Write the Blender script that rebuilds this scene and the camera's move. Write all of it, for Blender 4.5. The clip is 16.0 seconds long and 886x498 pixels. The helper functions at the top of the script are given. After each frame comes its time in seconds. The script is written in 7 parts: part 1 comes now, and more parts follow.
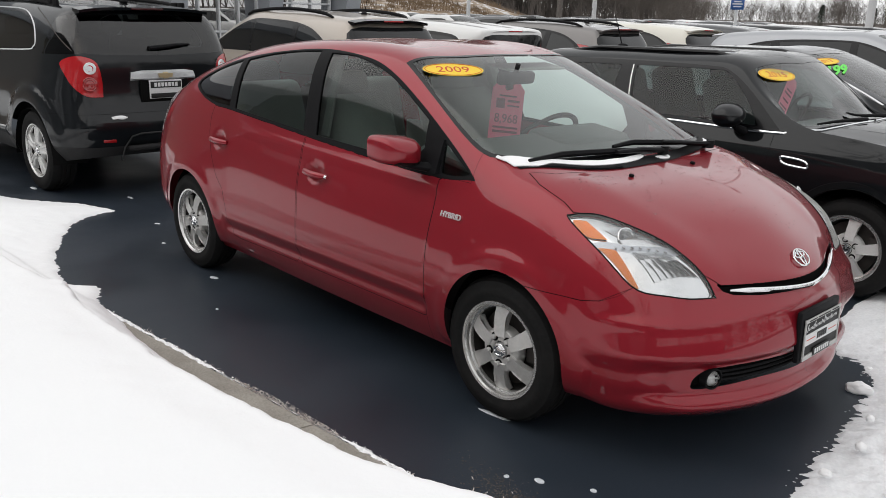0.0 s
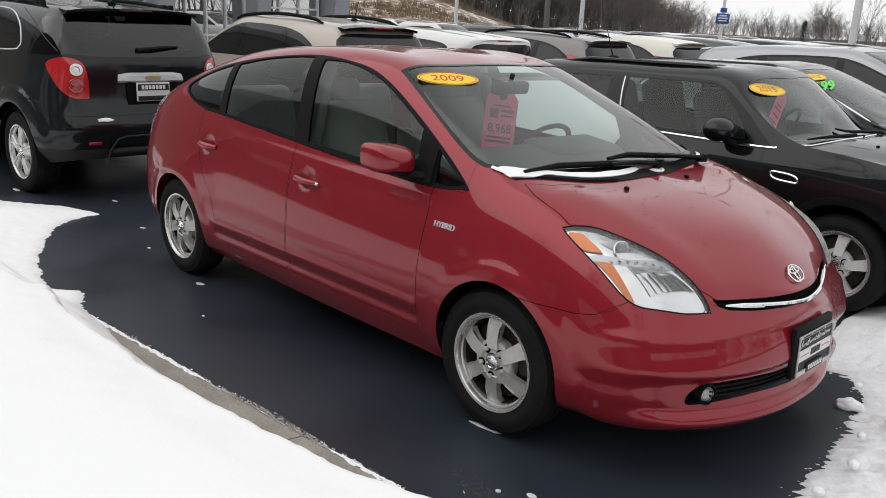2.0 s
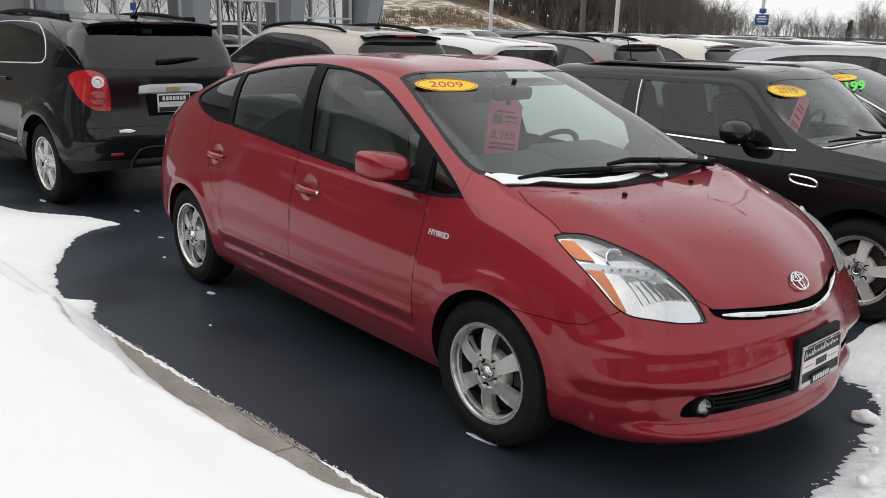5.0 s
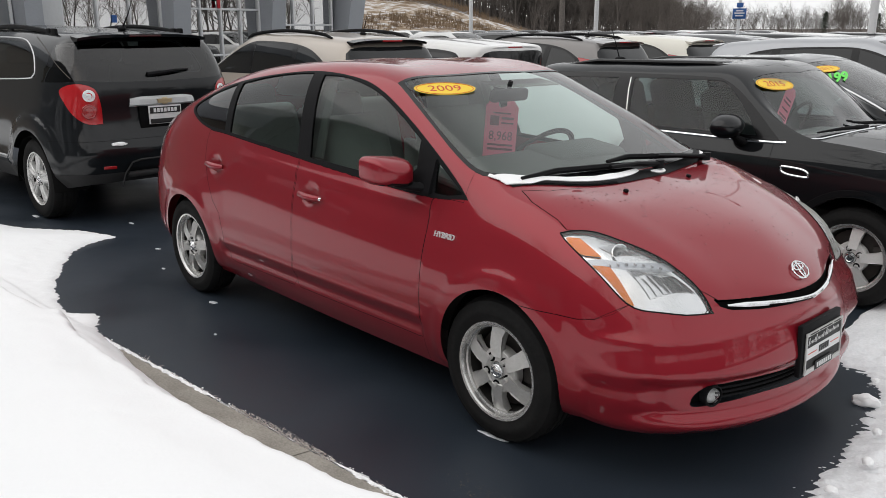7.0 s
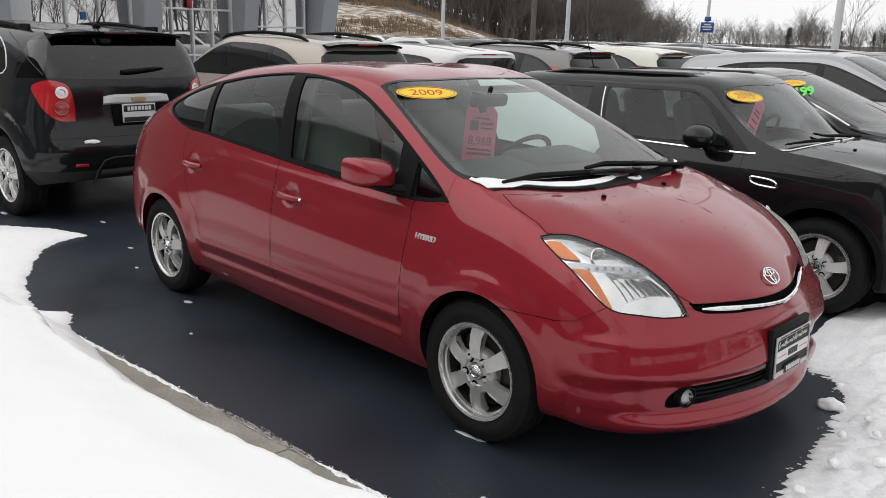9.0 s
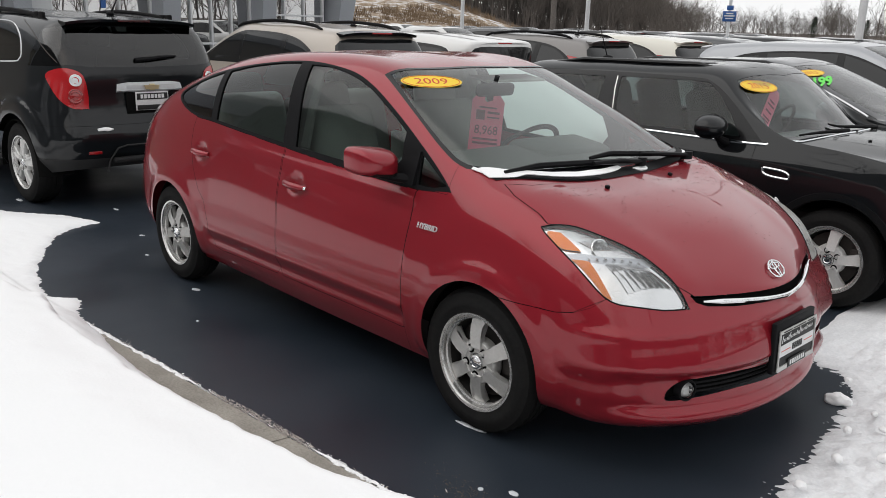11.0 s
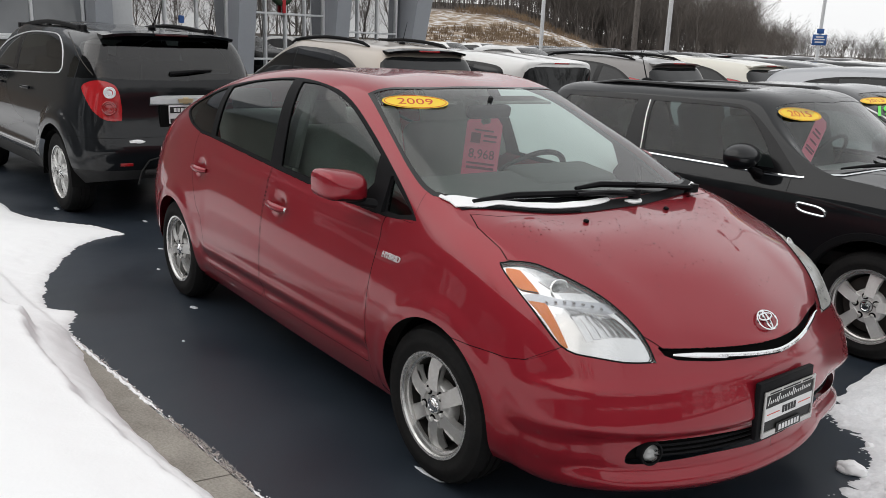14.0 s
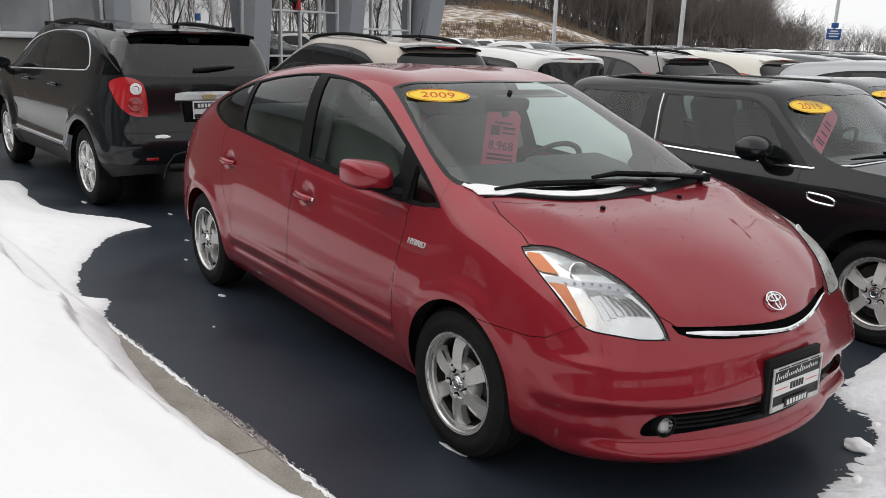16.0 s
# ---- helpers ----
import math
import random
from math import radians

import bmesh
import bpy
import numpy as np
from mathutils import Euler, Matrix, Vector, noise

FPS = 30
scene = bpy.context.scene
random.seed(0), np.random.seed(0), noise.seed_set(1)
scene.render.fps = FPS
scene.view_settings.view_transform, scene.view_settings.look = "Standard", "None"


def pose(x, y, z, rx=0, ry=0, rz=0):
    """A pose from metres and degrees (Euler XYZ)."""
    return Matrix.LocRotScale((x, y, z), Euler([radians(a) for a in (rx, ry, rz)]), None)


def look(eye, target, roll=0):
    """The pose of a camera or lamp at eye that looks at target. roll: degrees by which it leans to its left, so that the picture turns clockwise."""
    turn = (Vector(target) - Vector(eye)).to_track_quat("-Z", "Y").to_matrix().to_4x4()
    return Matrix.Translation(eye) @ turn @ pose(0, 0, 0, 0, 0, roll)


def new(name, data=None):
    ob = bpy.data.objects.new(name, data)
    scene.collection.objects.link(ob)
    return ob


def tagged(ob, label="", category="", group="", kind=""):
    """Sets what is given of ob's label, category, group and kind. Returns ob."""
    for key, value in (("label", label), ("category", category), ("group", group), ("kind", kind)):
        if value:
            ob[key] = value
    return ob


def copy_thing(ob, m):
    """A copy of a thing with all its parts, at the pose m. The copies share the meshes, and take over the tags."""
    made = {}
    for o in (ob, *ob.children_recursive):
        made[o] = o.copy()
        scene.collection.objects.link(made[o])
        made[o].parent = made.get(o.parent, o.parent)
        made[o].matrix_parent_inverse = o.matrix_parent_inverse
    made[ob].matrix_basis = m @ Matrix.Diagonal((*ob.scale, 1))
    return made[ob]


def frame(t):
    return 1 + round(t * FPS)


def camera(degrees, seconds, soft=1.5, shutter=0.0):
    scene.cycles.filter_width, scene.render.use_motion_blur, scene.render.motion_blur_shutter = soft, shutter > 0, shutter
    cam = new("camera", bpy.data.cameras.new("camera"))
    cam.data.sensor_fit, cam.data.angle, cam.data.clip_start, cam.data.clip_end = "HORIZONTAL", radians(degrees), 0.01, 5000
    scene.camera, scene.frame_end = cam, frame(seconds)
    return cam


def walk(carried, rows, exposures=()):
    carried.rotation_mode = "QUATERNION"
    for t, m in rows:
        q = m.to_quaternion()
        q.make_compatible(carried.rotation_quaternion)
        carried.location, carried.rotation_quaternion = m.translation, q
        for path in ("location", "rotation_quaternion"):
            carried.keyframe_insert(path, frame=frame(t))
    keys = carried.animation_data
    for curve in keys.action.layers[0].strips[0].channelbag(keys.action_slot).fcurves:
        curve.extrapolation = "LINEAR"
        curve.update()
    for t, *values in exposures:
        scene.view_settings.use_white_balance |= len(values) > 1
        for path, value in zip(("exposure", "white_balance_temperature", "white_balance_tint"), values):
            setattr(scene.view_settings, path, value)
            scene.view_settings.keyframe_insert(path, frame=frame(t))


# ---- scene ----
cam = camera(57.0, 16.0, soft=0.8)
PATH = [
    (0, (2.12, -3.134, 1.649), (0.72, -1.82, 1.09), 1.5),
    (0.5, (2.118, -3.144, 1.651), (0.718, -1.827, 1.101), 1.7),
    (1, (2.114, -3.147, 1.649), (0.715, -1.824, 1.104), 2.0),
    (1.5, (2.088, -3.141, 1.646), (0.704, -1.806, 1.098), 2.4),
    (2, (2.064, -3.139, 1.649), (0.688, -1.792, 1.109), 2.7),
    (2.5, (2.084, -3.156, 1.649), (0.704, -1.811, 1.115), 2.5),
    (3, (2.109, -3.157, 1.65), (0.712, -1.83, 1.116), 2.3),
    (3.5, (2.11, -3.123, 1.651), (0.692, -1.819, 1.113), 2.1),
    (6, (2.177, -2.921, 1.652), (0.723, -1.651, 1.129), 1.3),
    (6.5, (2.165, -2.972, 1.659), (0.724, -1.684, 1.146), 0.5),
    (7, (2.136, -3.061, 1.659), (0.712, -1.757, 1.137), -0.1),
    (7.5, (2.145, -3.12, 1.651), (0.733, -1.806, 1.121), 0.2),
    (8, (2.147, -3.135, 1.651), (0.739, -1.814, 1.128), 0.6),
    (8.5, (2.149, -3.14, 1.655), (0.751, -1.803, 1.147), 0.8),
    (9, (2.132, -3.134, 1.653), (0.76, -1.77, 1.146), 1.4),
    (9.5, (2.119, -3.128, 1.647), (0.749, -1.766, 1.131), 1.7),
    (9.7, (2.127, -3.127, 1.653), (0.752, -1.771, 1.135), 1.6),
    (11.8, (2.274, -2.91, 1.649), (0.845, -1.625, 1.097), 0.9),
    (12, (2.325, -2.851, 1.646), (0.873, -1.591, 1.094), 0.1),
    (12.5, (2.336, -2.773, 1.645), (0.862, -1.548, 1.073), -1.4),
    (13, (2.246, -2.746, 1.663), (0.774, -1.514, 1.102), -0.6),
    (13.5, (2.218, -2.707, 1.669), (0.743, -1.457, 1.155), 1.9),
    (14, (2.283, -2.56, 1.66), (0.75, -1.374, 1.163), 2.3),
    (14.5, (2.327, -2.493, 1.66), (0.768, -1.347, 1.155), 1.4),
    (15, (2.349, -2.489, 1.659), (0.772, -1.37, 1.149), 0.8),
    (15.5, (2.361, -2.56, 1.662), (0.782, -1.438, 1.165), 1.4),
    (16, (2.39, -2.697, 1.657), (0.842, -1.537, 1.151), 2.0),
]
walk(cam, [(t, look(eye, target, roll)) for t, eye, target, roll in PATH])

# ---------------------------------------------------------------- world and light: an overcast winter noon
world = bpy.data.worlds.new("overcast_sky")
scene.world = world
world.use_nodes = True
_n, _l = world.node_tree.nodes, world.node_tree.links
_n.clear()
sky = _n.new("ShaderNodeTexSky")
sky.sky_type, sky.sun_disc = "NISHITA", False
sky.sun_elevation, sky.sun_rotation = radians(38), radians(150)
sky.air_density, sky.dust_density = 1.0, 4.0
cloud = _n.new("ShaderNodeTexNoise")
cloud.inputs["Scale"].default_value, cloud.inputs["Detail"].default_value = 2.2, 5.0
ramp = _n.new("ShaderNodeValToRGB")
ramp.color_ramp.elements[0].position, ramp.color_ramp.elements[1].position = 0.25, 0.8
ramp.color_ramp.elements[0].color, ramp.color_ramp.elements[1].color = (8.0, 8.05, 8.15, 1), (10.4, 10.4, 10.4, 1)
veil = _n.new("ShaderNodeMix")
veil.data_type = "RGBA"
veil.inputs[0].default_value = 0.92
back, out = _n.new("ShaderNodeBackground"), _n.new("ShaderNodeOutputWorld")
back.inputs["Strength"].default_value = 0.113
_l.new(cloud.outputs["Fac"], ramp.inputs["Fac"])
_l.new(sky.outputs["Color"], veil.inputs[6])
_l.new(ramp.outputs["Color"], veil.inputs[7])
_l.new(veil.outputs[2], back.inputs["Color"])
_l.new(back.outputs["Background"], out.inputs["Surface"])

sun = new("sun", bpy.data.lights.new("sun", "SUN"))
sun.data.energy, sun.data.angle, sun.data.color = 0.8, radians(70), (1.0, 0.97, 0.93)
sun.matrix_world = look((0, 0, 40), (0 + 40 * math.cos(radians(38)) / math.sin(radians(38)) * 0.35, 26, 0))

# ---------------------------------------------------------------- materials
def material(name, color, rough=0.5, metal=0.0, grain=0.0, size=40.0, stain=0.0, stain_size=3.0, bump=0.0, coat=0.0, spec=0.5,
             second=None, rough_var=0.0):
    """A principled surface with fine grain, larger stains and relief, in object metres."""
    m = bpy.data.materials.new(name)
    m.use_nodes = True
    n, l = m.node_tree.nodes, m.node_tree.links
    b = n["Principled BSDF"]
    b.inputs["Base Color"].default_value = (*color, 1)
    b.inputs["Roughness"].default_value, b.inputs["Metallic"].default_value = rough, metal
    b.inputs["Specular IOR Level"].default_value = spec
    b.inputs["Coat Weight"].default_value, b.inputs["Coat Roughness"].default_value = coat, 0.03
    if not (grain or stain or bump or rough_var):
        return m
    where = n.new("ShaderNodeTexCoord")
    fine, broad = n.new("ShaderNodeTexNoise"), n.new("ShaderNodeTexNoise")
    fine.inputs["Scale"].default_value, fine.inputs["Detail"].default_value = size, 4
    broad.inputs["Scale"].default_value, broad.inputs["Detail"].default_value = stain_size, 5
    for t in (fine, broad):
        l.new(where.outputs["Object"], t.inputs["Vector"])
    c2 = second or tuple(v * 0.45 for v in color)
    mix = n.new("ShaderNodeMix")
    mix.data_type = "RGBA"
    mix.inputs[6].default_value, mix.inputs[7].default_value = (*color, 1), (*c2, 1)
    amount = n.new("ShaderNodeMath")
    amount.operation = "MULTIPLY_ADD"
    r1, r2 = n.new("ShaderNodeMapRange"), n.new("ShaderNodeMapRange")
    for r, src, top in ((r1, fine, grain), (r2, broad, stain)):
        r.inputs["From Min"].default_value, r.inputs["From Max"].default_value = 0.35, 0.7
        r.inputs["To Max"].default_value = top
        l.new(src.outputs["Fac"], r.inputs["Value"])
    amount.inputs[1].default_value = 1.0
    l.new(r1.outputs["Result"], amount.inputs[0])
    l.new(r2.outputs["Result"], amount.inputs[2])
    l.new(amount.outputs["Value"], mix.inputs[0])
    l.new(mix.outputs[2], b.inputs["Base Color"])
    if rough_var:
        rr = n.new("ShaderNodeMapRange")
        rr.inputs["From Min"].default_value, rr.inputs["From Max"].default_value = 0.35, 0.7
        rr.inputs["To Min"].default_value, rr.inputs["To Max"].default_value = max(rough - rough_var, 0.02), min(rough + rough_var, 1)
        l.new(broad.outputs["Fac"], rr.inputs["Value"])
        l.new(rr.outputs["Result"], b.inputs["Roughness"])
    if bump:
        bp = n.new("ShaderNodeBump")
        bp.inputs["Strength"].default_value, bp.inputs["Distance"].default_value = 1.0, bump
        l.new(fine.outputs["Fac"], bp.inputs["Height"])
        l.new(bp.outputs["Normal"], b.inputs["Normal"])
    return m


def glass(name, tint, gloss=1.0, rough=0.0, ior=1.78):
    """Thin pane: clear or tinted, with a sheen by Fresnel."""
    m = bpy.data.materials.new(name)
    m.use_nodes = True
    n, l = m.node_tree.nodes, m.node_tree.links
    n.clear()
    o, mix = n.new("ShaderNodeOutputMaterial"), n.new("ShaderNodeMixShader")
    clear, shine, fr = n.new("ShaderNodeBsdfTransparent"), n.new("ShaderNodeBsdfGlossy"), n.new("ShaderNodeFresnel")
    clear.inputs["Color"].default_value = (*tint, 1)
    shine.inputs["Roughness"].default_value = rough
    shine.inputs["Color"].default_value = (gloss, gloss, gloss, 1)
    fr.inputs["IOR"].default_value = ior
    l.new(fr.outputs["Fac"], mix.inputs["Fac"])
    l.new(clear.outputs["BSDF"], mix.inputs[1])
    l.new(shine.outputs["BSDF"], mix.inputs[2])
    l.new(mix.outputs["Shader"], o.inputs["Surface"])
    return m


def car_paint(name, color, metal=0.25, rough=0.35, dirt=0.10, spec=0.4, coat=0.85):
    m = material(name, color, rough=rough, metal=metal, grain=0.10, size=900, stain=dirt, stain_size=2.3, coat=coat, spec=spec,
                 second=tuple(min(1, v * 0.7 + 0.02) for v in color))
    return m


RED = car_paint("red_metallic_paint", (0.265, 0.0098, 0.020), metal=0.40, rough=0.40, dirt=0.12, spec=0.10, coat=0.92)
BLACK_PAINT = material("black_paint", (0.0055, 0.0066, 0.0080), rough=0.4, stain=0.5, stain_size=2.0, grain=0.1, size=300, coat=0.75, spec=0.06, second=(0.009, 0.0105, 0.012))
BEIGE_PAINT = car_paint("beige_paint", (0.42, 0.37, 0.32), metal=0.3)
WHITE_PAINT = car_paint("white_paint", (0.74, 0.74, 0.73), metal=0.0)
CREAM_PAINT = car_paint("pearl_paint", (0.70, 0.68, 0.60), metal=0.0)
GREY_PAINT = car_paint("grey_paint", (0.17, 0.16, 0.155), metal=0.4)
DARK_PAINT = car_paint("dark_grey_paint", (0.035, 0.037, 0.042), metal=0.3)
SILVER_PAINT = car_paint("silver_paint", (0.36, 0.37, 0.39), metal=0.5)
BLUE_PAINT = car_paint("slate_paint", (0.06, 0.075, 0.10), metal=0.3)
GAP = material("panel_gap", (0.007, 0.007, 0.007), rough=0.9, spec=0.05)
TRIM = material("black_trim", (0.010, 0.010, 0.011), rough=0.5, grain=0.3, size=300, bump=0.0003, second=(0.013, 0.013, 0.014), spec=0.06)
TRIM_GLOSS = material("gloss_black_trim", (0.005, 0.005, 0.006), rough=0.25, coat=0.2, spec=0.2)
CLAD = material("grey_cladding", (0.018, 0.018, 0.019), rough=0.65, grain=0.4, size=250, stain=0.4, stain_size=4, second=(0.038, 0.038, 0.038), spec=0.3)
ALLOY_LIGHT = material("light_silver_alloy", (0.72, 0.72, 0.71), rough=0.4, metal=0.25, grain=0.2, size=90, stain=0.25, stain_size=9, second=(0.5, 0.49, 0.48))
BADGE = material("satin_chrome", (0.80, 0.81, 0.82), rough=0.22, metal=0.35, grain=0.15, size=60, second=(0.6, 0.61, 0.62))
RUBBER = material("tyre_rubber", (0.010, 0.010, 0.0105), rough=0.8, grain=0.5, size=60, stain=0.5, stain_size=7, second=(0.017, 0.0165, 0.016), bump=0.0006, spec=0.12)
ALLOY = material("silver_alloy", (0.60, 0.595, 0.58), rough=0.34, metal=0.45, grain=0.2, size=90, stain=0.3, stain_size=9, second=(0.32, 0.31, 0.30))
ALLOY_BRIGHT = material("machined_alloy_lip", (0.72, 0.715, 0.70), rough=0.25, metal=0.8, grain=0.2, size=120, second=(0.45, 0.44, 0.42))
CHROME = material("chrome", (0.82, 0.83, 0.84), rough=0.06, metal=1.0)
STEEL = material("brake_steel", (0.060, 0.054, 0.050), rough=0.55, metal=0.5, grain=0.5, size=30)
# near-black barrel: the shade between the spokes is put into its colour
BARREL = material("shaded_wheel_barrel", (0.022, 0.021, 0.020), rough=0.8, grain=0.4, size=60, spec=0.15)
WINDSHIELD = glass("windshield_glass", (0.82, 0.93, 0.90), ior=1.58)
SIDE_GLASS = glass("door_glass", (0.70, 0.82, 0.80), ior=1.45)
# door glass tinted deeper: a dark building's reflection is put into the tint
REAR_DOOR_GLASS = glass("rear_door_glass", (0.48, 0.58, 0.57), ior=1.50)
PRIVACY = glass("privacy_glass", (0.11, 0.125, 0.13), ior=1.62)


CAR_GLASS = material("dark_car_glass", (0.012, 0.013, 0.014), rough=0.04, spec=0.42, rough_var=0.02)


def frosted(name, color):
    """Snow-covered glass: light from outside shines through it softly."""
    m = bpy.data.materials.new(name)
    m.use_nodes = True
    n, l = m.node_tree.nodes, m.node_tree.links
    n.clear()
    o, mix, tr, df = n.new("ShaderNodeOutputMaterial"), n.new("ShaderNodeMixShader"), n.new("ShaderNodeBsdfTranslucent"), n.new("ShaderNodeBsdfDiffuse")
    tex = n.new("ShaderNodeTexNoise")
    tex.inputs["Scale"].default_value = 6
    rp = n.new("ShaderNodeMapRange")
    rp.inputs["To Min"].default_value, rp.inputs["To Max"].default_value = 0.15, 0.4
    l.new(tex.outputs["Fac"], rp.inputs["Value"])
    tr.inputs["Color"].default_value = df.inputs["Color"].default_value = (*color, 1)
    l.new(rp.outputs["Result"], mix.inputs["Fac"])
    l.new(tr.outputs["BSDF"], mix.inputs[1])
    l.new(df.outputs["BSDF"], mix.inputs[2])
    l.new(mix.outputs["Shader"], o.inputs["Surface"])
    return m


FROST = frosted("frosted_glass", (0.80, 0.90, 0.86))
LENS = glass("clear_lens", (0.95, 0.96, 0.965), ior=1.4)


def hazed(name, pane, amount):
    """A clear lens gone slightly milky with age."""
    m = pane.copy()
    m.name = name
    n, l = m.node_tree.nodes, m.node_tree.links
    end = next(x for x in n if x.type == "OUTPUT_MATERIAL")
    clear = end.inputs["Surface"].links[0].from_socket
    milk, mix, tex, rng_ = n.new("ShaderNodeBsdfDiffuse"), n.new("ShaderNodeMixShader"), n.new("ShaderNodeTexNoise"), n.new("ShaderNodeMapRange")
    milk.inputs["Color"].default_value = (.86, .86, .82, 1)
    tex.inputs["Scale"].default_value = 9
    rng_.inputs["To Min"].default_value, rng_.inputs["To Max"].default_value = amount * .7, amount * 1.3
    l.new(tex.outputs["Fac"], rng_.inputs["Value"])
    l.new(rng_.outputs["Result"], mix.inputs["Fac"])
    l.new(clear, mix.inputs[1])
    l.new(milk.outputs["BSDF"], mix.inputs[2])
    l.new(mix.outputs["Shader"], end.inputs["Surface"])
    return m


LAMP_LENS = hazed("hazed_lamp_lens", LENS, .30)
NEAR_LENS = hazed("slightly_hazed_lens", LENS, .05)
AMBER = material("amber_lens", (1.0, 0.30, 0.02), rough=0.3, coat=0.2, grain=0.2, size=220, second=(0.8, 0.17, 0.01))
REFLECTOR = material("lamp_reflector", (0.88, 0.88, 0.88), rough=0.14, metal=0.85, grain=0.3, size=30, second=(0.66, 0.67, 0.69), bump=0.0008)
LAMP_SILVER = material("lamp_bezel", (0.62, 0.64, 0.68), rough=0.3, metal=0.5)
LAMP_SHADE = material("lamp_shade_grey", (0.17, 0.175, 0.185), rough=0.3, metal=0.6)
DARK_LENS = material("unlit_dark_lens", (0.05, 0.004, 0.005), rough=0.15, coat=0.5)
RED_LENS = material("red_tail_lens", (0.46, 0.013, 0.017), rough=0.15, coat=1.0, grain=0.3, size=120, second=(0.26, 0.006, 0.008))
PALE_LENS = material("pale_tail_lens", (0.55, 0.50, 0.50), rough=0.15, coat=1.0, grain=0.3, size=90, second=(0.42, 0.2, 0.2))
CLOTH_BEIGE = material("beige_upholstery", (0.49, 0.49, 0.455), rough=0.9, grain=0.4, size=200, stain=0.25, stain_size=6)
CLOTH_DARK = material("dark_upholstery", (0.018, 0.018, 0.019), rough=0.9, grain=0.4, size=200)
DASH = material("dashboard_vinyl", (0.13, 0.135, 0.13), rough=0.7, grain=0.3, size=400, bump=0.0005)
YELLOW = material("yellow_sticker", (0.86, 0.60, 0.02), rough=0.4)
STICKER_RED = material("red_ink", (0.60, 0.05, 0.02), rough=0.5)
GREEN = material("green_window_marker", (0.12, 0.72, 0.08), rough=0.5)
PINK = material("pink_card", (1.0, 0.21, 0.32), rough=0.6, grain=0.15, size=30, stain=0.15, stain_size=8, second=(0.8, 0.09, 0.16))
PINK_INK = material("dark_ink", (0.20, 0.02, 0.05), rough=0.6)
BLACK_INK = material("black_ink", (0.01, 0.01, 0.01), rough=0.6)
PLATE_WHITE = material("plate_white", (0.72, 0.72, 0.72), rough=0.4, grain=0.1, size=50)
GOLD = material("gold_badge", (0.62, 0.50, 0.30), rough=0.3, metal=0.6)
DEEP_RED = material("deep_red_lens", (0.30, 0.008, 0.010), rough=0.15, coat=0.8, grain=0.3, size=120, second=(0.18, 0.004, 0.006))
SNOW = material("snow", (0.93, 0.935, 0.94), rough=0.75, grain=0.06, size=70, stain=0.10, stain_size=1.6, bump=0.0012, spec=0.3, second=(0.82, 0.83, 0.85))
WATER = glass("water_bead", (0.55, 0.50, 0.50), ior=1.6)
SNOW_DIRTY = material("crusted_snow", (0.86, 0.865, 0.88), rough=0.8, grain=0.35, size=60, stain=0.35, stain_size=5, bump=0.006, second=(0.62, 0.63, 0.65))
ICE = material("packed_ice", (0.66, 0.69, 0.72), rough=0.35, grain=0.3, size=80, bump=0.004, second=(0.5, 0.53, 0.56))

# ---------------------------------------------------------------- building tools
from mathutils.bvhtree import BVHTree
from mathutils.interpolate import poly_3d_calc


BODY_SET = [None]  # while set, a function that gives the car being built its final proportions


def part(name, bm, mat, parent=None, label="", smooth=True):
    """One mesh object from a bmesh, under a thing or a part."""
    if BODY_SET[0] and (parent is None or parent.matrix_basis == Matrix()):
        for v in bm.verts:
            v.co = BODY_SET[0](v.co)
    me = bpy.data.meshes.new(name)
    bm.normal_update()
    bm.to_mesh(me)
    bm.free()
    for m in (mat if isinstance(mat, (list, tuple)) else [mat]):
        me.materials.append(m)
    if smooth:
        me.shade_smooth()
        me.set_sharp_from_angle(angle=radians(38))
    ob = new(name, me)
    if parent:
        ob.parent = parent
    return tagged(ob, label)


def empty(name, label, category, group="", kind=""):
    ob = new(name)
    ob.empty_display_size = 0.2
    return tagged(ob, label, category, group, kind)


def add_box(bm, size, m=Matrix(), bevel=0.0, seg=2, mi=0):
    r = bmesh.ops.create_cube(bm, size=1.0, matrix=m @ Matrix.Diagonal((*size, 1)))
    fs = {f for v in r["verts"] for f in v.link_faces}
    if bevel:
        es = {e for v in r["verts"] for e in v.link_edges}
        rb = bmesh.ops.bevel(bm, geom=list(es), offset=bevel, segments=seg, profile=0.5, affect="EDGES")
        fs = {f for f in fs if f.is_valid} | set(rb["faces"])
    for f in fs:
        f.material_index = mi
    return fs


def add_lathe(bm, profile, seg=48, m=Matrix(), mi=0, start=0.0, sweep=2 * math.pi):
    """Turns a profile of (radius, height) round the local z axis."""
    closed = abs(sweep - 2 * math.pi) < 1e-6
    n = seg if closed else seg + 1
    rings = [[bm.verts.new(m @ Vector((r * math.cos(start + sweep * k / seg), r * math.sin(start + sweep * k / seg), h))) for k in range(n)]
             for r, h in profile]
    for a, b in zip(rings, rings[1:]):
        for k in range(seg):
            j = (k + 1) % n
            try:
                bm.faces.new((a[k], a[j], b[j], b[k])).material_index = mi
            except ValueError:
                pass
    return rings


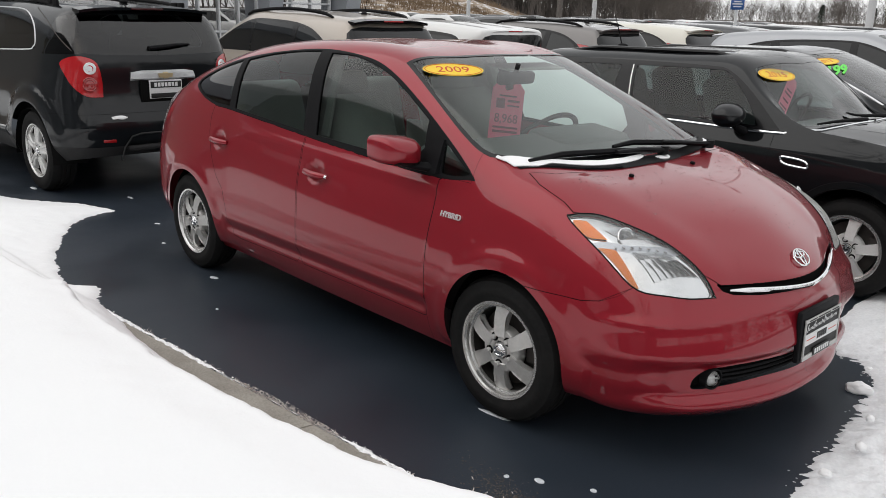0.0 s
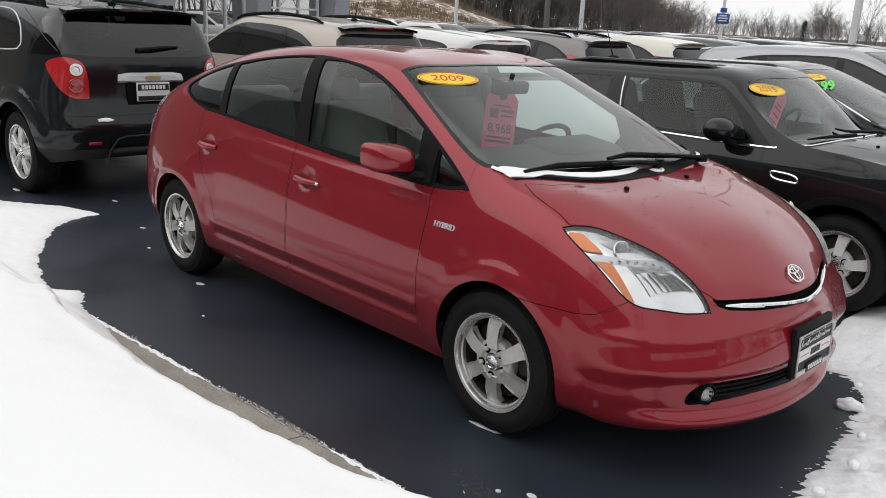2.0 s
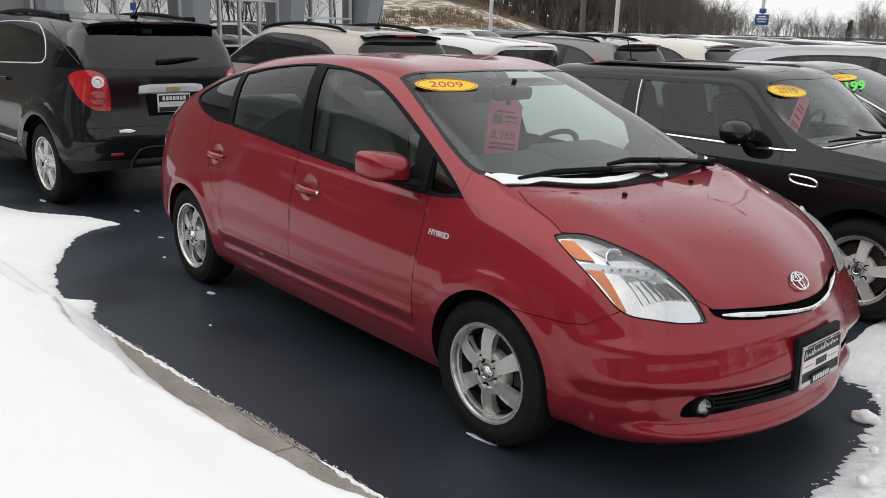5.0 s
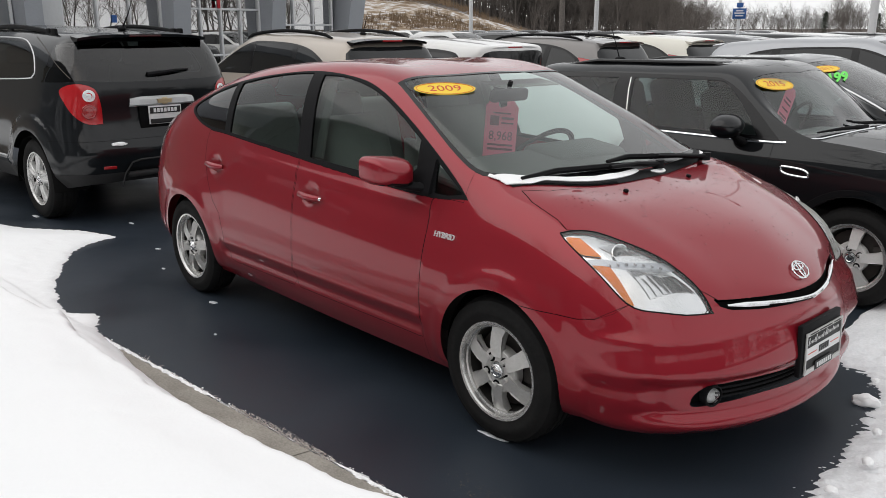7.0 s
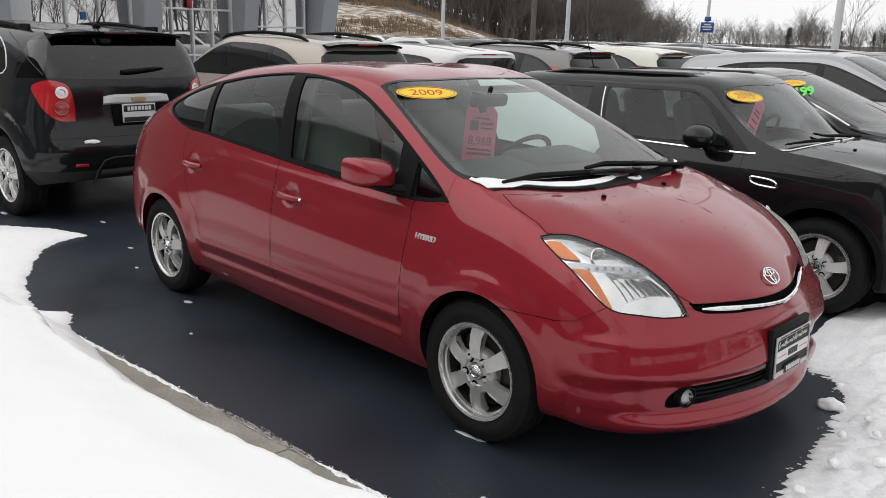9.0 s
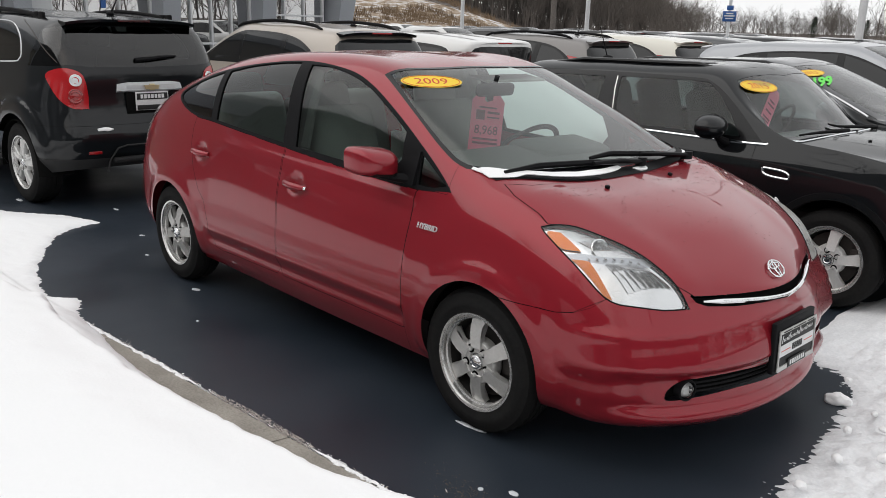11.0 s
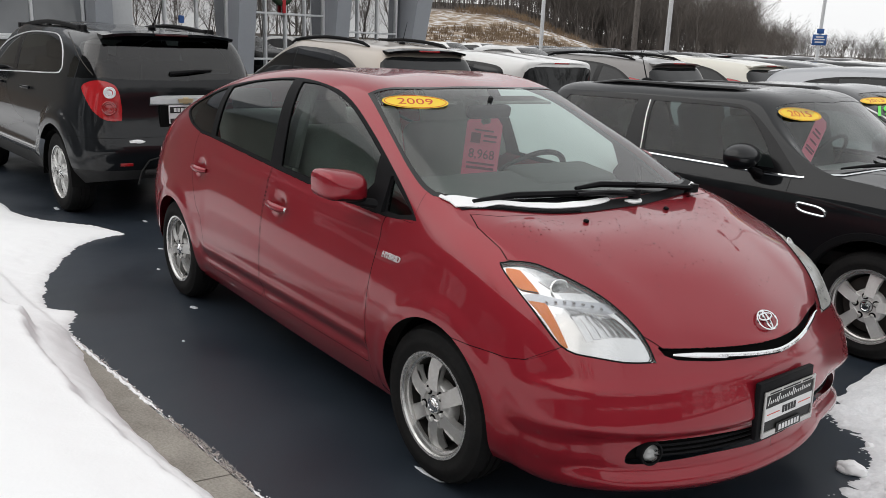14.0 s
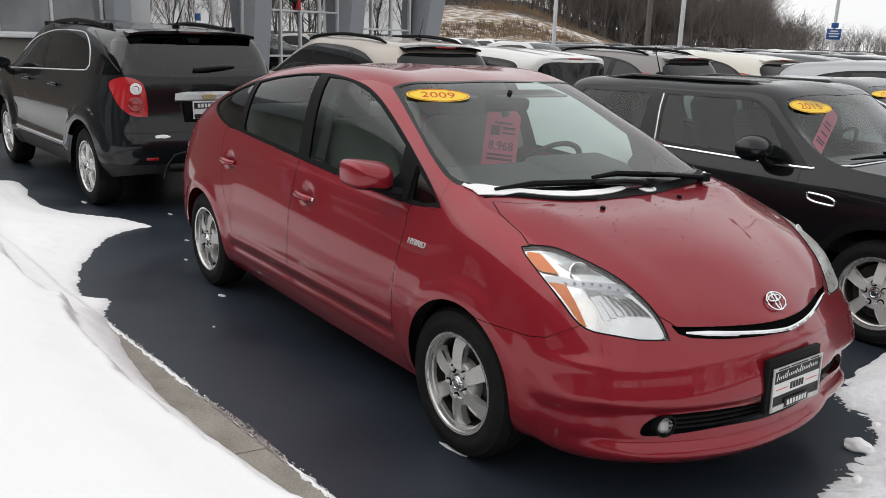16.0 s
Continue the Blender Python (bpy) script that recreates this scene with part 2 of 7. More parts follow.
def add_prism(bm, outline, depth, m=Matrix(), bevel=0.0, mi=0, seg=2):
    """An outline in local x, y pushed along local z by depth."""
    low = [bm.verts.new(m @ Vector((x, y, 0))) for x, y in outline]
    high = [bm.verts.new(m @ Vector((x, y, depth))) for x, y in outline]
    fs = [bm.faces.new(low[::-1]), bm.faces.new(high)]
    n = len(outline)
    for k in range(n):
        fs.append(bm.faces.new((low[k], low[(k + 1) % n], high[(k + 1) % n], high[k])))
    if bevel:
        es = list({e for v in high for e in v.link_edges if e.other_vert(v) in high})
        rb = bmesh.ops.bevel(bm, geom=es, offset=bevel, segments=seg, profile=0.5, affect="EDGES")
        fs = [f for f in fs if f.is_valid] + rb["faces"]
    for f in fs:
        f.material_index = mi
    return fs


def add_tube(bm, pts, radius, seg=8, mi=0, flat=1.0, up=(0, 0, 1)):
    """A tube along points; radius may be a list; flat squashes it along the up direction."""
    pts = [Vector(p) for p in pts]
    rings = []
    for k, p in enumerate(pts):
        d = (pts[min(k + 1, len(pts) - 1)] - pts[max(k - 1, 0)]).normalized()
        side = d.cross(Vector(up))
        side = side.normalized() if side.length > 1e-4 else Vector((1, 0, 0))
        top = side.cross(d).normalized()
        r = radius[k] if isinstance(radius, (list, tuple)) else radius
        rings.append([bm.verts.new(p + side * r * math.cos(2 * math.pi * j / seg) + top * r * flat * math.sin(2 * math.pi * j / seg)) for j in range(seg)])
    for a, b in zip(rings, rings[1:]):
        for j in range(seg):
            bm.faces.new((a[j], a[(j + 1) % seg], b[(j + 1) % seg], b[j])).material_index = mi
    for ring, flip in ((rings[0], False), (rings[-1], True)):
        bm.faces.new(ring[::-1] if flip else ring).material_index = mi
    return rings


def lettering(name, text, size, mat, m, parent=None, depth=0.0008, label=""):
    """Raised letters from the built-in font, centred, reading along local x."""
    cu = bpy.data.curves.new(name, "FONT")
    cu.body, cu.size, cu.extrude, cu.align_x, cu.align_y, cu.resolution_u = text, size, depth, "CENTER", "CENTER", 3
    if name == "window_marking":
        cu.offset = .012
    tmp = bpy.data.objects.new(name, cu)
    scene.collection.objects.link(tmp)
    me = bpy.data.meshes.new_from_object(tmp.evaluated_get(bpy.context.evaluated_depsgraph_get()))
    bpy.data.objects.remove(tmp)
    me.transform(m)
    me.materials.clear()
    me.materials.append(mat)
    ob = new(name, me)
    if parent:
        ob.parent = parent
    return tagged(ob, label)


def spline(ts, pts, at):
    """Natural cubic spline through pts (n x 3) at knots ts, at the values given."""
    ts, pts, at = np.asarray(ts, float), np.asarray(pts, float), np.asarray(at, float)
    n, h = len(ts), np.diff(ts)
    a = np.zeros((n, n))
    b = np.zeros((n, pts.shape[1]))
    a[0, 0] = a[-1, -1] = 1
    for k in range(1, n - 1):
        a[k, k - 1:k + 2] = h[k - 1], 2 * (h[k - 1] + h[k]), h[k]
        b[k] = 6 * ((pts[k + 1] - pts[k]) / h[k] - (pts[k] - pts[k - 1]) / h[k - 1])
    s = np.linalg.solve(a, b)
    k = np.clip(np.searchsorted(ts, at, "right") - 1, 0, n - 2)
    u, w, hk = (at - ts[k])[:, None], (ts[k + 1] - at)[:, None], h[k][:, None]
    return (s[k] * w ** 3 + s[k + 1] * u ** 3) / (6 * hk) + (pts[k] / hk - s[k] * hk / 6) * w + (pts[k + 1] / hk - s[k + 1] * hk / 6) * u


def curve2(points, per=8, closed=True):
    """A smooth outline through 2D points; a point with a third value 1 stays a corner."""
    out, n = [], len(points)
    for k in range(n if closed else n - 1):
        p = [np.array(points[(k + j) % n][:2] if closed else points[min(max(k + j, 0), n - 1)][:2], float) for j in (-1, 0, 1, 2)]
        c1 = len(points[k]) > 2
        c2 = len(points[(k + 1) % n]) > 2
        m1 = (p[2] - p[1]) if c1 else (p[2] - p[0]) / 2
        m2 = (p[2] - p[1]) if c2 else (p[3] - p[1]) / 2
        steps = 1 if (c1 and c2) else per
        for s in range(steps):
            t = s / steps
            out.append(tuple((2 * t**3 - 3 * t**2 + 1) * p[1] + (t**3 - 2 * t**2 + t) * m1 + (-2 * t**3 + 3 * t**2) * p[2] + (t**3 - t**2) * m2))
    if not closed:
        out.append(tuple(points[-1][:2]))
    return out


# ---------------------------------------------------------------- car bodies: one smooth half shell, cut into its panels
def shell(lines, last, nu, nv):
    """Half a car's skin (left side, y > 0). lines: for each feature line, from the sill up to the centre line, rows of (station, x, y, z);
    stations run from the tail's middle (0) round the flank to the nose's middle (last)."""
    us = np.linspace(0, last, nu)
    rails = []
    for rows in lines:
        r = np.array(rows, float)
        first, end = r[1].copy(), r[-2].copy()
        first[0], first[2] = -first[0], -first[2]
        end[0], end[2] = 2 * last - end[0], -end[2]
        r = np.vstack([first, r, end])
        rails.append(spline(r[:, 0], r[:, 1:], us))
    rails = np.array(rails)
    grid = []
    for c in range(nu):
        col = rails[:, c]
        ghost = col[-2] * (1, -1, 1)
        col = np.vstack([col, ghost])
        d = np.maximum(np.linalg.norm(np.diff(col, axis=0), axis=1), 1e-3) ** 0.75
        ts = np.r_[0, np.cumsum(d)]
        at = np.concatenate([np.linspace(ts[k], ts[k + 1], nv[k], endpoint=False) for k in range(len(lines) - 1)] + [[ts[len(lines) - 1]]])
        grid.append(spline(ts, col, at))
    grid = np.array(grid)
    grid[:, :, 1] = np.maximum(grid[:, :, 1], 0)
    grid[0, :, 1] = grid[-1, :, 1] = 0
    grid[:, -1, 1] = 0
    bm = bmesh.new()
    bm.faces.layers.int.new("tag")
    vs = [[bm.verts.new(p) for p in column] for column in grid]
    for a, b in zip(vs, vs[1:]):
        for k in range(len(a) - 1):
            q = (a[k], b[k], b[k + 1], a[k + 1])
            bm.faces.new(q)
    bmesh.ops.remove_doubles(bm, verts=bm.verts[:], dist=0.0004)
    bmesh.ops.dissolve_degenerate(bm, edges=bm.edges[:], dist=0.0002)
    bmesh.ops.recalc_face_normals(bm, faces=bm.faces[:])
    bm.normal_update()
    if sum((f.calc_center_median() - Vector((0, 0, 0.7))).dot(f.normal) * f.calc_area() for f in bm.faces if f.calc_center_median().y > 0.4) < 0:
        bmesh.ops.reverse_faces(bm, faces=bm.faces[:])
    remember(bm)
    return bm


SURFACE = [None]


def remember(bm):
    """Keeps the whole skin's normals, so that its panels shade as one surface."""
    bm.normal_update()
    bm.faces.ensure_lookup_table()
    polys = [([v.co.copy() for v in f.verts], [v.normal.copy() for v in f.verts]) for f in bm.faces]
    SURFACE[0] = (BVHTree.FromBMesh(bm), polys)


def skin_normal(v):
    tree, polys = SURFACE[0]
    at, flat, k, d = tree.find_nearest(v.co)
    if k is None or d > .02:
        return v.normal
    cos, nos = polys[k]
    n = Vector((0, 0, 0))
    for w, q in zip(poly_3d_calc(cos, at), nos):
        n += q * w
    return n


VIEWS = {"side": (0, 2), "top": (0, 1), "front": (1, 2)}


def within(poly, x, y):
    odd, n = False, len(poly)
    for k in range(n):
        (x1, y1), (x2, y2) = poly[k - 1], poly[k]
        if (y1 > y) != (y2 > y) and x < (x2 - x1) * (y - y1) / (y2 - y1) + x1:
            odd = not odd
    return odd


def cut(bm, poly, view, tag, only, over=None):
    """Cuts an outline, seen along an axis, into the skin and marks the faces inside it. only(centre, normal) picks the side of the car."""
    i, j = VIEWS[view]
    lay = bm.faces.layers.int["tag"]
    xs, ys = [p[0] for p in poly], [p[1] for p in poly]
    lo, hi = (min(xs) - 0.05, min(ys) - 0.05), (max(xs) + 0.05, max(ys) + 0.05)

    def box(f):
        a = [v.co[i] for v in f.verts]
        b = [v.co[j] for v in f.verts]
        return min(a), max(a), min(b), max(b)

    near = []
    for f in bm.faces:
        a0, a1, b0, b1 = box(f)
        if a1 > lo[0] and a0 < hi[0] and b1 > lo[1] and b0 < hi[1] and only(f.calc_center_median(), f.normal):
            near.append(f)
    for k in range(len(poly)):
        p, q = poly[k - 1], poly[k]
        dx, dy = q[0] - p[0], q[1] - p[1]
        if math.hypot(dx, dy) < 1e-6:
            continue
        no, co = Vector((0, 0, 0)), Vector((0, 0, 0))
        no[i], no[j], co[i], co[j] = -dy, dx, p[0], p[1]
        sx0, sx1, sy0, sy1 = min(p[0], q[0]), max(p[0], q[0]), min(p[1], q[1]), max(p[1], q[1])
        fs = []
        for f in near:
            a0, a1, b0, b1 = box(f)
            if a1 >= sx0 and a0 <= sx1 and b1 >= sy0 and b0 <= sy1:
                fs.append(f)
        if not fs:
            continue
        geom = set(fs)
        for f in fs:
            geom.update(f.edges)
            geom.update(f.verts)
        r = bmesh.ops.bisect_plane(bm, geom=list(geom), dist=1e-5, plane_co=co, plane_no=no.normalized())
        have = set(near)
        near += [g for g in r["geom"] if isinstance(g, bmesh.types.BMFace) and g not in have]
    n = 0
    for f in near:
        if f.is_valid:
            c = f.calc_center_median()
            if within(poly, c[i], c[j]) and (over is None or f[lay] in over):
                f[lay] = tag
                n += 1
    return n


def drop(bm, tag):
    lay = bm.faces.layers.int["tag"]
    bmesh.ops.delete(bm, geom=[f for f in bm.faces if f[lay] == tag], context="FACES")


def seam(bm, tag, gap_tag, width=0.003):
    """Opens a joint along the edge of a panel."""
    lay = bm.faces.layers.int["tag"]
    fs = [f for f in bm.faces if f[lay] == tag]
    if not fs:
        return
    r = bmesh.ops.inset_region(bm, faces=fs, thickness=width, use_boundary=False, use_even_offset=False)
    for f in r["faces"]:
        f[lay] = gap_tag
    for v in {v for f in r["faces"] for v in f.verts if all(g[lay] == gap_tag for g in v.link_faces)}:
        v.co -= v.normal * 0.004


def panel(bm, tags, name, mats, parent, label="", side=0, thick=0.0, lift=0.0):
    """Takes the faces of the tags (a dict of tag to material index) out as a mesh. side 0: both halves, joined; 1 left; -1 right."""
    lay = bm.faces.layers.int["tag"]
    verts, normals, faces, mi = [], [], [], []
    for s in ((1, -1) if side == 0 else (side,)):
        index = {}
        for f in bm.faces:
            if f[lay] not in tags:
                continue
            ids = []
            for v in f.verts:
                if v not in index:
                    n = skin_normal(v)
                    n = Vector((n.x, n.y * s, n.z))
                    if abs(v.co.y) < 1e-4:
                        n.y = 0
                    n = n.normalized() if n.length > 1e-6 else Vector((0, 0, 1))
                    index[v] = len(verts)
                    p = Vector((v.co.x, v.co.y * s, v.co.z)) + n * lift
                    verts.append(p)
                    normals.append(n)
                ids.append(index[v])
            faces.append(ids if s == 1 else ids[::-1])
            mi.append(tags[f[lay]])
    if not faces:
        return None
    if thick:
        base, count = len(verts), len(faces)
        edges = {}
        for f in faces:
            for a, b in zip(f, f[1:] + f[:1]):
                edges[(a, b)] = True
        verts += [v - n * thick for v, n in zip(verts, normals)]
        normals += [-n for n in normals]
        rims = [(a, b) for a, b in edges if (b, a) not in edges and not (abs(verts[a].y) < 1e-4 and abs(verts[b].y) < 1e-4)]
        faces += [[base + k for k in f[::-1]] for f in faces[:count]]
        mi += mi[:count]
        faces += [[b, a, base + a, base + b] for a, b in rims]
        mi += [mi[0]] * len(rims)
    if BODY_SET[0]:
        verts = [BODY_SET[0](v) for v in verts]
    me = bpy.data.meshes.new(name)
    me.from_pydata([tuple(v) for v in verts], [], faces)
    for m in (mats if isinstance(mats, (list, tuple)) else [mats]):
        me.materials.append(m)
    me.polygons.foreach_set("material_index", mi)
    me.shade_smooth()
    me.normals_split_custom_set_from_vertices([tuple(n) for n in normals])
    me.update()
    ob = new(name, me)
    ob.parent = parent
    return tagged(ob, label)

# ---------------------------------------------------------------- ground
def smoothstep(a, b, x):
    t = np.clip((x - a) / (b - a), 0, 1)
    return t * t * (3 - 2 * t)


def sheet(name, xs, ys, height, mat, parent=None, keep=None):
    """A height field over a grid; keep(x, y) drops cells."""
    verts = [(x, y, height(x, y)) for y in ys for x in xs]
    nx = len(xs)
    faces = []
    for j in range(len(ys) - 1):
        for i in range(nx - 1):
            if keep is None or keep((xs[i] + xs[i + 1]) / 2, (ys[j] + ys[j + 1]) / 2):
                faces.append((j * nx + i, j * nx + i + 1, (j + 1) * nx + i + 1, (j + 1) * nx + i))
    me = bpy.data.meshes.new(name)
    me.from_pydata(verts, [], faces)
    me.materials.append(mat)
    me.shade_smooth()
    bm = bmesh.new()
    bm.from_mesh(me)
    bmesh.ops.delete(bm, geom=[v for v in bm.verts if not v.link_faces], context="VERTS")
    bm.to_mesh(me)
    bm.free()
    ob = new(name, me)
    if parent:
        ob.parent = parent
    return ob


ASPHALT = material("wet_asphalt", (0.0125, 0.0185, 0.0262), rough=0.45, grain=0.55, size=160, stain=0.55, stain_size=0.9, bump=0.0005, spec=0.34,
                   second=(0.031, 0.040, 0.054), rough_var=0.14)
CONCRETE = material("kerb_concrete", (0.40, 0.375, 0.33), rough=0.9, grain=0.5, size=110, stain=0.55, stain_size=4, bump=0.002, second=(0.20, 0.185, 0.16))

# ---------------------------------------------------------------- wheels
def add_wheel(parent, x, y, radius, rim, width, spokes, style, mats=(RUBBER, ALLOY, ALLOY_BRIGHT), name="wheel", turn=0.0, outer=1):
    """A wheel whose outer face looks along outer * y."""
    hub = new(name)
    hub.parent = parent
    hub.empty_display_size = 0.1
    face = pose(0, 0, 0, -90 if outer > 0 else 90, 0, 0)
    hub.matrix_basis = Matrix.Translation((x, y, radius)) @ face
    w = width / 2
    bm = bmesh.new()
    r = radius
    add_lathe(bm, [(rim - 0.012, -w + 0.02), (rim + 0.004, -w + 0.004), (rim + 0.03, -w - 0.004), (r - 0.045, -w - 0.002), (r - 0.018, -w + 0.008), (r - 0.004, -w + 0.026),
                   (r, -w + 0.045), (r, -0.045), (r - 0.007, -0.043), (r - 0.007, -0.033), (r, -0.031), (r, 0.0 - 0.006), (r - 0.007, -0.005), (r - 0.007, 0.005), (r, 0.006),
                   (r, 0.031), (r - 0.007, 0.033), (r - 0.007, 0.043), (r, 0.045), (r, w - 0.045), (r - 0.004, w - 0.026), (r - 0.018, w - 0.008),
                   (r - 0.040, w - 0.001), (r - 0.044, w + 0.0015), (r - 0.06, w + 0.003), (rim + 0.035, w + 0.003), (rim + 0.031, w + 0.0005), (rim + 0.004, w - 0.004), (rim - 0.012, w - 0.02)], 72)
    ring = 72
    bm.verts.ensure_lookup_table()
    for k, v in enumerate(bm.verts):
        if (k // ring) in (5, 6, 19, 20) and (k % ring) % 2:
            d = Vector((v.co.x, v.co.y, 0)).normalized()
            v.co -= d * 0.006
    part("tyre", bm, mats[0], hub, "worn black rubber tyre")
    bm = bmesh.new()
    add_lathe(bm, [(rim - 0.012, -w + 0.02), (rim - 0.03, -w + 0.03), (rim - 0.035, 0.0), (rim - 0.028, w - 0.045), (rim - 0.018, w - 0.028)], 64)
    part("barrel", bm, BARREL, hub)
    bm = bmesh.new()
    add_lathe(bm, [(rim - 0.026, w - 0.040), (rim - 0.023, w - 0.026), (rim - 0.016, w - 0.022), (rim - 0.0135, w - 0.010), (rim - 0.0115, w - 0.014), (rim - 0.006, w - 0.003), (rim + 0.004, w - 0.001), (rim + 0.006, w - 0.006), (rim, w - 0.012)], 72)
    part("rim_lip", bm, mats[2], hub, "bright silver rim lip")
    hz = w - 0.035
    bm = bmesh.new()
    for k in range(spokes):
        m = pose(0, 0, 0, 0, 0, turn + 360 * k / spokes)
        if style == "broad":
            out = [(0.055, -0.030), (0.088, -0.029), (0.112, -0.027), (rim - 0.055, -0.032), (rim - 0.028, -0.034), (rim - 0.016, -0.040), (rim - 0.016, 0.040), (rim - 0.028, 0.034), (rim - 0.055, 0.032), (0.112, 0.027), (0.088, 0.029), (0.055, 0.030)]
        elif style == "twin":
            out = [(0.05, -0.030), (0.09, -0.034), (rim - 0.06, -0.040), (rim - 0.016, -0.056), (rim - 0.016, 0.056), (rim - 0.06, 0.040), (0.09, 0.034), (0.05, 0.030)]
        else:
            out = [(0.05, -0.018), (rim * 0.5, -0.022), (rim - 0.016, -0.036), (rim - 0.016, 0.036), (rim * 0.5, 0.022), (0.05, 0.018)]
        fs = add_prism(bm, out, 0.030, m @ Matrix.Translation((0, 0, hz - 0.012)), bevel=0.004, seg=1)
        for v in {v for f in fs if f.is_valid for v in f.verts}:
            rr = math.hypot(v.co.x, v.co.y)
            v.co.z += 0.008 * math.sin(min(rr / rim, 1) * math.pi) - (0.020 * max(rr - rim + 0.062, 0) / 0.04 if style == "broad" else 0.010 * (rr / rim) ** 4)
        if style == "twin":
            for s in (-1, 1):
                add_tube(bm, [m @ Vector((0.08, s * 0.018, hz + 0.024)), m @ Vector((rim - 0.03, s * 0.034, hz + 0.018))], 0.010, 6)
    part("spokes", bm, mats[1], hub, "silver alloy spokes with brake dust")
    bm = bmesh.new()
    add_lathe(bm, [(0.098, hz - 0.03), (0.096, hz + 0.008), (0.090, hz + 0.017), (0.040, hz + 0.020), (0.036, hz + 0.012)], 36)
    part("hub_plate", bm, mats[1], hub)
    for k in range(5):
        bm = bmesh.new()
        a = radians(turn + 90 + 72 * k)
        m = Matrix.Translation((0.060 * math.cos(a), 0.060 * math.sin(a), hz + 0.0185))
        add_lathe(bm, [(0.0195, -0.002), (0.0190, 0.0025), (0.0, 0.0025)], 16, m, 0)
        add_lathe(bm, [(0.0105, 0), (0.0105, 0.014), (0.007, 0.018), (0.0, 0.018)], 6, m, 1)
        part("lug_nut", bm, [GAP, ALLOY], hub)
    bm = bmesh.new()
    add_lathe(bm, [(0.034, hz + 0.006), (0.033, hz + 0.024), (0.029, hz + 0.029), (0.012, hz + 0.032), (0.0, hz + 0.0325)], 28)
    add_lathe(bm, [(0.022, hz + 0.031), (0.020, hz + 0.034), (0.016, hz + 0.031)], 24)
    part("centre_cap", bm, CHROME, hub, "chrome centre cap")
    bm = bmesh.new()
    add_lathe(bm, [(rim - 0.045, hz - 0.055), (rim - 0.045, hz - 0.045), (0.07, hz - 0.045), (0.07, hz - 0.03), (0.0, hz - 0.03)], 40)
    add_box(bm, (0.06, 0.12, 0.06), Matrix.Translation((rim - 0.07, 0.03, hz - 0.05)), 0.01)
    part("brake_disc", bm, STEEL, hub)
    return hub


def add_well(parent, x, y, radius, width=0.24):
    """The dark liner over a wheel; y is its outer edge, on the left or right side."""
    s = 1 if y > 0 else -1
    bm = bmesh.new()
    prof = [(radius + 0.0, 0.0), (radius + 0.02, -0.05), (radius + 0.02, -width), (0.05, -width)]
    add_lathe(bm, prof, 36, Matrix.Translation((x, y, 0.32)) @ pose(0, 0, 0, -90 if s > 0 else 90, 0, 0), start=radians(-4) if s < 0 else radians(-184), sweep=radians(188))
    for f in bm.faces:
        f.normal_flip()
    return part("wheel_well", bm, GAP, parent)


LEFT = lambda c, n: c.y > 0.3 and abs(n.y) > 0.15
ANY = lambda c, n: True


def circle(x, z, r, n=40):
    return [(x + r * math.cos(2 * math.pi * k / n), z + r * math.sin(2 * math.pi * k / n)) for k in range(n)]

# ---------------------------------------------------------------- the red hatchback
A = [(0, -3.42, 0, .30), (1, -3.41, .45, .30), (2, -3.32, .64, .27), (3, -3.12, .735, .235), (4, -2.70, .775, .215), (5, -2.2, .772, .212), (6, -1.45, .772, .204), (7, -.8, .775, .204),
     (8, -.4, .78, .208), (9, 0, .785, .215), (10, .40, .77, .236), (11, .66, .655, .236), (12, .84, .36, .230), (13, .90, 0, .230)]
B = [(0, -3.49, 0, .42), (1, -3.48, .48, .42), (2, -3.385, .68, .38), (3, -3.16, .785, .335), (4, -2.7, .835, .31), (5, -2.2, .815, .29), (6, -1.45, .810, .285), (7, -.8, .810, .285),
     (8, -.4, .815, .288), (9, 0, .838, .30), (10, .42, .815, .30), (11, .70, .69, .285), (12, .88, .38, .275), (13, .94, 0, .275)]
C = [(0, -3.51, 0, .55), (1, -3.50, .5, .55), (2, -3.41, .69, .52), (3, -3.18, .80, .48), (4, -2.7, .860, .46), (5, -2.2, .846, .43), (6, -1.45, .842, .42), (7, -.8, .842, .42),
     (8, -.4, .846, .43), (9, 0, .862, .45), (10, .43, .832, .45), (11, .71, .70, .42), (12, .885, .39, .40), (13, .94, 0, .40)]
D = [(0, -3.51, 0, .70), (1, -3.49, .5, .70), (2, -3.40, .69, .68), (3, -3.16, .80, .66), (4, -2.7, .860, .67), (5, -2.2, .848, .63), (6, -1.45, .848, .60), (7, -.8, .848, .60),
     (8, -.4, .850, .62), (9, 0, .858, .66), (10, .40, .82, .635), (11, .69, .675, .585), (12, .865, .385, .555), (13, .93, 0, .545)]
E_ = [(0, -3.48, 0, .92), (1, -3.46, .5, .92), (2, -3.37, .665, .90), (3, -3.11, .765, .87), (4, -2.7, .812, .86), (5, -2.2, .815, .83), (6, -1.45, .812, .80), (7, -.8, .808, .785),
      (8, -.4, .808, .785), (9, 0, .814, .805), (10, .372, .778, .778), (11, .645, .64, .705), (12, .825, .365, .655), (13, .90, 0, .635)]
F_ = [(0, -3.43, 0, 1.05), (1, -3.41, .48, 1.05), (2, -3.29, .615, 1.05), (3, -3.04, .69, 1.09), (4, -2.7, .735, 1.09), (5, -2.2, .752, 1.055), (6, -1.45, .75, 1.005), (7, -.8, .745, .965),
      (8, -.4, .75, .945), (9, 0, .768, .922), (10, .332, .730, .872), (11, .615, .598, .797), (12, .80, .35, .70), (13, .885, 0, .68)]
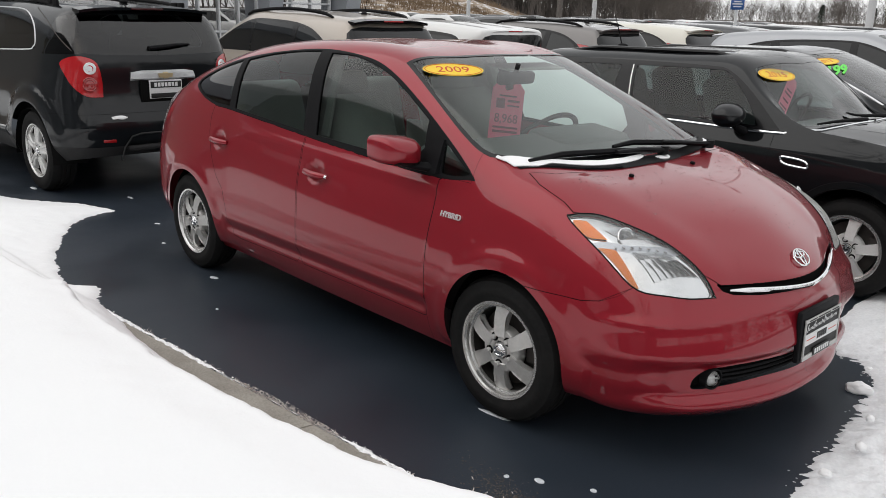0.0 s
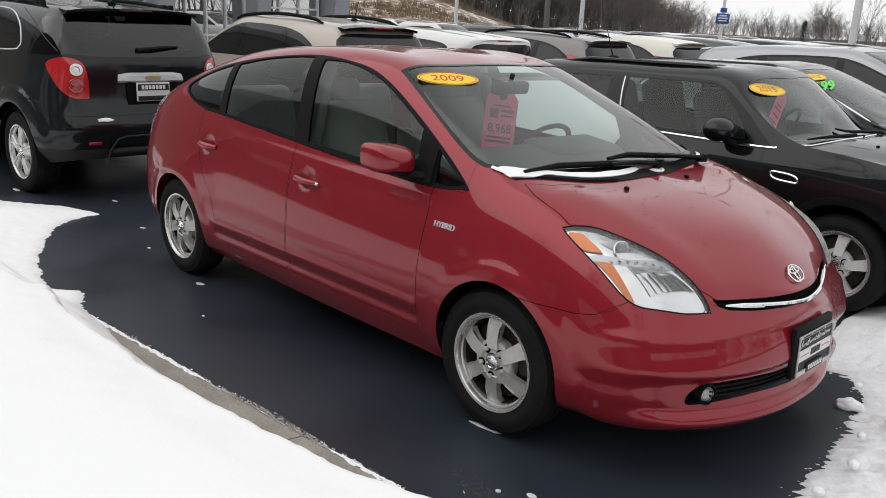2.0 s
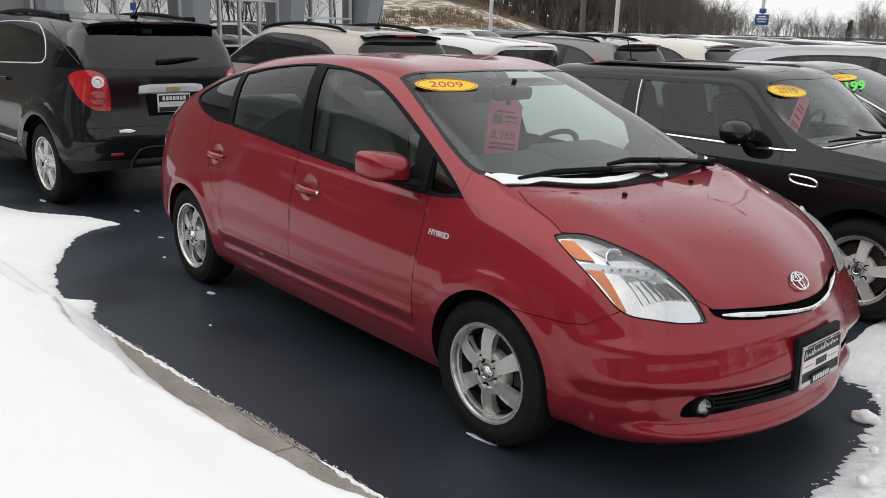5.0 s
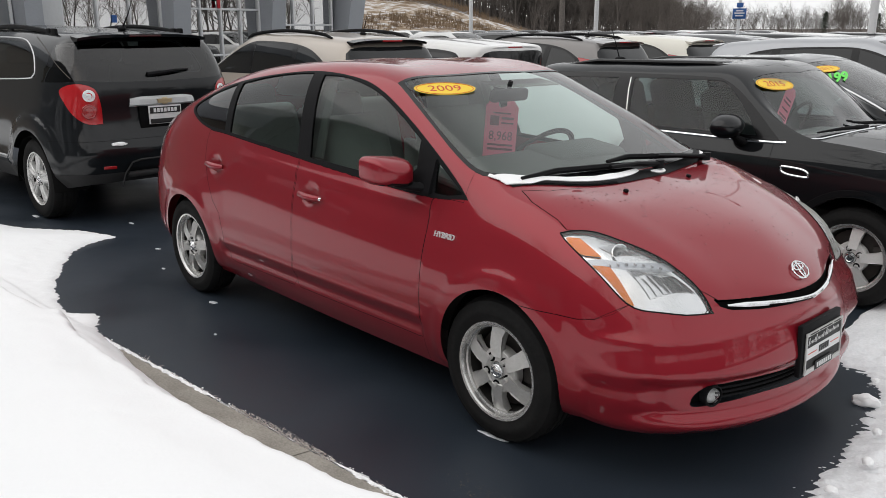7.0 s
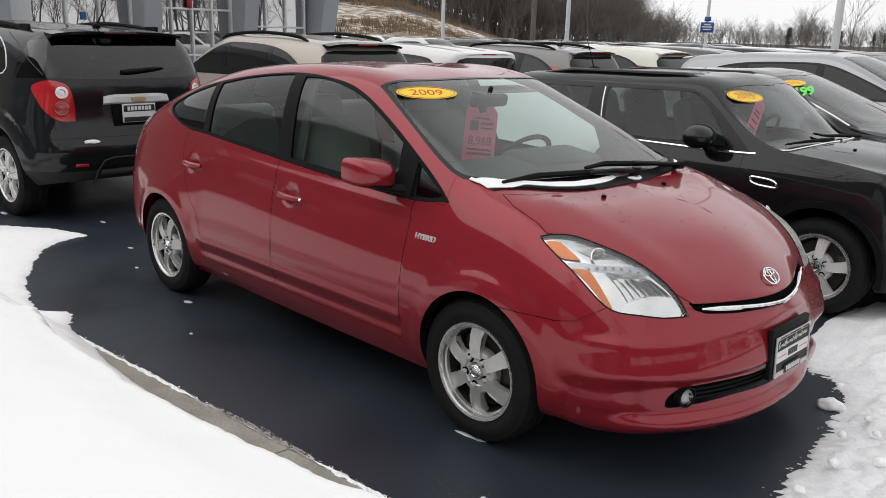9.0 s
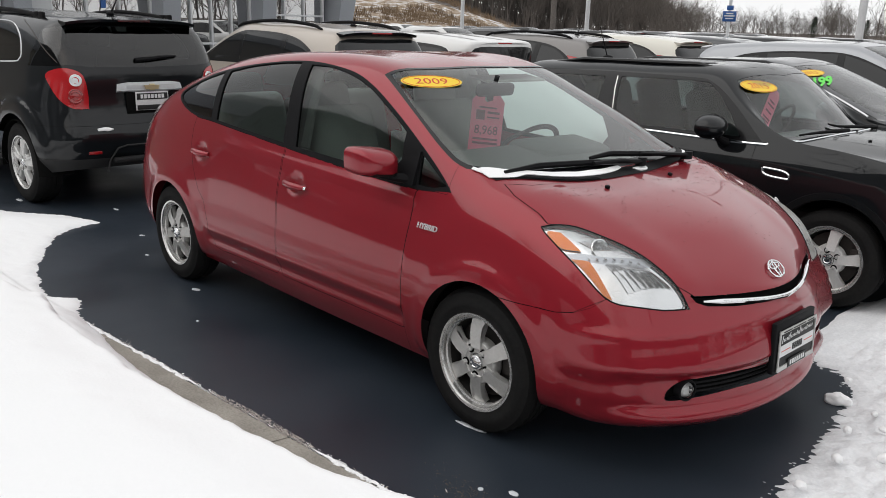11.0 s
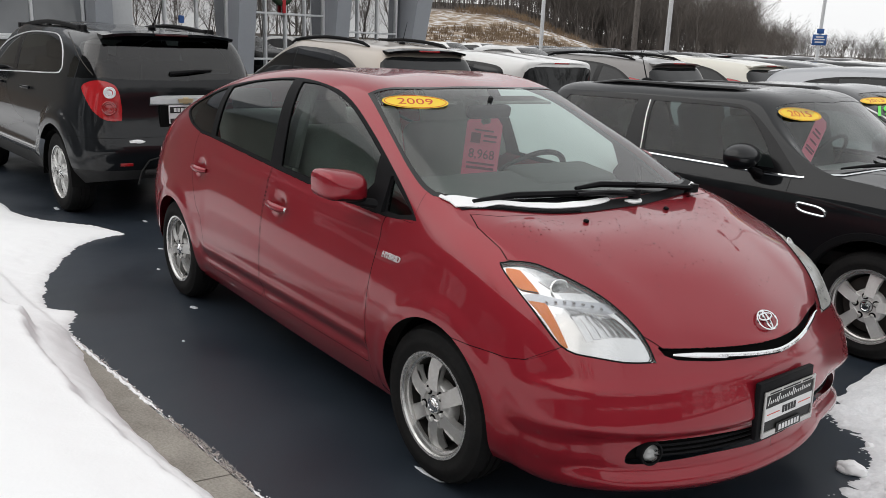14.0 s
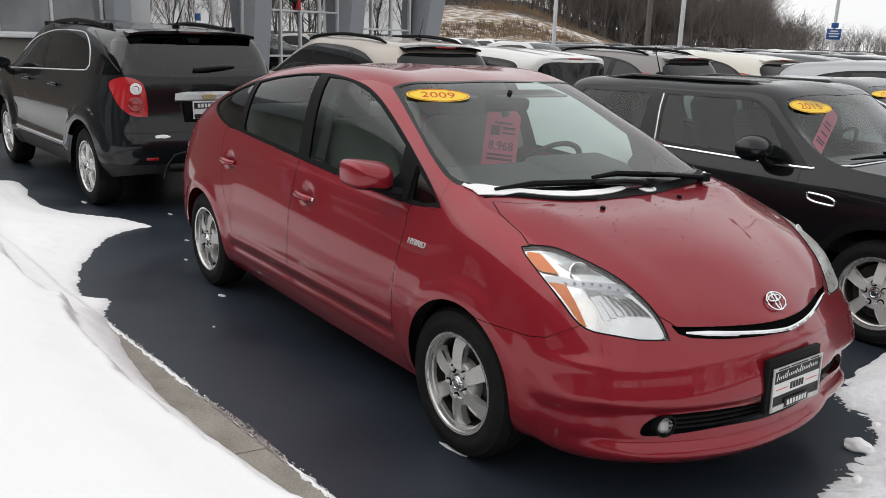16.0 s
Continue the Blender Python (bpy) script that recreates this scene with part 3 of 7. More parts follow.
G = [(0, -3.36, 0, 1.12), (1, -3.33, .40, 1.12), (2, -3.2, .52, 1.145), (3, -2.95, .555, 1.225), (4, -2.55, .565, 1.335), (5, -2.1, .55, 1.42), (6, -1.50, .535, 1.465), (7, -.95, .55, 1.405),
     (7.5, -.68, .60, 1.285), (8, -.42, .65, 1.165), (8.5, -.2, .68, 1.062), (8.8, -.08, .688, 1.022), (9, .0, .689, 1.005), (9.5, .15, .668, .976), (10, .308, .635, .935), (11, .595, .522, .842), (12, .80, .30, .728), (13, .875, 0, .705)]
H = [(0, -3.35, 0, 1.13), (1, -3.30, .25, 1.15), (2, -3.16, .32, 1.185), (3, -2.95, .33, 1.27), (4, -2.55, .33, 1.385), (5, -2.1, .33, 1.455), (6, -1.50, .33, 1.488), (7, -.85, .34, 1.428),
     (7.5, -.58, .36, 1.315), (8, -.32, .37, 1.195), (8.5, -.1, .38, 1.088), (8.8, .03, .38, 1.036), (9, .12, .38, 1.016), (9.5, .29, .36, .989), (10, .45, .34, .943), (11, .66, .27, .85), (12, .80, .17, .765), (13, .868, 0, .711)]
I_ = [(0, -3.34, 0, 1.135), (1, -3.28, 0, 1.16), (2, -3.15, 0, 1.20), (3, -2.95, 0, 1.285), (4, -2.55, 0, 1.40), (5, -2.1, 0, 1.468), (6, -1.50, 0, 1.497), (7, -.82, 0, 1.435),
      (7.5, -.55, 0, 1.322), (8, -.29, 0, 1.20), (8.5, -.07, 0, 1.093), (8.8, .06, 0, 1.040), (9, .16, 0, 1.018), (9.5, .33, 0, .995), (10, .50, 0, .950), (11, .69, 0, .865), (12, .80, 0, .785), (13, .862, 0, .717)]

def full_left(p):
    """The left side stands a little fuller and further forward than the right."""
    high = min(max((p[2] - .98) / .12, 0), 1)
    a, b = .40 * (1 - high), .68 - .18 * high
    t = min(max((p[1] - a) / (b - a), 0), 1)
    w = t * t * (3 - 2 * t)
    return Vector((p[0] + .045 * w, p[1] + .075 * w, p[2]))


prius = empty("red_hatchback", "dark red metallic five-door hybrid hatchback, wet and parked on asphalt", "car")
skin = shell([A, B, C, D, E_, F_, G, H, I_], 13, 270, [6, 10, 14, 10, 10, 16, 12, 12])


def near(x, a, w):
    return math.exp(-((x - a) / w) ** 2)


# pressed relief: side moulding, arch flares, handle dishes, the scooped lower bumper and the hood's edge ridges
skin.normal_update()
for v in skin.verts:
    x, y, z = v.co
    push = 0.0
    if y > .6 and -2.22 < x < -.43:
        push += .008 * near(z, .440, .018) - .013 * near(z, .376, .026)
        push += .006 * near(z, .905 + .03 * (-x - .4), .022) * smoothstep(-2.3, -2.0, x)
        push -= .004 * near(z, .62, .09)
    if y > .6:
        for cx, cz, r in ((.03, .345, .345), (-2.685, .335, .34)):
            d = math.hypot(x - cx, z - cz)
            push += .008 * float(smoothstep(r + .075, r + .01, d)) * (z > .24)
        for hx, hz in ((-1.335, .838), (-2.335, .880)):
            e = ((x - hx) / .062) ** 2 + ((z - hz) / .050) ** 2
            push -= .016 * float(smoothstep(1.25, .45, e))
    if x > .45 and z < .52:
        push -= .030 * float(smoothstep(.468, .420, z) * smoothstep(.278, .315, z) * smoothstep(.79, .70, y))
        push -= .012 * float(smoothstep(.440, .405, z)) * float(smoothstep(.66, .76, y)) * float(smoothstep(.25, .32, z))
        push += .010 * near(z, .285, .016) * float(smoothstep(.72, .60, y))
    if x > .40 and .44 < z < .61:
        push += .011 * float(np.clip((.605 - z) / .135, 0, 1) * smoothstep(.432, .474, z) * smoothstep(.40, .55, x))
    if x > .35 and z > .50:
        push += .006 * near(z, .622 - .05 * y, .022) * float(smoothstep(.40, .52, x))
    if x > .1 and z > .7 and y < .62:
        push += .004 * near(y, .52 - .30 * max(x - .2, 0) * .5, .06)
    if push:
        v.co += v.normal * push
    if x > .3 and z < .32:
        v.co.z -= .014 * float(smoothstep(.30, .265, z) * smoothstep(.35, .55, x))
remember(skin)

cut(skin, circle(.030, .340, .326, 56), "side", 90, LEFT)
cut(skin, circle(-2.685, .334, .322, 56), "side", 90, LEFT)
drop(skin, 90)
FREE = {0}
DLO = curve2([(-.24, .972, 1), (-.5, .950), (-1.0, .972), (-1.45, 1.002), (-2.26, 1.062), (-2.45, 1.07), (-2.66, 1.11), (-2.81, 1.185), (-2.60, 1.285), (-2.374, 1.348), (-2.0, 1.407), (-1.57, 1.443), (-1.2, 1.423), (-.97, 1.366), (-.7, 1.243), (-.45, 1.110), (-.30, 1.018)], 6)
cut(skin, DLO, "side", 2, LEFT, FREE)
cut(skin, curve2([(-.585, .984, 1), (-1.405, 1.020, 1), (-1.486, 1.428, 1), (-1.3, 1.424), (-1.1, 1.388), (-.95, 1.340), (-.8, 1.272), (-.615, 1.178, 1)], 6), "side", 30, LEFT, {2})
cut(skin, curve2([(-1.520, 1.026, 1), (-2.235, 1.075, 1), (-2.280, 1.350, 1), (-2.05, 1.392), (-1.8, 1.421), (-1.585, 1.434, 1)], 6), "side", 31, LEFT, {2})
cut(skin, curve2([(-2.300, 1.082, 1), (-2.5, 1.090), (-2.65, 1.122), (-2.78, 1.186), (-2.60, 1.272), (-2.342, 1.342, 1)], 6), "side", 32, LEFT, {2})
cut(skin, curve2([(-.275, .990, 1), (-.36, .972), (-.452, .971, 1), (-.470, 1.098, 1)], 4), "side", 33, LEFT, {2})

UP = lambda c, n: n.z > 0.2 and c.x > -1.2
cut(skin, curve2([(.045, 0, 1), (.03, .25), (-.05, .565), (-.15, .648), (-.22, .679, 1), (-.30, .682), (-.44, .660), (-.63, .614), (-.935, .540, 1), (-.875, .25), (-.855, 0, 1)], 8), "top", 4, UP, FREE)
cut(skin, curve2([(-.005, 0, 1), (-.02, .25), (-.09, .545), (-.17, .632), (-.225, .664, 1), (-.30, .668), (-.44, .646), (-.63, .600), (-.910, .522, 1), (-.853, .25), (-.833, 0, 1)], 8), "top", 3, UP, {4})
HOOD_REAR = [(.145, 0), (.126, .195), (.087, .402), (.048, .569), (-.029, .648)]
LAMP_TOP = [(.281, .680), (.339, .639), (.448, .597), (.554, .556), (.636, .531), (.708, .507), (.761, .491)]
HOOD_SIDE = [(.053, .678), (.111, .684), (.192, .687), (.249, .701)]
LAMP_LOW = [(.707, .582), (.635, .663), (.573, .712), (.501, .734), (.384, .742), (.289, .736), (.239, .724)]
LAMP = curve2([(.245, .715)] + LAMP_TOP[:-1] + [(.761, .491, 1)] + LAMP_LOW, 5)
FRONT_UP = lambda c, n: c.x > .15 and c.z > .655 and n.z > .1
cut(skin, LAMP, "top", 10, FRONT_UP, FREE)
cut(skin, curve2([(.266, .725), (.310, .696, 1), (.417, .703, 1), (.345, .737)], 4), "top", 11, FRONT_UP, {10})
cut(skin, curve2([(.399, .739, 1), (.457, .707, 1), (.518, .709), (.573, .708, 1), (.541, .723)], 4), "top", 12, FRONT_UP, {10})
cut(skin, curve2([(.371, .739, 1), (.417, .705), (.486, .662), (.545, .599), (.586, .543, 1), (.623, .532, 1), (.606, .575), (.550, .642), (.473, .698), (.395, .740, 1)], 4), "top", 13, FRONT_UP, {10})
def nose_x(y, z):
    return SURFACE[0][0].ray_cast(Vector((3, max(y, .002), z)), Vector((-1, 0, 0)))[0].x


HOOD_FRONT = [(nose_x(y, .698 + .018 * (y / .47) ** 2), y) for y in (.46, .43, .40, .36, .32, .28, .24, .20, .16, .12, .08, .04, 0)]
cut(skin, HOOD_REAR + HOOD_SIDE + LAMP_TOP[:-1] + HOOD_FRONT + [(HOOD_FRONT[-1][0], -.1), (.145, -.1)], "top", 5, lambda c, n: n.z > .2 and c.x > -.1 and c.z > .69, FREE)
FRONT = lambda c, n: c.x > .5 and n.x > .2
cut(skin, [(-.1, .74), (.30, .74), (.44, .738), (.474, .718), (.458, .695), (.42, .680), (.30, .667), (.113, .659), (-.1, .658)], "front", 20, FRONT, {0})
cut(skin, curve2([(-.1, .412, 1), (.109, .409), (.309, .419), (.50, .420), (.55, .413), (.588, .385), (.596, .352), (.57, .343), (.49, .347), (.303, .355), (.088, .346), (-.1, .345, 1)], 4), "front", 21, FRONT, FREE)
cut(skin, [(.12, .05), (.12, .640), (.327, .640), (.402, .639), (.467, .650), (.519, .675), (.549, .703), (.62, .76), (1.1, .80), (1.1, .05)], "side", 6, lambda c, n: c.x > .15, FREE)
cut(skin, [(-.435, .335), (-.432, .60), (-.440, .80), (-.455, .94), (-.40, .99), (-1.40, 1.06), (-1.488, 1.02), (-1.485, .85), (-1.460, .62), (-1.455, .36), (-1.43, .33), (-.46, .33)], "side", 7, LEFT, FREE)
cut(skin, [(-1.495, 1.04), (-1.492, .85), (-1.467, .62), (-1.462, .36), (-1.49, .33), (-2.10, .325), (-2.165, .335), (-2.195, .40), (-2.247, .605), (-2.314, .664), (-2.40, .788), (-2.467, .916), (-2.483, 1.004), (-2.465, 1.10)], "side", 8, LEFT, FREE)
cut(skin, [(-.432, .15), (-.432, .60), (-.440, .80), (-.455, .96), (-.26, .96), (-.258, 1.2), (.4, 1.2), (.75, .9), (.62, .76), (.549, .703), (.467, .65), (.402, .639), (.327, .640), (.12, .640), (.12, .05)], "side", 9, lambda c, n: c.y > .4, FREE)
cut(skin, curve2([(-3.13, 1.085), (-3.20, .98), (-3.30, .80), (-3.42, .72), (-3.6, .72, 1), (-3.6, 1.12, 1), (-3.3, 1.12)], 4), "side", 15, lambda c, n: c.y > .42 and c.x < -3.0, FREE)
cut(skin, curve2([(-2.42, 0, 1), (-2.45, .40), (-2.55, .49), (-3.05, .47), (-3.17, .40), (-3.2, 0, 1)], 5), "top", 16, lambda c, n: n.z > .3 and c.x < -2.2, FREE)
for tag, gap in ((5, .0020), (6, .0012), (7, .0030), (8, .0030), (9, .0018)):
    seam(skin, tag, 40, gap)
seam(skin, 15, 40, .003)

BODY_SET[0] = full_left
panel(skin, {0: 0, 40: 1}, "body", [RED, GAP], prius, "dark red metallic body shell")
panel(skin, {5: 0}, "hood", [RED], prius, "red hood with water beads")
panel(skin, {6: 0}, "front_bumper", [RED], prius, "red front bumper, scuffed low down")
for s in (-1, 1):
    panel(skin, {9: 0}, "front_fender", [RED], prius, side=s)
    fd = panel(skin, {7: 0}, "front_door", [RED], prius, "closed red door", side=s)
    rd = panel(skin, {8: 0}, "rear_door", [RED], prius, "closed red door", side=s)
    panel(skin, {2: 0}, "window_frame", [TRIM], prius, "matt black window frame", side=s, thick=.012)
    panel(skin, {30: 0}, "door_window", [SIDE_GLASS if s < 0 else FROST], fd, "tinted door glass" if s < 0 else "frosted door glass", side=s, lift=-.006).visible_shadow = False
    panel(skin, {31: 0}, "door_window", [REAR_DOOR_GLASS], rd, "tinted door glass", side=s, lift=-.006).visible_shadow = False
    panel(skin, {32: 0}, "quarter_window", [PRIVACY], prius, side=s, lift=-.005).visible_shadow = False
    panel(skin, {33: 0}, "corner_window", [SIDE_GLASS], prius, side=s, lift=-.005).visible_shadow = False
    lamp = panel(skin, {10: 0, 13: 1}, "headlight", [REFLECTOR, LAMP_SILVER], prius, "clear headlight with amber side pieces", side=s, lift=-.013)
    panel(skin, {11: 0, 12: 0}, "amber_piece", [AMBER], lamp, "amber side reflector", side=s, lift=-.004)
    panel(skin, {10: 0, 11: 0, 12: 0, 13: 0}, "lens", [LAMP_LENS if s > 0 else NEAR_LENS], lamp, side=s)
    panel(skin, {15: 0}, "tail_light", [PALE_LENS], prius, "pale red and clear tail light", side=s)
panel(skin, {4: 0}, "windshield_border", [TRIM_GLOSS], prius, lift=.0005)
panel(skin, {3: 0}, "windshield", [WINDSHIELD], prius, "slightly green laminated windshield", lift=-.002).visible_shadow = False
panel(skin, {16: 0}, "rear_window", [SIDE_GLASS], prius, lift=-.003).visible_shadow = False
panel(skin, {20: 0}, "grille_opening", [GAP], prius, lift=-.022)
panel(skin, {21: 0}, "lower_grille_opening", [GAP], prius, lift=-.03)


def skin_x(y, z):
    """How far forward the nose stands at (y, z)."""
    at = PRIUS_SKIN.ray_cast(Vector((3, max(abs(y), .002), z)), Vector((-1, 0, 0)))[0]
    return at.x if at else .8


def top_z(x, y):
    """The height of the skin over (x, y)."""
    at = PRIUS_SKIN.ray_cast(Vector((x, max(abs(y), .002), 3)), Vector((0, 0, -1)))[0]
    return at.z if at else 1.0


PRIUS_SKIN = SURFACE[0][0]

# black rim round each headlight, with lamp bowls inside
for s in (-1, 1):
    lamp = [o for o in prius.children if o.name.startswith("headlight")][0 if s < 0 else 1]
    on_skin = top_z
    ring = [(x, s * y, on_skin(x, y)) for x, y in LAMP[::2]]
    bm = bmesh.new()
    add_tube(bm, ring + ring[:1], .0028, 6)
    part("gasket", bm, TRIM, lamp)
    for cx, cy, cz, r, tilt in ((.520, .668, .770, .044, 30), (.455, .640, .862, .034, 30)):
        bm = bmesh.new()
        m = Matrix.Translation((cx, s * cy, cz)) @ pose(0, 0, 0, 0, 90 - tilt, s * 26)
        add_lathe(bm, [(.010, -.045), (r * .55, -.035), (r * .85, -.012), (r, .004), (r + .004, .002)], 14, m)
        part("reflector_bowl", bm, REFLECTOR, lamp, smooth=False)
        bm = bmesh.new()
        add_lathe(bm, [(.013, -.04), (.013, -.012), (.009, -.004), (0, -.002)], 16, m)
        part("bulb", bm, LAMP_SILVER, lamp)
    bm = bmesh.new()
    for k in range(7 if s < 0 else 0):
        f = k / 6
        x, y = .452 + .135 * f, .702 - .122 * f
        add_box(bm, (.012, .009, .006), Matrix.Translation((x, s * y, on_skin(x, y) - (.006 if s < 0 else .012))) @ pose(0, 0, 0, 0, 25, -s * 42), .002)
    if s < 0:
        part("lamp_beads", bm, REFLECTOR, lamp)
    # stepped facets of the two reflectors: strips side by side, each tilted like a saw's tooth
    def fan(q, n, u0, u1, high, deep, jag=0.0):
        rows, bm = 5, bmesh.new()
        for k in range(n):
            a, b = k / n, (k + .94) / n
            shift = jag * ((k * 5) % 3 - 1)
            cols = []
            for v, dz in ((a, high), ((a + b) / 2, (high + deep) / 2 - .0012), (b, deep)):
                col = []
                for r in range(rows):
                    u = u0 + shift + (u1 - u0 - shift) * r / (rows - 1)
                    p = (q[0] * (1 - v) + q[1] * v) * (1 - u) + (q[3] * (1 - v) + q[2] * v) * u
                    col.append(bm.verts.new((p.x, s * p.y, on_skin(p.x, p.y) - dz - .002 * math.sin(u * 3.1))))
                cols.append(col)
            for c0, c1 in zip(cols, cols[1:]):
                for r in range(rows - 1):
                    bm.faces.new((c0[r], c0[r + 1], c1[r + 1], c1[r]))
        bmesh.ops.recalc_face_normals(bm, faces=bm.faces[:])
        if sum(f.normal.z for f in bm.faces) < 0:
            bmesh.ops.reverse_faces(bm, faces=bm.faces[:])
        return bm

    q = [Vector((.500, .672)), Vector((.600, .566)), Vector((.700, .520)), Vector((.606, .660))]
    part("lower_facets", fan(q, 7, .38, 1.0, .0070, .0125, .035), REFLECTOR, lamp)
    part("upper_facets", fan(q, 15, .02, .30, .0085, .0120), REFLECTOR, lamp)
    part("reflector_step", fan(q, 7, .335, .375, .0105, .0125, .035), LAMP_SHADE, lamp, "grey jagged step across the reflector")
    q = [Vector((.372, .676)), Vector((.405, .625)), Vector((.520, .580)), Vector((.450, .660))]
    part("turn_signal_facets", fan(q, 11, .05, .95, .0095, .0120), REFLECTOR, lamp)

# grille blade, lower grille bars, fog lamps
bm = bmesh.new()
pts = []
for k in range(-22, 23):
    y = .44 * k / 22
    z = .666 + .033 * abs(k / 22) ** 1.25
    pts.append((max(skin_x(y, z) + .010, .898 - .115 * (abs(y) / .44)) if abs(y) < .40 else skin_x(y, z) + .010, y, z))
for _ in range(3):
    pts = [pts[0]] + [((a[0] + 2 * b[0] + c[0]) / 4, b[1], b[2]) for a, b, c in zip(pts, pts[1:], pts[2:])] + [pts[-1]]
add_tube(bm, pts, [.0025 + .0070 * min(1, 5 * (1 - abs(k) / 22.5)) for k in range(-22, 23)], 8, flat=1.0)
part("grille_blade", bm, CHROME, prius, "curved chrome grille blade")
for zz in (.362, .379, .396):
    bm = bmesh.new()
    add_tube(bm, [(skin_x(.5 * k / 14, zz) - .012, .5 * k / 14, zz + .004 * abs(k / 14)) for k in range(-14, 15)], .005, 6)
    part("grille_bar", bm, TRIM, prius)
for s in (-1, 1):
    m = Matrix.Translation((.803 if s < 0 else .768, s * .522, .379)) @ pose(0, 0, 0, 0, 90, s * 16) @ Matrix.Diagonal((.82, .82, .9, 1))
    bm = bmesh.new()
    add_lathe(bm, [(.052, -.03), (.050, .004), (.044, .006), (.040, -.004)], 32, m)
    fog = part("fog_lamp", bm, TRIM, prius, "round fog lamp in a black bezel")
    bm = bmesh.new()
    add_lathe(bm, [(.037, -.004), (.034, .004), (.02, .009), (0, .011)], 28, m)
    part("lens", bm, LENS, fog)
    bm = bmesh.new()
    add_lathe(bm, [(.036, -.006), (.022, -.018), (.006, -.024), (0, -.024)], 28, m)
    part("bowl", bm, ALLOY, fog)

# badge on the nose: an oval ring with two crossed ovals
bm = bmesh.new()
nose = Matrix.Translation((.834, 0, .753)) @ Matrix.Rotation(radians(90), 4, "Z") @ Matrix.Rotation(radians(46), 4, "X")
for ox, oy, rx, ry in ((0, 0, .052, .036), (0, .013, .036, .0125), (0, -.001, .0115, .033)):
    ring = [nose @ Vector((ox + rx * math.cos(2 * math.pi * k / 32), oy + ry * math.sin(2 * math.pi * k / 32), .006)) for k in range(33)]
    add_tube(bm, ring, .0037, 6)
part("nose_emblem", bm, CHROME, prius, "oval chrome emblem")

# plate holder and dealer plate
holder = new("plate_holder")
holder.parent = prius
holder.matrix_basis = Matrix.Translation((.953, .012, .478)) @ Matrix.Rotation(radians(90), 4, "Z") @ Matrix.Rotation(radians(88), 4, "X")
tagged(holder, "dealer plate in a chrome frame on a black bracket")
bm = bmesh.new()
add_box(bm, (.335, .205, .022), Matrix.Translation((-.012, .012, -.014)), .006)
part("bracket", bm, TRIM, holder)
bm = bmesh.new()
add_box(bm, (.300, .150, .004), Matrix(), .0015)
part("plate", bm, BLACK_INK, holder, "black dealer plate")
bm = bmesh.new()
for sx, sy, px, py in ((.318, .013, 0, .074), (.318, .020, 0, -.075), (.008, .165, -.154, 0), (.008, .165, .154, 0)):
    add_box(bm, (sx, sy, .008), Matrix.Translation((px, py, .003)), .0025)
part("plate_frame", bm, ALLOY, holder, "chrome plate frame")
bm = bmesh.new()
add_box(bm, (.296, .046, .002), Matrix.Translation((0, -.004, .0028)))
part("white_band", bm, PLATE_WHITE, holder)
for k in range(5):
    bm = bmesh.new()
    add_box(bm, (.014, .026, .0012), Matrix.Translation((-.036 + .018 * k, -.004, .0042)))
    part("letter_bar", bm, BLACK_INK, holder)
bm = bmesh.new()
add_box(bm, (.155, .034, .003), Matrix.Translation((0, -.064, .0075)), .001)
part("name_bar", bm, BLACK_INK, holder)
for w, x in ((.016, -.056), (.017, -.036), (.014, -.017), (.015, .002), (.016, .021), (.014, .040), (.015, .058)):
    bm = bmesh.new()
    add_box(bm, (w * .8, .020, .0015), Matrix.Translation((x, -.064, .0095)))
    part("letter_bar", bm, PLATE_WHITE, holder)
for k in range(22):
    bm = bmesh.new()
    tall = .030 if k in (0, 5, 12) else .020 if k in (4, 10, 13, 17) else .012
    add_box(bm, (.0052, tall, .001), Matrix.Translation((-.128 + .0122 * k, .034 + tall * .3 + .0004 * k, .0026)) @ pose(0, 0, 0, 0, 0, -14), .0004)
    part("script_bar", bm, PLATE_WHITE, holder)
for w, x in ((.07, -.10), (.11, .0), (.06, .10)):
    bm = bmesh.new()
    add_box(bm, (w, .005, .001), Matrix.Translation((x, .0745, .0075)))
    part("top_bar", bm, BLACK_INK, holder)
for s in (-1, 1):
    bm = bmesh.new()
    add_prism(bm, [(s * .06, -.006), (s * .135, -.006), (s * .135, -.003), (s * .06, -.003)][::s], .0008, Matrix.Translation((0, 0, .004)))
    part("arrow", bm, STICKER_RED, holder)

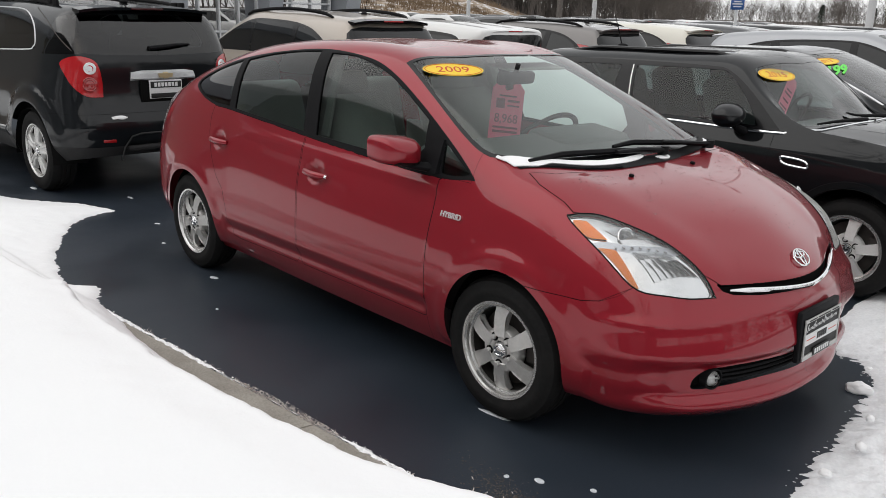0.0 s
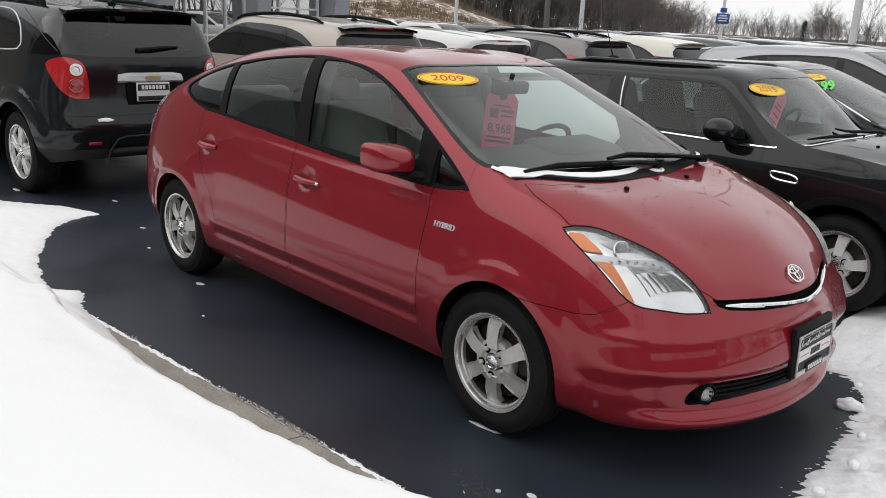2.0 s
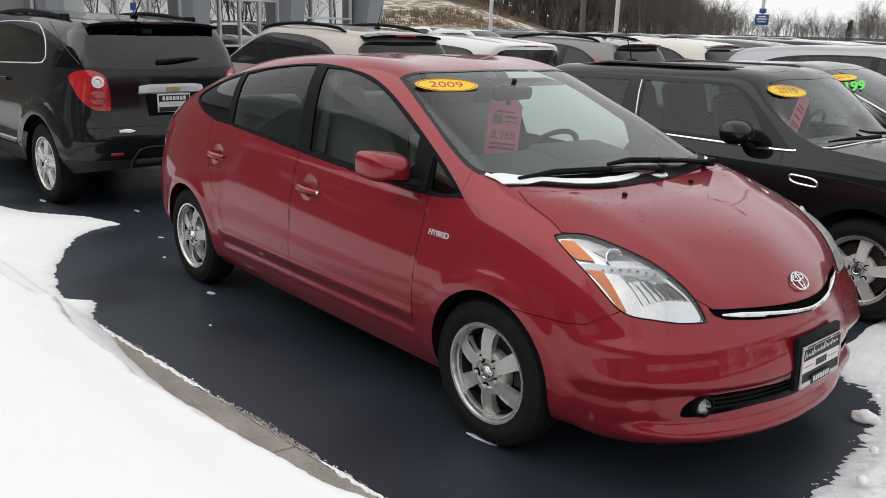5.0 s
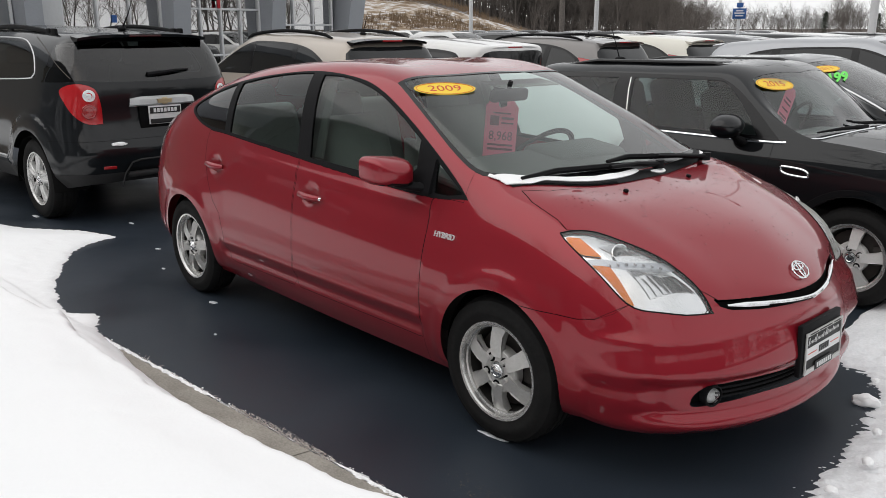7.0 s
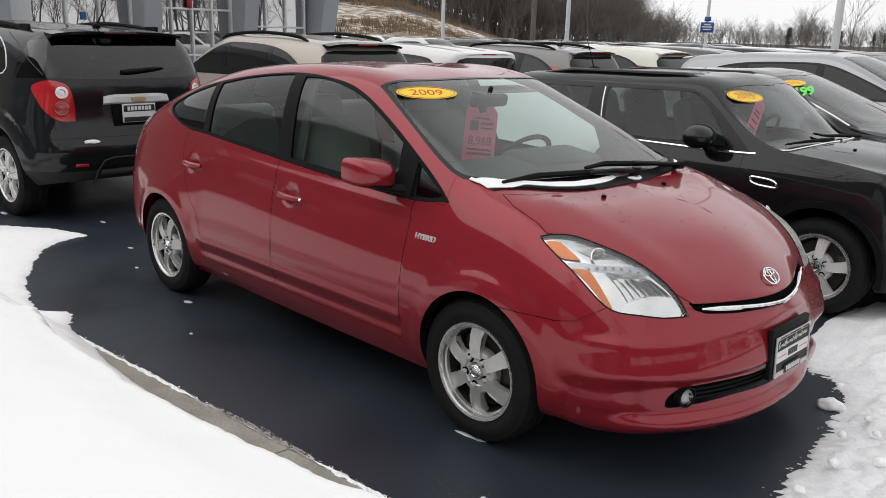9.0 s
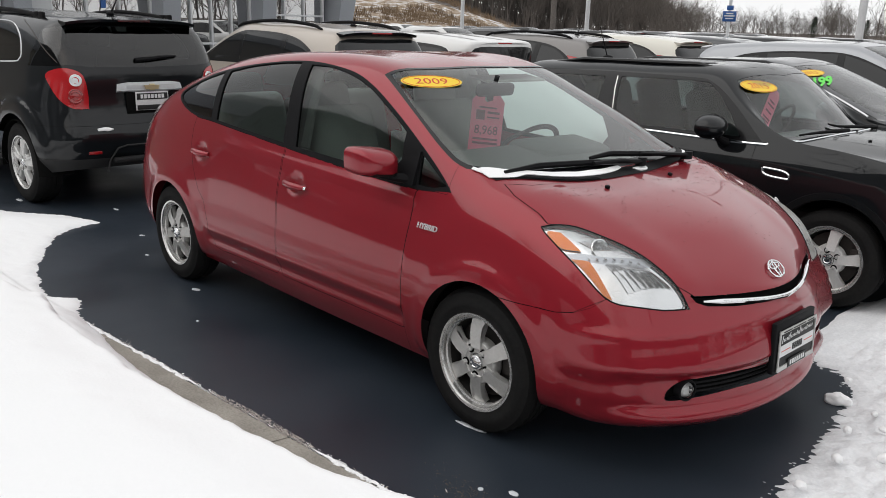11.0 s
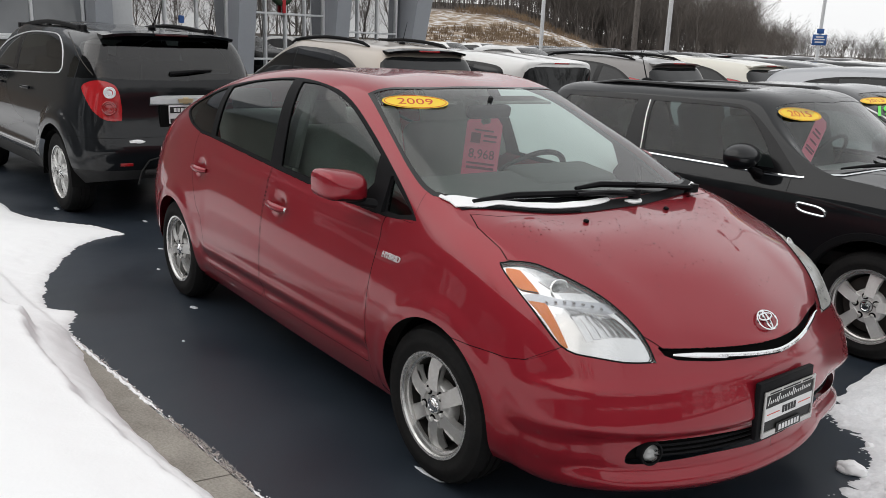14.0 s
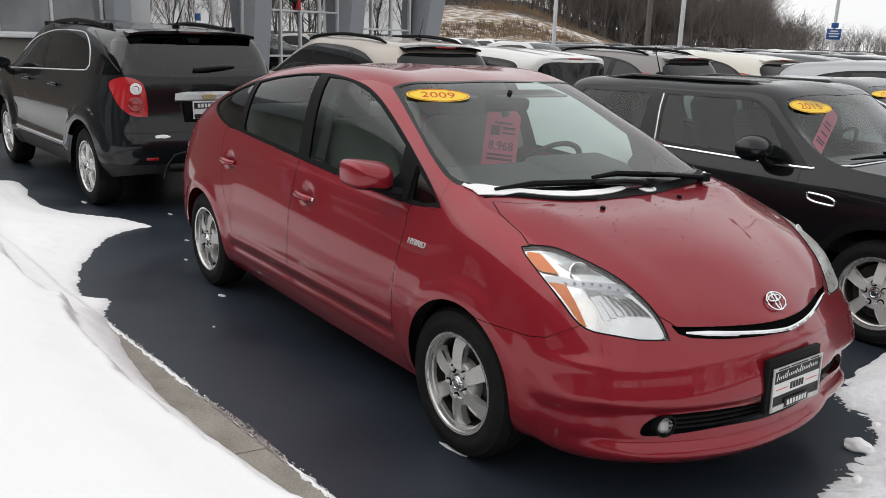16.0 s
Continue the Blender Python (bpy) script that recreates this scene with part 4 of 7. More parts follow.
# side mouldings, handles, mirrors, wheels
for s in (-1, 1):
    for hx, hz, y in ((-1.335, .838, .806), (-2.335, .880, .810)):
        bm = bmesh.new()
        pts = [(hx - .098, s * (y - .004), hz + .001), (hx - .07, s * (y + .012), hz), (hx, s * (y + .022), hz - .002), (hx + .07, s * (y + .014), hz - .004), (hx + .098, s * (y - .002), hz - .004)]
        add_tube(bm, pts, [.012, .016, .018, .017, .012], 12, flat=1.0)
        part("door_handle", bm, RED, prius, "red pull handle")
    bm = bmesh.new()
    add_tube(bm, [(-1.235, s * .812, .8345), (-1.215, s * .812, .834)], .010, 12)
    part("key_lock", bm, CHROME, prius)
    mirror = new("door_mirror")
    mirror.parent = prius
    tagged(mirror, "red door mirror on a black foot")
    bm = bmesh.new()
    rings = []
    for k, (dx, w, h) in enumerate(((-.085, .084, .050), (-.078, .094, .060), (-.03, .098, .064), (.02, .095, .061), (.055, .082, .051), (.078, .058, .034), (.086, .02, .012))):
        ring = []
        for j in range(28):
            a = 2 * math.pi * j / 28
            c, q = math.cos(a), math.sin(a)
            e = .48
            px, pz = math.copysign(abs(c) ** e, c) * w, math.copysign(abs(q) ** e, q) * h
            ring.append(bm.verts.new((-.612 + dx - .16 * px, s * (.862 + px), 1.060 + pz + .010 * px / .1 - .012 * max(dx, 0) / .09)))
        rings.append(ring)
    for a, b in zip(rings, rings[1:]):
        for j in range(28):
            f = bm.faces.new((a[j], a[(j + 1) % 28], b[(j + 1) % 28], b[j]))
            f.material_index = 1 if f.calc_center_median().z < 1.014 else 0
    bm.faces.new(rings[0]).material_index = 2
    bm.faces.new(rings[-1])
    bmesh.ops.recalc_face_normals(bm, faces=bm.faces[:])
    part("housing", bm, [RED, TRIM, CHROME], mirror)
    bm = bmesh.new()
    add_tube(bm, [(-.60, s * .845, 1.008), (-.57, s * .79, .992), (-.54, s * .745, .985), (-.535, s * .715, .985)], [.030, .030, .036, .046], 12, flat=.62)
    part("foot", bm, TRIM, mirror)
    bm = bmesh.new()
    add_prism(bm, [(-.47, .965), (-.62, .972), (-.625, 1.02), (-.57, 1.075), (-.475, 1.11)], .02, Matrix.Translation((0, s * .742, 0)) @ pose(0, 0, 0, 90, 0, 0) if s < 0 else Matrix.Translation((0, .735, 0)) @ pose(0, 0, 0, 90, 0, 0), 0)
    for v in bm.verts:
        v.co.y -= s * (v.co.z - .965) * .36
    part("sail_panel", bm, TRIM, mirror)
    lettering("model_badge", "HYBRID", .036, BADGE, Matrix.Translation((-.315, s * .8095, .816)) @ pose(0, 0, 0, 90 - 20, 0, 0 if s < 0 else 180) @ Matrix.Diagonal((1.0, 1, 1, 1)), prius, .003, "chrome lettered badge")
for wx in (.010, -2.70):
    for s in (1, -1):
        add_wheel(prius, wx, s * .738, .311, .205, .185, 6, "broad", turn=33 if wx > 0 else 12, outer=s)
        add_well(prius, wx + .02, s * .790, .348, .30)

# wipers, cowl, washer nozzles
def over(x, y, h):
    return (x, y, top_z(x, y) + h)


bm = bmesh.new()
for k in range(46):
    y = -.60 + .40 * k / 45
    e = .145 - .19 * (abs(y) / .632) ** 2.2
    add_box(bm, (.022, .0035, .003), Matrix.Translation(over(e - .026, y, .0055)) @ pose(0, 0, 0, 0, 8, 0), 0)
part("cowl_vent", bm, TRIM, prius, "black slotted cowl vent")
bm = bmesh.new()
n = 40
lo, hi = [], []
for k in range(n + 1):
    y = -.655 + 1.31 * k / n
    e = .145 - .19 * (abs(y) / .632) ** 2.2
    hi.append(bm.verts.new(over(e - .012, y, .003)))
    lo.append(bm.verts.new(over(e - .085 + .02 * abs(y), y, .005)))
for k in range(n):
    bm.faces.new((lo[k], hi[k], hi[k + 1], lo[k + 1]))
part("cowl_panel", bm, TRIM, prius, "black plastic cowl at the windshield's foot")
# thin snow lying on the cowl and at the foot of the glass
for y0, y1, a0, a1 in ((-.664, .02, .036, .084), (.09, .20, .012, .05), (.53, .63, .0, .04)):
    bm = bmesh.new()
    n = 36
    lo, hi = [], []
    for k in range(n + 1):
        y = y0 + (y1 - y0) * k / n
        e = .145 - .19 * (abs(y) / .632) ** 2.2
        t = min(k, n - k) / 4
        wob = .004 * noise.noise((y * 14, 3.1, 0))
        hi.append(bm.verts.new(over(e - .012 - a0 - .03 * math.exp(-t) + .045 * float(smoothstep(.50, .60, -y)), y, .009)))
        lo.append(bm.verts.new(over(e - a1 - .012 + wob + .02 * abs(y) - .03 * float(smoothstep(.55, .66, -y)), y, .009)))
    for k in range(n):
        bm.faces.new((lo[k], hi[k], hi[k + 1], lo[k + 1]))
    if y0 < -.6:
        # the strip runs out along the pillar at the glass's edge
        prev = None
        for k in range(5):
            f = k / 12
            x, y, w = -.14 - .16 * f, -.662 - .018 * math.sin(f * 2.2), .009 * (1 - f) ** .8 + .002
            pair = [bm.verts.new(over(x, y - w * .3, .011)), bm.verts.new(over(x, y + w, .011))]
            if prev:
                bm.faces.new((prev[0], prev[1], pair[1], pair[0]))
            prev = pair
    bmesh.ops.recalc_face_normals(bm, faces=bm.faces[:])
    if sum(f.normal.z for f in bm.faces) < 0:
        bmesh.ops.reverse_faces(bm, faces=bm.faces[:])
    bmesh.ops.solidify(bm, geom=bm.faces[:], thickness=.005)
    tagged(part("snow_strip", bm, SNOW, None), "thin snow lying on the cowl below the windshield", "snow", "snow strips")
for arm, blade in (([(.075, .16, .030), (.055, .02, .034), (.03, -.14, .030)], [(-.075, -.60, .014), (-.045, -.42, .020), (.01, -.10, .018), (.028, .06, .014)]),
                   ([(.055, .47, .030), (.03, .36, .034), (.0, .22, .030)], [(-.02, -.10, .020), (-.025, .05, .022), (-.01, .3, .020), (.005, .52, .014)])):
    wiper = new("wiper")
    wiper.parent = prius
    bm = bmesh.new()
    add_tube(bm, [over(*p) for p in arm], [.020, .018, .012], 8, flat=.6)
    bmesh.ops.create_cone(bm, cap_ends=True, segments=16, radius1=.026, radius2=.018, depth=.035, matrix=Matrix.Translation(over(*arm[0])))
    part("wiper_arm", bm, TRIM, wiper, "matt black wiper arm")
    bm = bmesh.new()
    add_tube(bm, [over(*p) for p in blade], [.008, .014, .014, .007], 6)
    part("wiper_blade", bm, TRIM, wiper)
for x, y in ((.193, .228), (.200, -.262)):
    bm = bmesh.new()
    add_box(bm, (.020, .018, .014), Matrix.Translation(over(x, y, .006)) @ pose(0, 0, 0, 0, 12, 0), .005)
    part("washer_nozzle", bm, TRIM, prius)

# cabin
cabin = [("dash_top", (.70, 1.22, .05), (-.42, 0, .975), DASH, 8), ("dash_front", (.12, 1.26, .30), (-.72, 0, .84), DASH, 0)]
for nm, size, at, mt, ry in cabin:
    bm = bmesh.new()
    add_box(bm, size, Matrix.Translation(at) @ pose(0, 0, 0, 0, ry, 0), .03)
    part(nm, bm, mt, prius)
bm = bmesh.new()
add_box(bm, (.30, .45, .10), Matrix.Translation((-.62, .37, 1.005)) @ pose(0, 0, 0, 0, 8, 0), .05, 4)
part("instrument_hood", bm, DASH, prius)
bm = bmesh.new()
m = Matrix.Translation((-.86, .37, .950)) @ pose(0, 0, 0, 0, -65, 0)
ring = [m @ Vector((.185 * math.cos(2 * math.pi * k / 40), .185 * math.sin(2 * math.pi * k / 40), 0)) for k in range(41)]
add_tube(bm, ring, .014, 8)
add_box(bm, (.10, .30, .02), m, .008)
part("steering_wheel", bm, CLOTH_DARK, prius, "dark steering wheel")
for sx, sy in ((-1.32, .36), (-1.32, -.36), (-2.25, .36), (-2.25, -.36)):
    seat = new("seat")
    seat.parent = prius
    tagged(seat, "beige cloth seat")
    bm = bmesh.new()
    add_box(bm, (.52, .50, .16), Matrix.Translation((sx + .12, sy, .56)) @ pose(0, 0, 0, 0, -8, 0), .06, 4)
    part("cushion", bm, CLOTH_BEIGE, seat)
    bm = bmesh.new()
    add_box(bm, (.15, .48, .62), Matrix.Translation((sx - .20, sy, .90)) @ pose(0, 0, 0, 0, -18, 0), .065, 4)
    part("backrest", bm, CLOTH_BEIGE, seat)
    bm = bmesh.new()
    add_box(bm, (.09, .26, .17), Matrix.Translation((sx - .33, sy, 1.235)) @ pose(0, 0, 0, 0, -12, 0), .045, 4)
    part("headrest", bm, CLOTH_BEIGE if sx > -2 else CLOTH_DARK, seat)
bm = bmesh.new()
add_box(bm, (2.9, 1.42, .04), Matrix.Translation((-1.75, 0, .36)), .01)
part("cabin_floor", bm, CLOTH_DARK, prius)
for s in (-1, 1):
    bm = bmesh.new()
    add_box(bm, (1.9, .05, .46), Matrix.Translation((-1.55, s * .70, .66)), .02)
    part("door_lining", bm, CLOTH_BEIGE, prius)
    bm = bmesh.new()
    add_tube(bm, [(-1.50, s * .655, 1.0), (-1.515, s * .585, 1.22), (-1.53, s * .505, 1.39)], [.05, .045, .035], 8)
    part("pillar_lining", bm, CLOTH_BEIGE, prius)
bm = bmesh.new()
add_box(bm, (1.15, .80, .02), Matrix.Translation((-1.66, 0, 1.425)), .008)
part("headliner", bm, CLOTH_BEIGE, prius)
bm = bmesh.new()
add_box(bm, (.05, .24, .065), Matrix.Translation((-.72, 0, 1.335)) @ pose(0, 0, 0, 0, 10, 0), .02, 3)
add_tube(bm, [(-.72, 0, 1.35), (-.70, 0, 1.405)], .012, 8)
part("rear_view_mirror", bm, CLOTH_DARK, prius)
for s in (-1, 1):
    bm = bmesh.new()
    add_box(bm, (.15, .36, .012), Matrix.Translation((-.93, s * .26, 1.372)) @ pose(0, 0, 0, 0, 8, 0), .005)
    part("sun_visor", bm, CLOTH_BEIGE, prius)

BODY_SET[0] = None
# what hangs and sticks in the windows
tag_ob = empty("price_tag", "pink card price tag hanging from the rear-view mirror", "price tag")
tm = Matrix.Translation((-.835, .072, 1.135)) @ pose(0, 0, 0, 0, 0, 69) @ pose(0, 0, 0, 84, 0, 0) @ pose(0, 0, 0, 0, 0, -7)
bm = bmesh.new()
w, h = .094, .165
add_prism(bm, [(-w, -h), (w, -h), (w, h - .035), (w - .03, h), (.026, h), (.026, h - .03), (-.010, h - .042), (-.022, h - .03), (-.022, h), (-w + .03, h), (-w, h - .035)], .0015, tm)
part("card", bm, PINK, tag_ob)
lettering("price", "8,968", .066, PINK_INK, tm @ Matrix.Translation((0, -.025, .002)) @ Matrix.Diagonal((.95, 1, 1, 1)), tag_ob)
for x, y, bw, bh in ((-.04, .055, .05, .05), (.035, .070, .07, .012), (.035, .045, .07, .008), (0, -.070, .145, .010), (0, -.092, .145, .012), (0, .095, .10, .008)):
    bm = bmesh.new()
    add_box(bm, (bw, bh, .001), tm @ Matrix.Translation((x, y, .002)))
    part("print_bar", bm, PINK_INK, tag_ob)


def year_sticker(at, normal, along, text, rx, ry):
    n = Vector(normal).normalized()
    x = Vector(along)
    x = (x - n * x.dot(n)).normalized()
    y = n.cross(x)
    m = Matrix.Translation(at) @ Matrix((x, y, n)).transposed().to_4x4()
    ob = empty("year_sticker", "oval yellow sticker with red " + text + " inside the windshield", "sticker", "year stickers")
    bm = bmesh.new()
    add_prism(bm, [(rx * math.cos(2 * math.pi * k / 48), ry * math.sin(2 * math.pi * k / 48)) for k in range(48)], .001, m)
    part("oval", bm, YELLOW, ob)
    bm = bmesh.new()
    rim = [m @ Vector((rx * .93 * math.cos(2 * math.pi * k / 48), ry * .91 * math.sin(2 * math.pi * k / 48), .0012)) for k in range(49)]
    add_tube(bm, rim, .0018, 4)
    part("rim_line", bm, STICKER_RED, ob)
    lettering("year", text, ry * 1.25, STICKER_RED, m @ Matrix.Translation((0, 0, .0012)) @ Matrix.Diagonal((1.12, 1, 1, 1)), ob, .0006)
    return ob


year_sticker((-.752, -.402, 1.384), (.38, -.17, .91), (.136, .28, .004), "2009", .152, .060)
# beads of water on the hood
bm = bmesh.new()
BODY_SET[0] = full_left
rng = random.Random(21)
count = 0
while count < 330:
    x, y = rng.uniform(.10, .80), rng.uniform(-.62, .62)
    if rng.random() > math.exp(-(x - .10) / .22) + .10 or x < .16 - .19 * (abs(y) / .632) ** 2.2 + .02 or (x > .25 and abs(y) > .47):
        continue
    r = rng.uniform(.0012, .0033)
    bmesh.ops.create_icosphere(bm, subdivisions=1, radius=r, matrix=Matrix.Translation(over(x, y, .0004)) @ Matrix.Diagonal((1.2, 1, .5, 1)))
    count += 1
tagged(part("water_beads", bm, WATER), "small beads of water on the red hood", "water", kind="stuff")
BODY_SET[0] = None
skin.free()

# ---------------------------------------------------------------- the other cars
def ring_line(xr, xf, w, zr, zs, zf, wb):
    return [(0, xr, 0, zr), (1, xr + .02, .55 * w, zr), (2, xr + .13, .86 * w, zr * .7 + zs * .3), (3, xr + .40, .97 * w, zs), (4, -wb, w, zs), (5, -wb * .78, w, zs), (6, -wb * .55, w, zs),
            (7, -wb * .32, w, zs), (8, -wb * .14, w, zs), (9, 0, w, zs), (10, xf * .45, .985 * w, zs * .6 + zf * .4), (11, xf - .22, .82 * w, zf), (12, xf - .06, .47 * w, zf), (13, xf, 0, zf)]


def top_lines(g, crown, lean=.12):
    h, i = [], []
    for u, x, y, z in g:
        sx = (.03 + .03 * u) if u < 3 else lean if 7.4 < u < 9.6 else .06 if 6.9 < u < 10.5 else -.015 if u > 12.5 else .01
        c = crown * (.35 if u < 1 else .7 if u < 3 else 1.0 if u < 7.4 else .5 if u < 9 else .7 if u < 11.5 else .45 if u < 12.5 else .12)
        h.append((u, x + sx * .75, y * .56, z + c * .75))
        i.append((u, x + sx, 0, z + c))
    return h, i


def plain_wheels(ob, wb, track, radius, rim, width, spokes, style, turn=0, far=False):
    for wx in (0, -wb):
        for s in (1, -1):
            if far:
                bm = bmesh.new()
                m = Matrix.Translation((wx, s * track, radius)) @ pose(0, 0, 0, -90 * s, 0, 0)
                add_lathe(bm, [(rim, -width / 2), (radius - .02, -width / 2), (radius, -width / 3), (radius, width / 3), (radius - .02, width / 2), (rim, width / 2)], 24, m, 0)
                add_lathe(bm, [(rim, width / 2), (rim - .02, width / 2 - .02), (.05, width / 2 - .03), (0, width / 2 - .02)], 24, m, 1)
                part("wheel", bm, [RUBBER, ALLOY], ob)
            else:
                add_wheel(ob, wx, s * track, radius, rim, width, spokes, style, mats=(RUBBER, ALLOY_LIGHT, ALLOY_BRIGHT), turn=turn + wx * 9, outer=s)
            add_well(ob, wx, s * (track + width / 2 + .02), radius + .055, .30)


def car(name, label, P, paint, far=False, category="car"):
    ob = empty(name, label, category)
    wb = P["wb"]
    rings = [ring_line(*r, wb) for r in P["rings"]]
    h, i = top_lines(P["g"], P.get("crown", .05), P.get("lean", .12))
    bm = shell(rings + [P["g"], h, i], 13, 64 if far else 150, [2, 2, 2, 2, 3, 5, 3, 3] if far else [5, 5, 6, 6, 6, 10, 6, 6])
    r = P["arch"]
    if P.get("flare"):
        bm.normal_update()
        for v in bm.verts:
            x, y, z = v.co
            if y > .5:
                for wx in (0, -wb):
                    d = math.hypot(x - wx, z - P.get("arch_z", r[1]))
                    v.co.y += P["flare"] * float(smoothstep(r[0] + .17, r[0] + .10, d))
                if -wb + .42 < x < -.42:
                    v.co.y += .014 * math.exp(-((z - .50) / .035) ** 2) - .016 * math.exp(-((z - .66) / .10) ** 2)
        remember(bm)
    for wx in (0, -wb):
        cut(bm, circle(wx, P.get("arch_z", r[1]), r[0], 28 if far else 44), "side", 90, LEFT)
    drop(bm, 90)
    free = {0}
    cut(bm, curve2(P["dlo"], 4), "side", 2, LEFT, free)
    for poly in P.get("glass", [P["dlo"]]):
        cut(bm, curve2(poly, 4), "side", 3, LEFT, {2})
    back_side = lambda c, n: c.x < -wb - .1 and n.x < -.1
    front_up = lambda c, n: n.z > .15 and c.x > -wb * .6 and c.z > P["ws_z"]
    cut(bm, curve2(P["rear"], 4), "front", 4, back_side, {0, 2, 3} if P.get("wrap") else free)
    cut(bm, curve2(P["tail"], 4), "front", 5, lambda c, n: c.x < P.get("tail_x", -wb - .25) and (n.x < -.05 or c.y > .5), free)
    cut(bm, curve2(P["ws"], 5), "top", 6, front_up, free)
    cut(bm, [(0, P["bumper_z"]), (1.2, P["bumper_z"]), (1.2, .1), (0, .1)], "front", 7, lambda c, n: c.x < -wb - P["arch"][0] + .06, free)
    cut(bm, [(-5, P["sill_z"]), (3, P["sill_z"]), (3, .05), (-5, .05)], "side", 8, ANY, {0, 7})
    if "hood" in P:
        cut(bm, curve2(P["hood"], 4), "top", 9, lambda c, n: n.z > .3 and c.x > -wb * .3, free)
        cut(bm, curve2(P["lamp"], 4), "top" if P.get("lamp_top") else "front", 11, lambda c, n: c.x > .2 and n.z > -.2, {0})
    for k, poly in enumerate(P.get("doors", ())):
        cut(bm, poly, "side", 12 + k, LEFT, free)
        if not far:
            seam(bm, 12 + k, 40, .003)
    if not far:
        seam(bm, 9, 40, .003)
        seam(bm, 5, 40, .003)
        seam(bm, 7, 40, .003)
    panel(bm, {0: 0, 40: 1}, "body", [paint, GAP], ob)
    panel(bm, {8: 0}, "sill", [CLAD if P.get("clad") else paint], ob, "lower body cladding" if P.get("clad") else "")
    panel(bm, {7: 0}, "rear_bumper", [paint], ob)
    panel(bm, {4: 0}, "rear_window", [P.get("rear_glass", CAR_GLASS)], ob, "dark tinted rear window").visible_shadow = False
    panel(bm, {6: 0}, "windshield", [WINDSHIELD], ob, lift=-.002).visible_shadow = False
    panel(bm, {9: 0}, "hood", [paint], ob)
    for s in (-1, 1):
        panel(bm, {2: 0}, "window_frame", [TRIM_GLOSS], ob, side=s)
        panel(bm, {3: 0}, "side_window", [P.get("side_glass", PRIVACY)], ob, side=s, lift=-.003)
        panel(bm, {5: 0}, "tail_light", [RED_LENS], ob, "red tail light", side=s, lift=.004)
        panel(bm, {11: 0}, "headlight", [REFLECTOR], ob, "clear headlight", side=s, lift=.003)
        for k in range(len(P.get("doors", ()))):
            panel(bm, {12 + k: 0}, "door", [paint], ob, side=s)
    bm.free()
    plain_wheels(ob, wb, P["track"], *P["wheel"], far=far, turn=P.get("turn", 0))
    if P.get("rails"):
        x0, x1, y, z = P["rails"]
        for s in (-1, 1):
            b = bmesh.new()
            n = 14
            add_tube(b, [(x0 + (x1 - x0) * k / n, s * y, z + .075 * math.sin(math.pi * min(max((k / n - .0) / 1, 0), 1)) ** .45 + .01 - P.get("rail_drop", .03) * abs(k / n - .5)) for k in range(n + 1)], [.012] + [.018] * (n - 1) + [.012], 8, flat=1.2)
            if P.get("bridge"):
                for f in (.0, .06, .5, .94, 1.0):
                    add_box(b, (.10, .03, .07), Matrix.Translation((x0 + (x1 - x0) * f, s * y, z + .03)), .012)
            part("roof_rail", b, TRIM, ob, "black roof rail")
    if P.get("spoiler"):
        x, z, w, d = P["spoiler"]
        b = bmesh.new()
        n = 16
        prev = None
        for k in range(-n, n + 1):
            y = w * k / n
            e = (abs(k) / n) ** 4
            sec = [(x + .16, z + .012 - .03 * e), (x + .02 * e, z - .004 - .03 * e), (x + .005 + .02 * e, z - .028 - .03 * e), (x + .14, z - .040 - .03 * e)]
            vs = [b.verts.new((px, y, pz)) for px, pz in sec]
            if prev:
                for j in range(4):
                    b.faces.new((prev[j], vs[j], vs[(j + 1) % 4], prev[(j + 1) % 4]))
            else:
                b.faces.new(vs)
            prev = vs
        b.faces.new(prev[::-1])
        bmesh.ops.recalc_face_normals(b, faces=b.faces[:])
        part("rear_spoiler", b, P.get("spoiler_mat", paint), ob)
        b = bmesh.new()
        add_box(b, (.012, .30, .018), Matrix.Translation((x + .004, 0, z - .016)), .004)
        part("high_brake_light", b, P.get("brake", RED_LENS), ob)
    # simple dark cabin
    cx = -wb * .55
    b = bmesh.new()
    add_box(b, (wb * .95, P["rings"][2][2] * 1.72, .10), Matrix.Translation((cx, 0, P["ws_z"] - .42)), .02)
    part("cabin_floor", b, CLOTH_DARK, ob)
    if not far:
        for sx in (-wb * .42, -wb * .78):
            for s in (-1, 1):
                seat = new("seat")
                seat.parent = ob
                b = bmesh.new()
                add_box(b, (.16, .48, .66), Matrix.Translation((sx - .05, s * .36, P["ws_z"] + .0)) @ pose(0, 0, 0, 0, -16, 0), .06, 3)
                part("backrest", b, CLOTH_DARK, seat)
                b = bmesh.new()
                add_box(b, (.09, .26, .18), Matrix.Translation((sx - .17, s * .36, P["ws_z"] + .385)) @ pose(0, 0, 0, 0, -10, 0), .04, 3)
                part("headrest", b, CLOTH_DARK, seat)
        b = bmesh.new()
        add_box(b, (.55, P["rings"][2][2] * 1.5, .10), Matrix.Translation((P["dash_x"], 0, P["ws_z"] - .06)), .03)
        part("dashboard", b, DASH, ob)
        b = bmesh.new()
        m = Matrix.Translation((P["dash_x"] - .36, .37, P["ws_z"] + .02)) @ pose(0, 0, 0, 0, -62, 0)
        add_tube(b, [m @ Vector((.185 * math.cos(2 * math.pi * k / 32), .185 * math.sin(2 * math.pi * k / 32), 0)) for k in range(33)], .014, 8)
        part("steering_wheel", b, CLOTH_DARK, ob)
    return ob


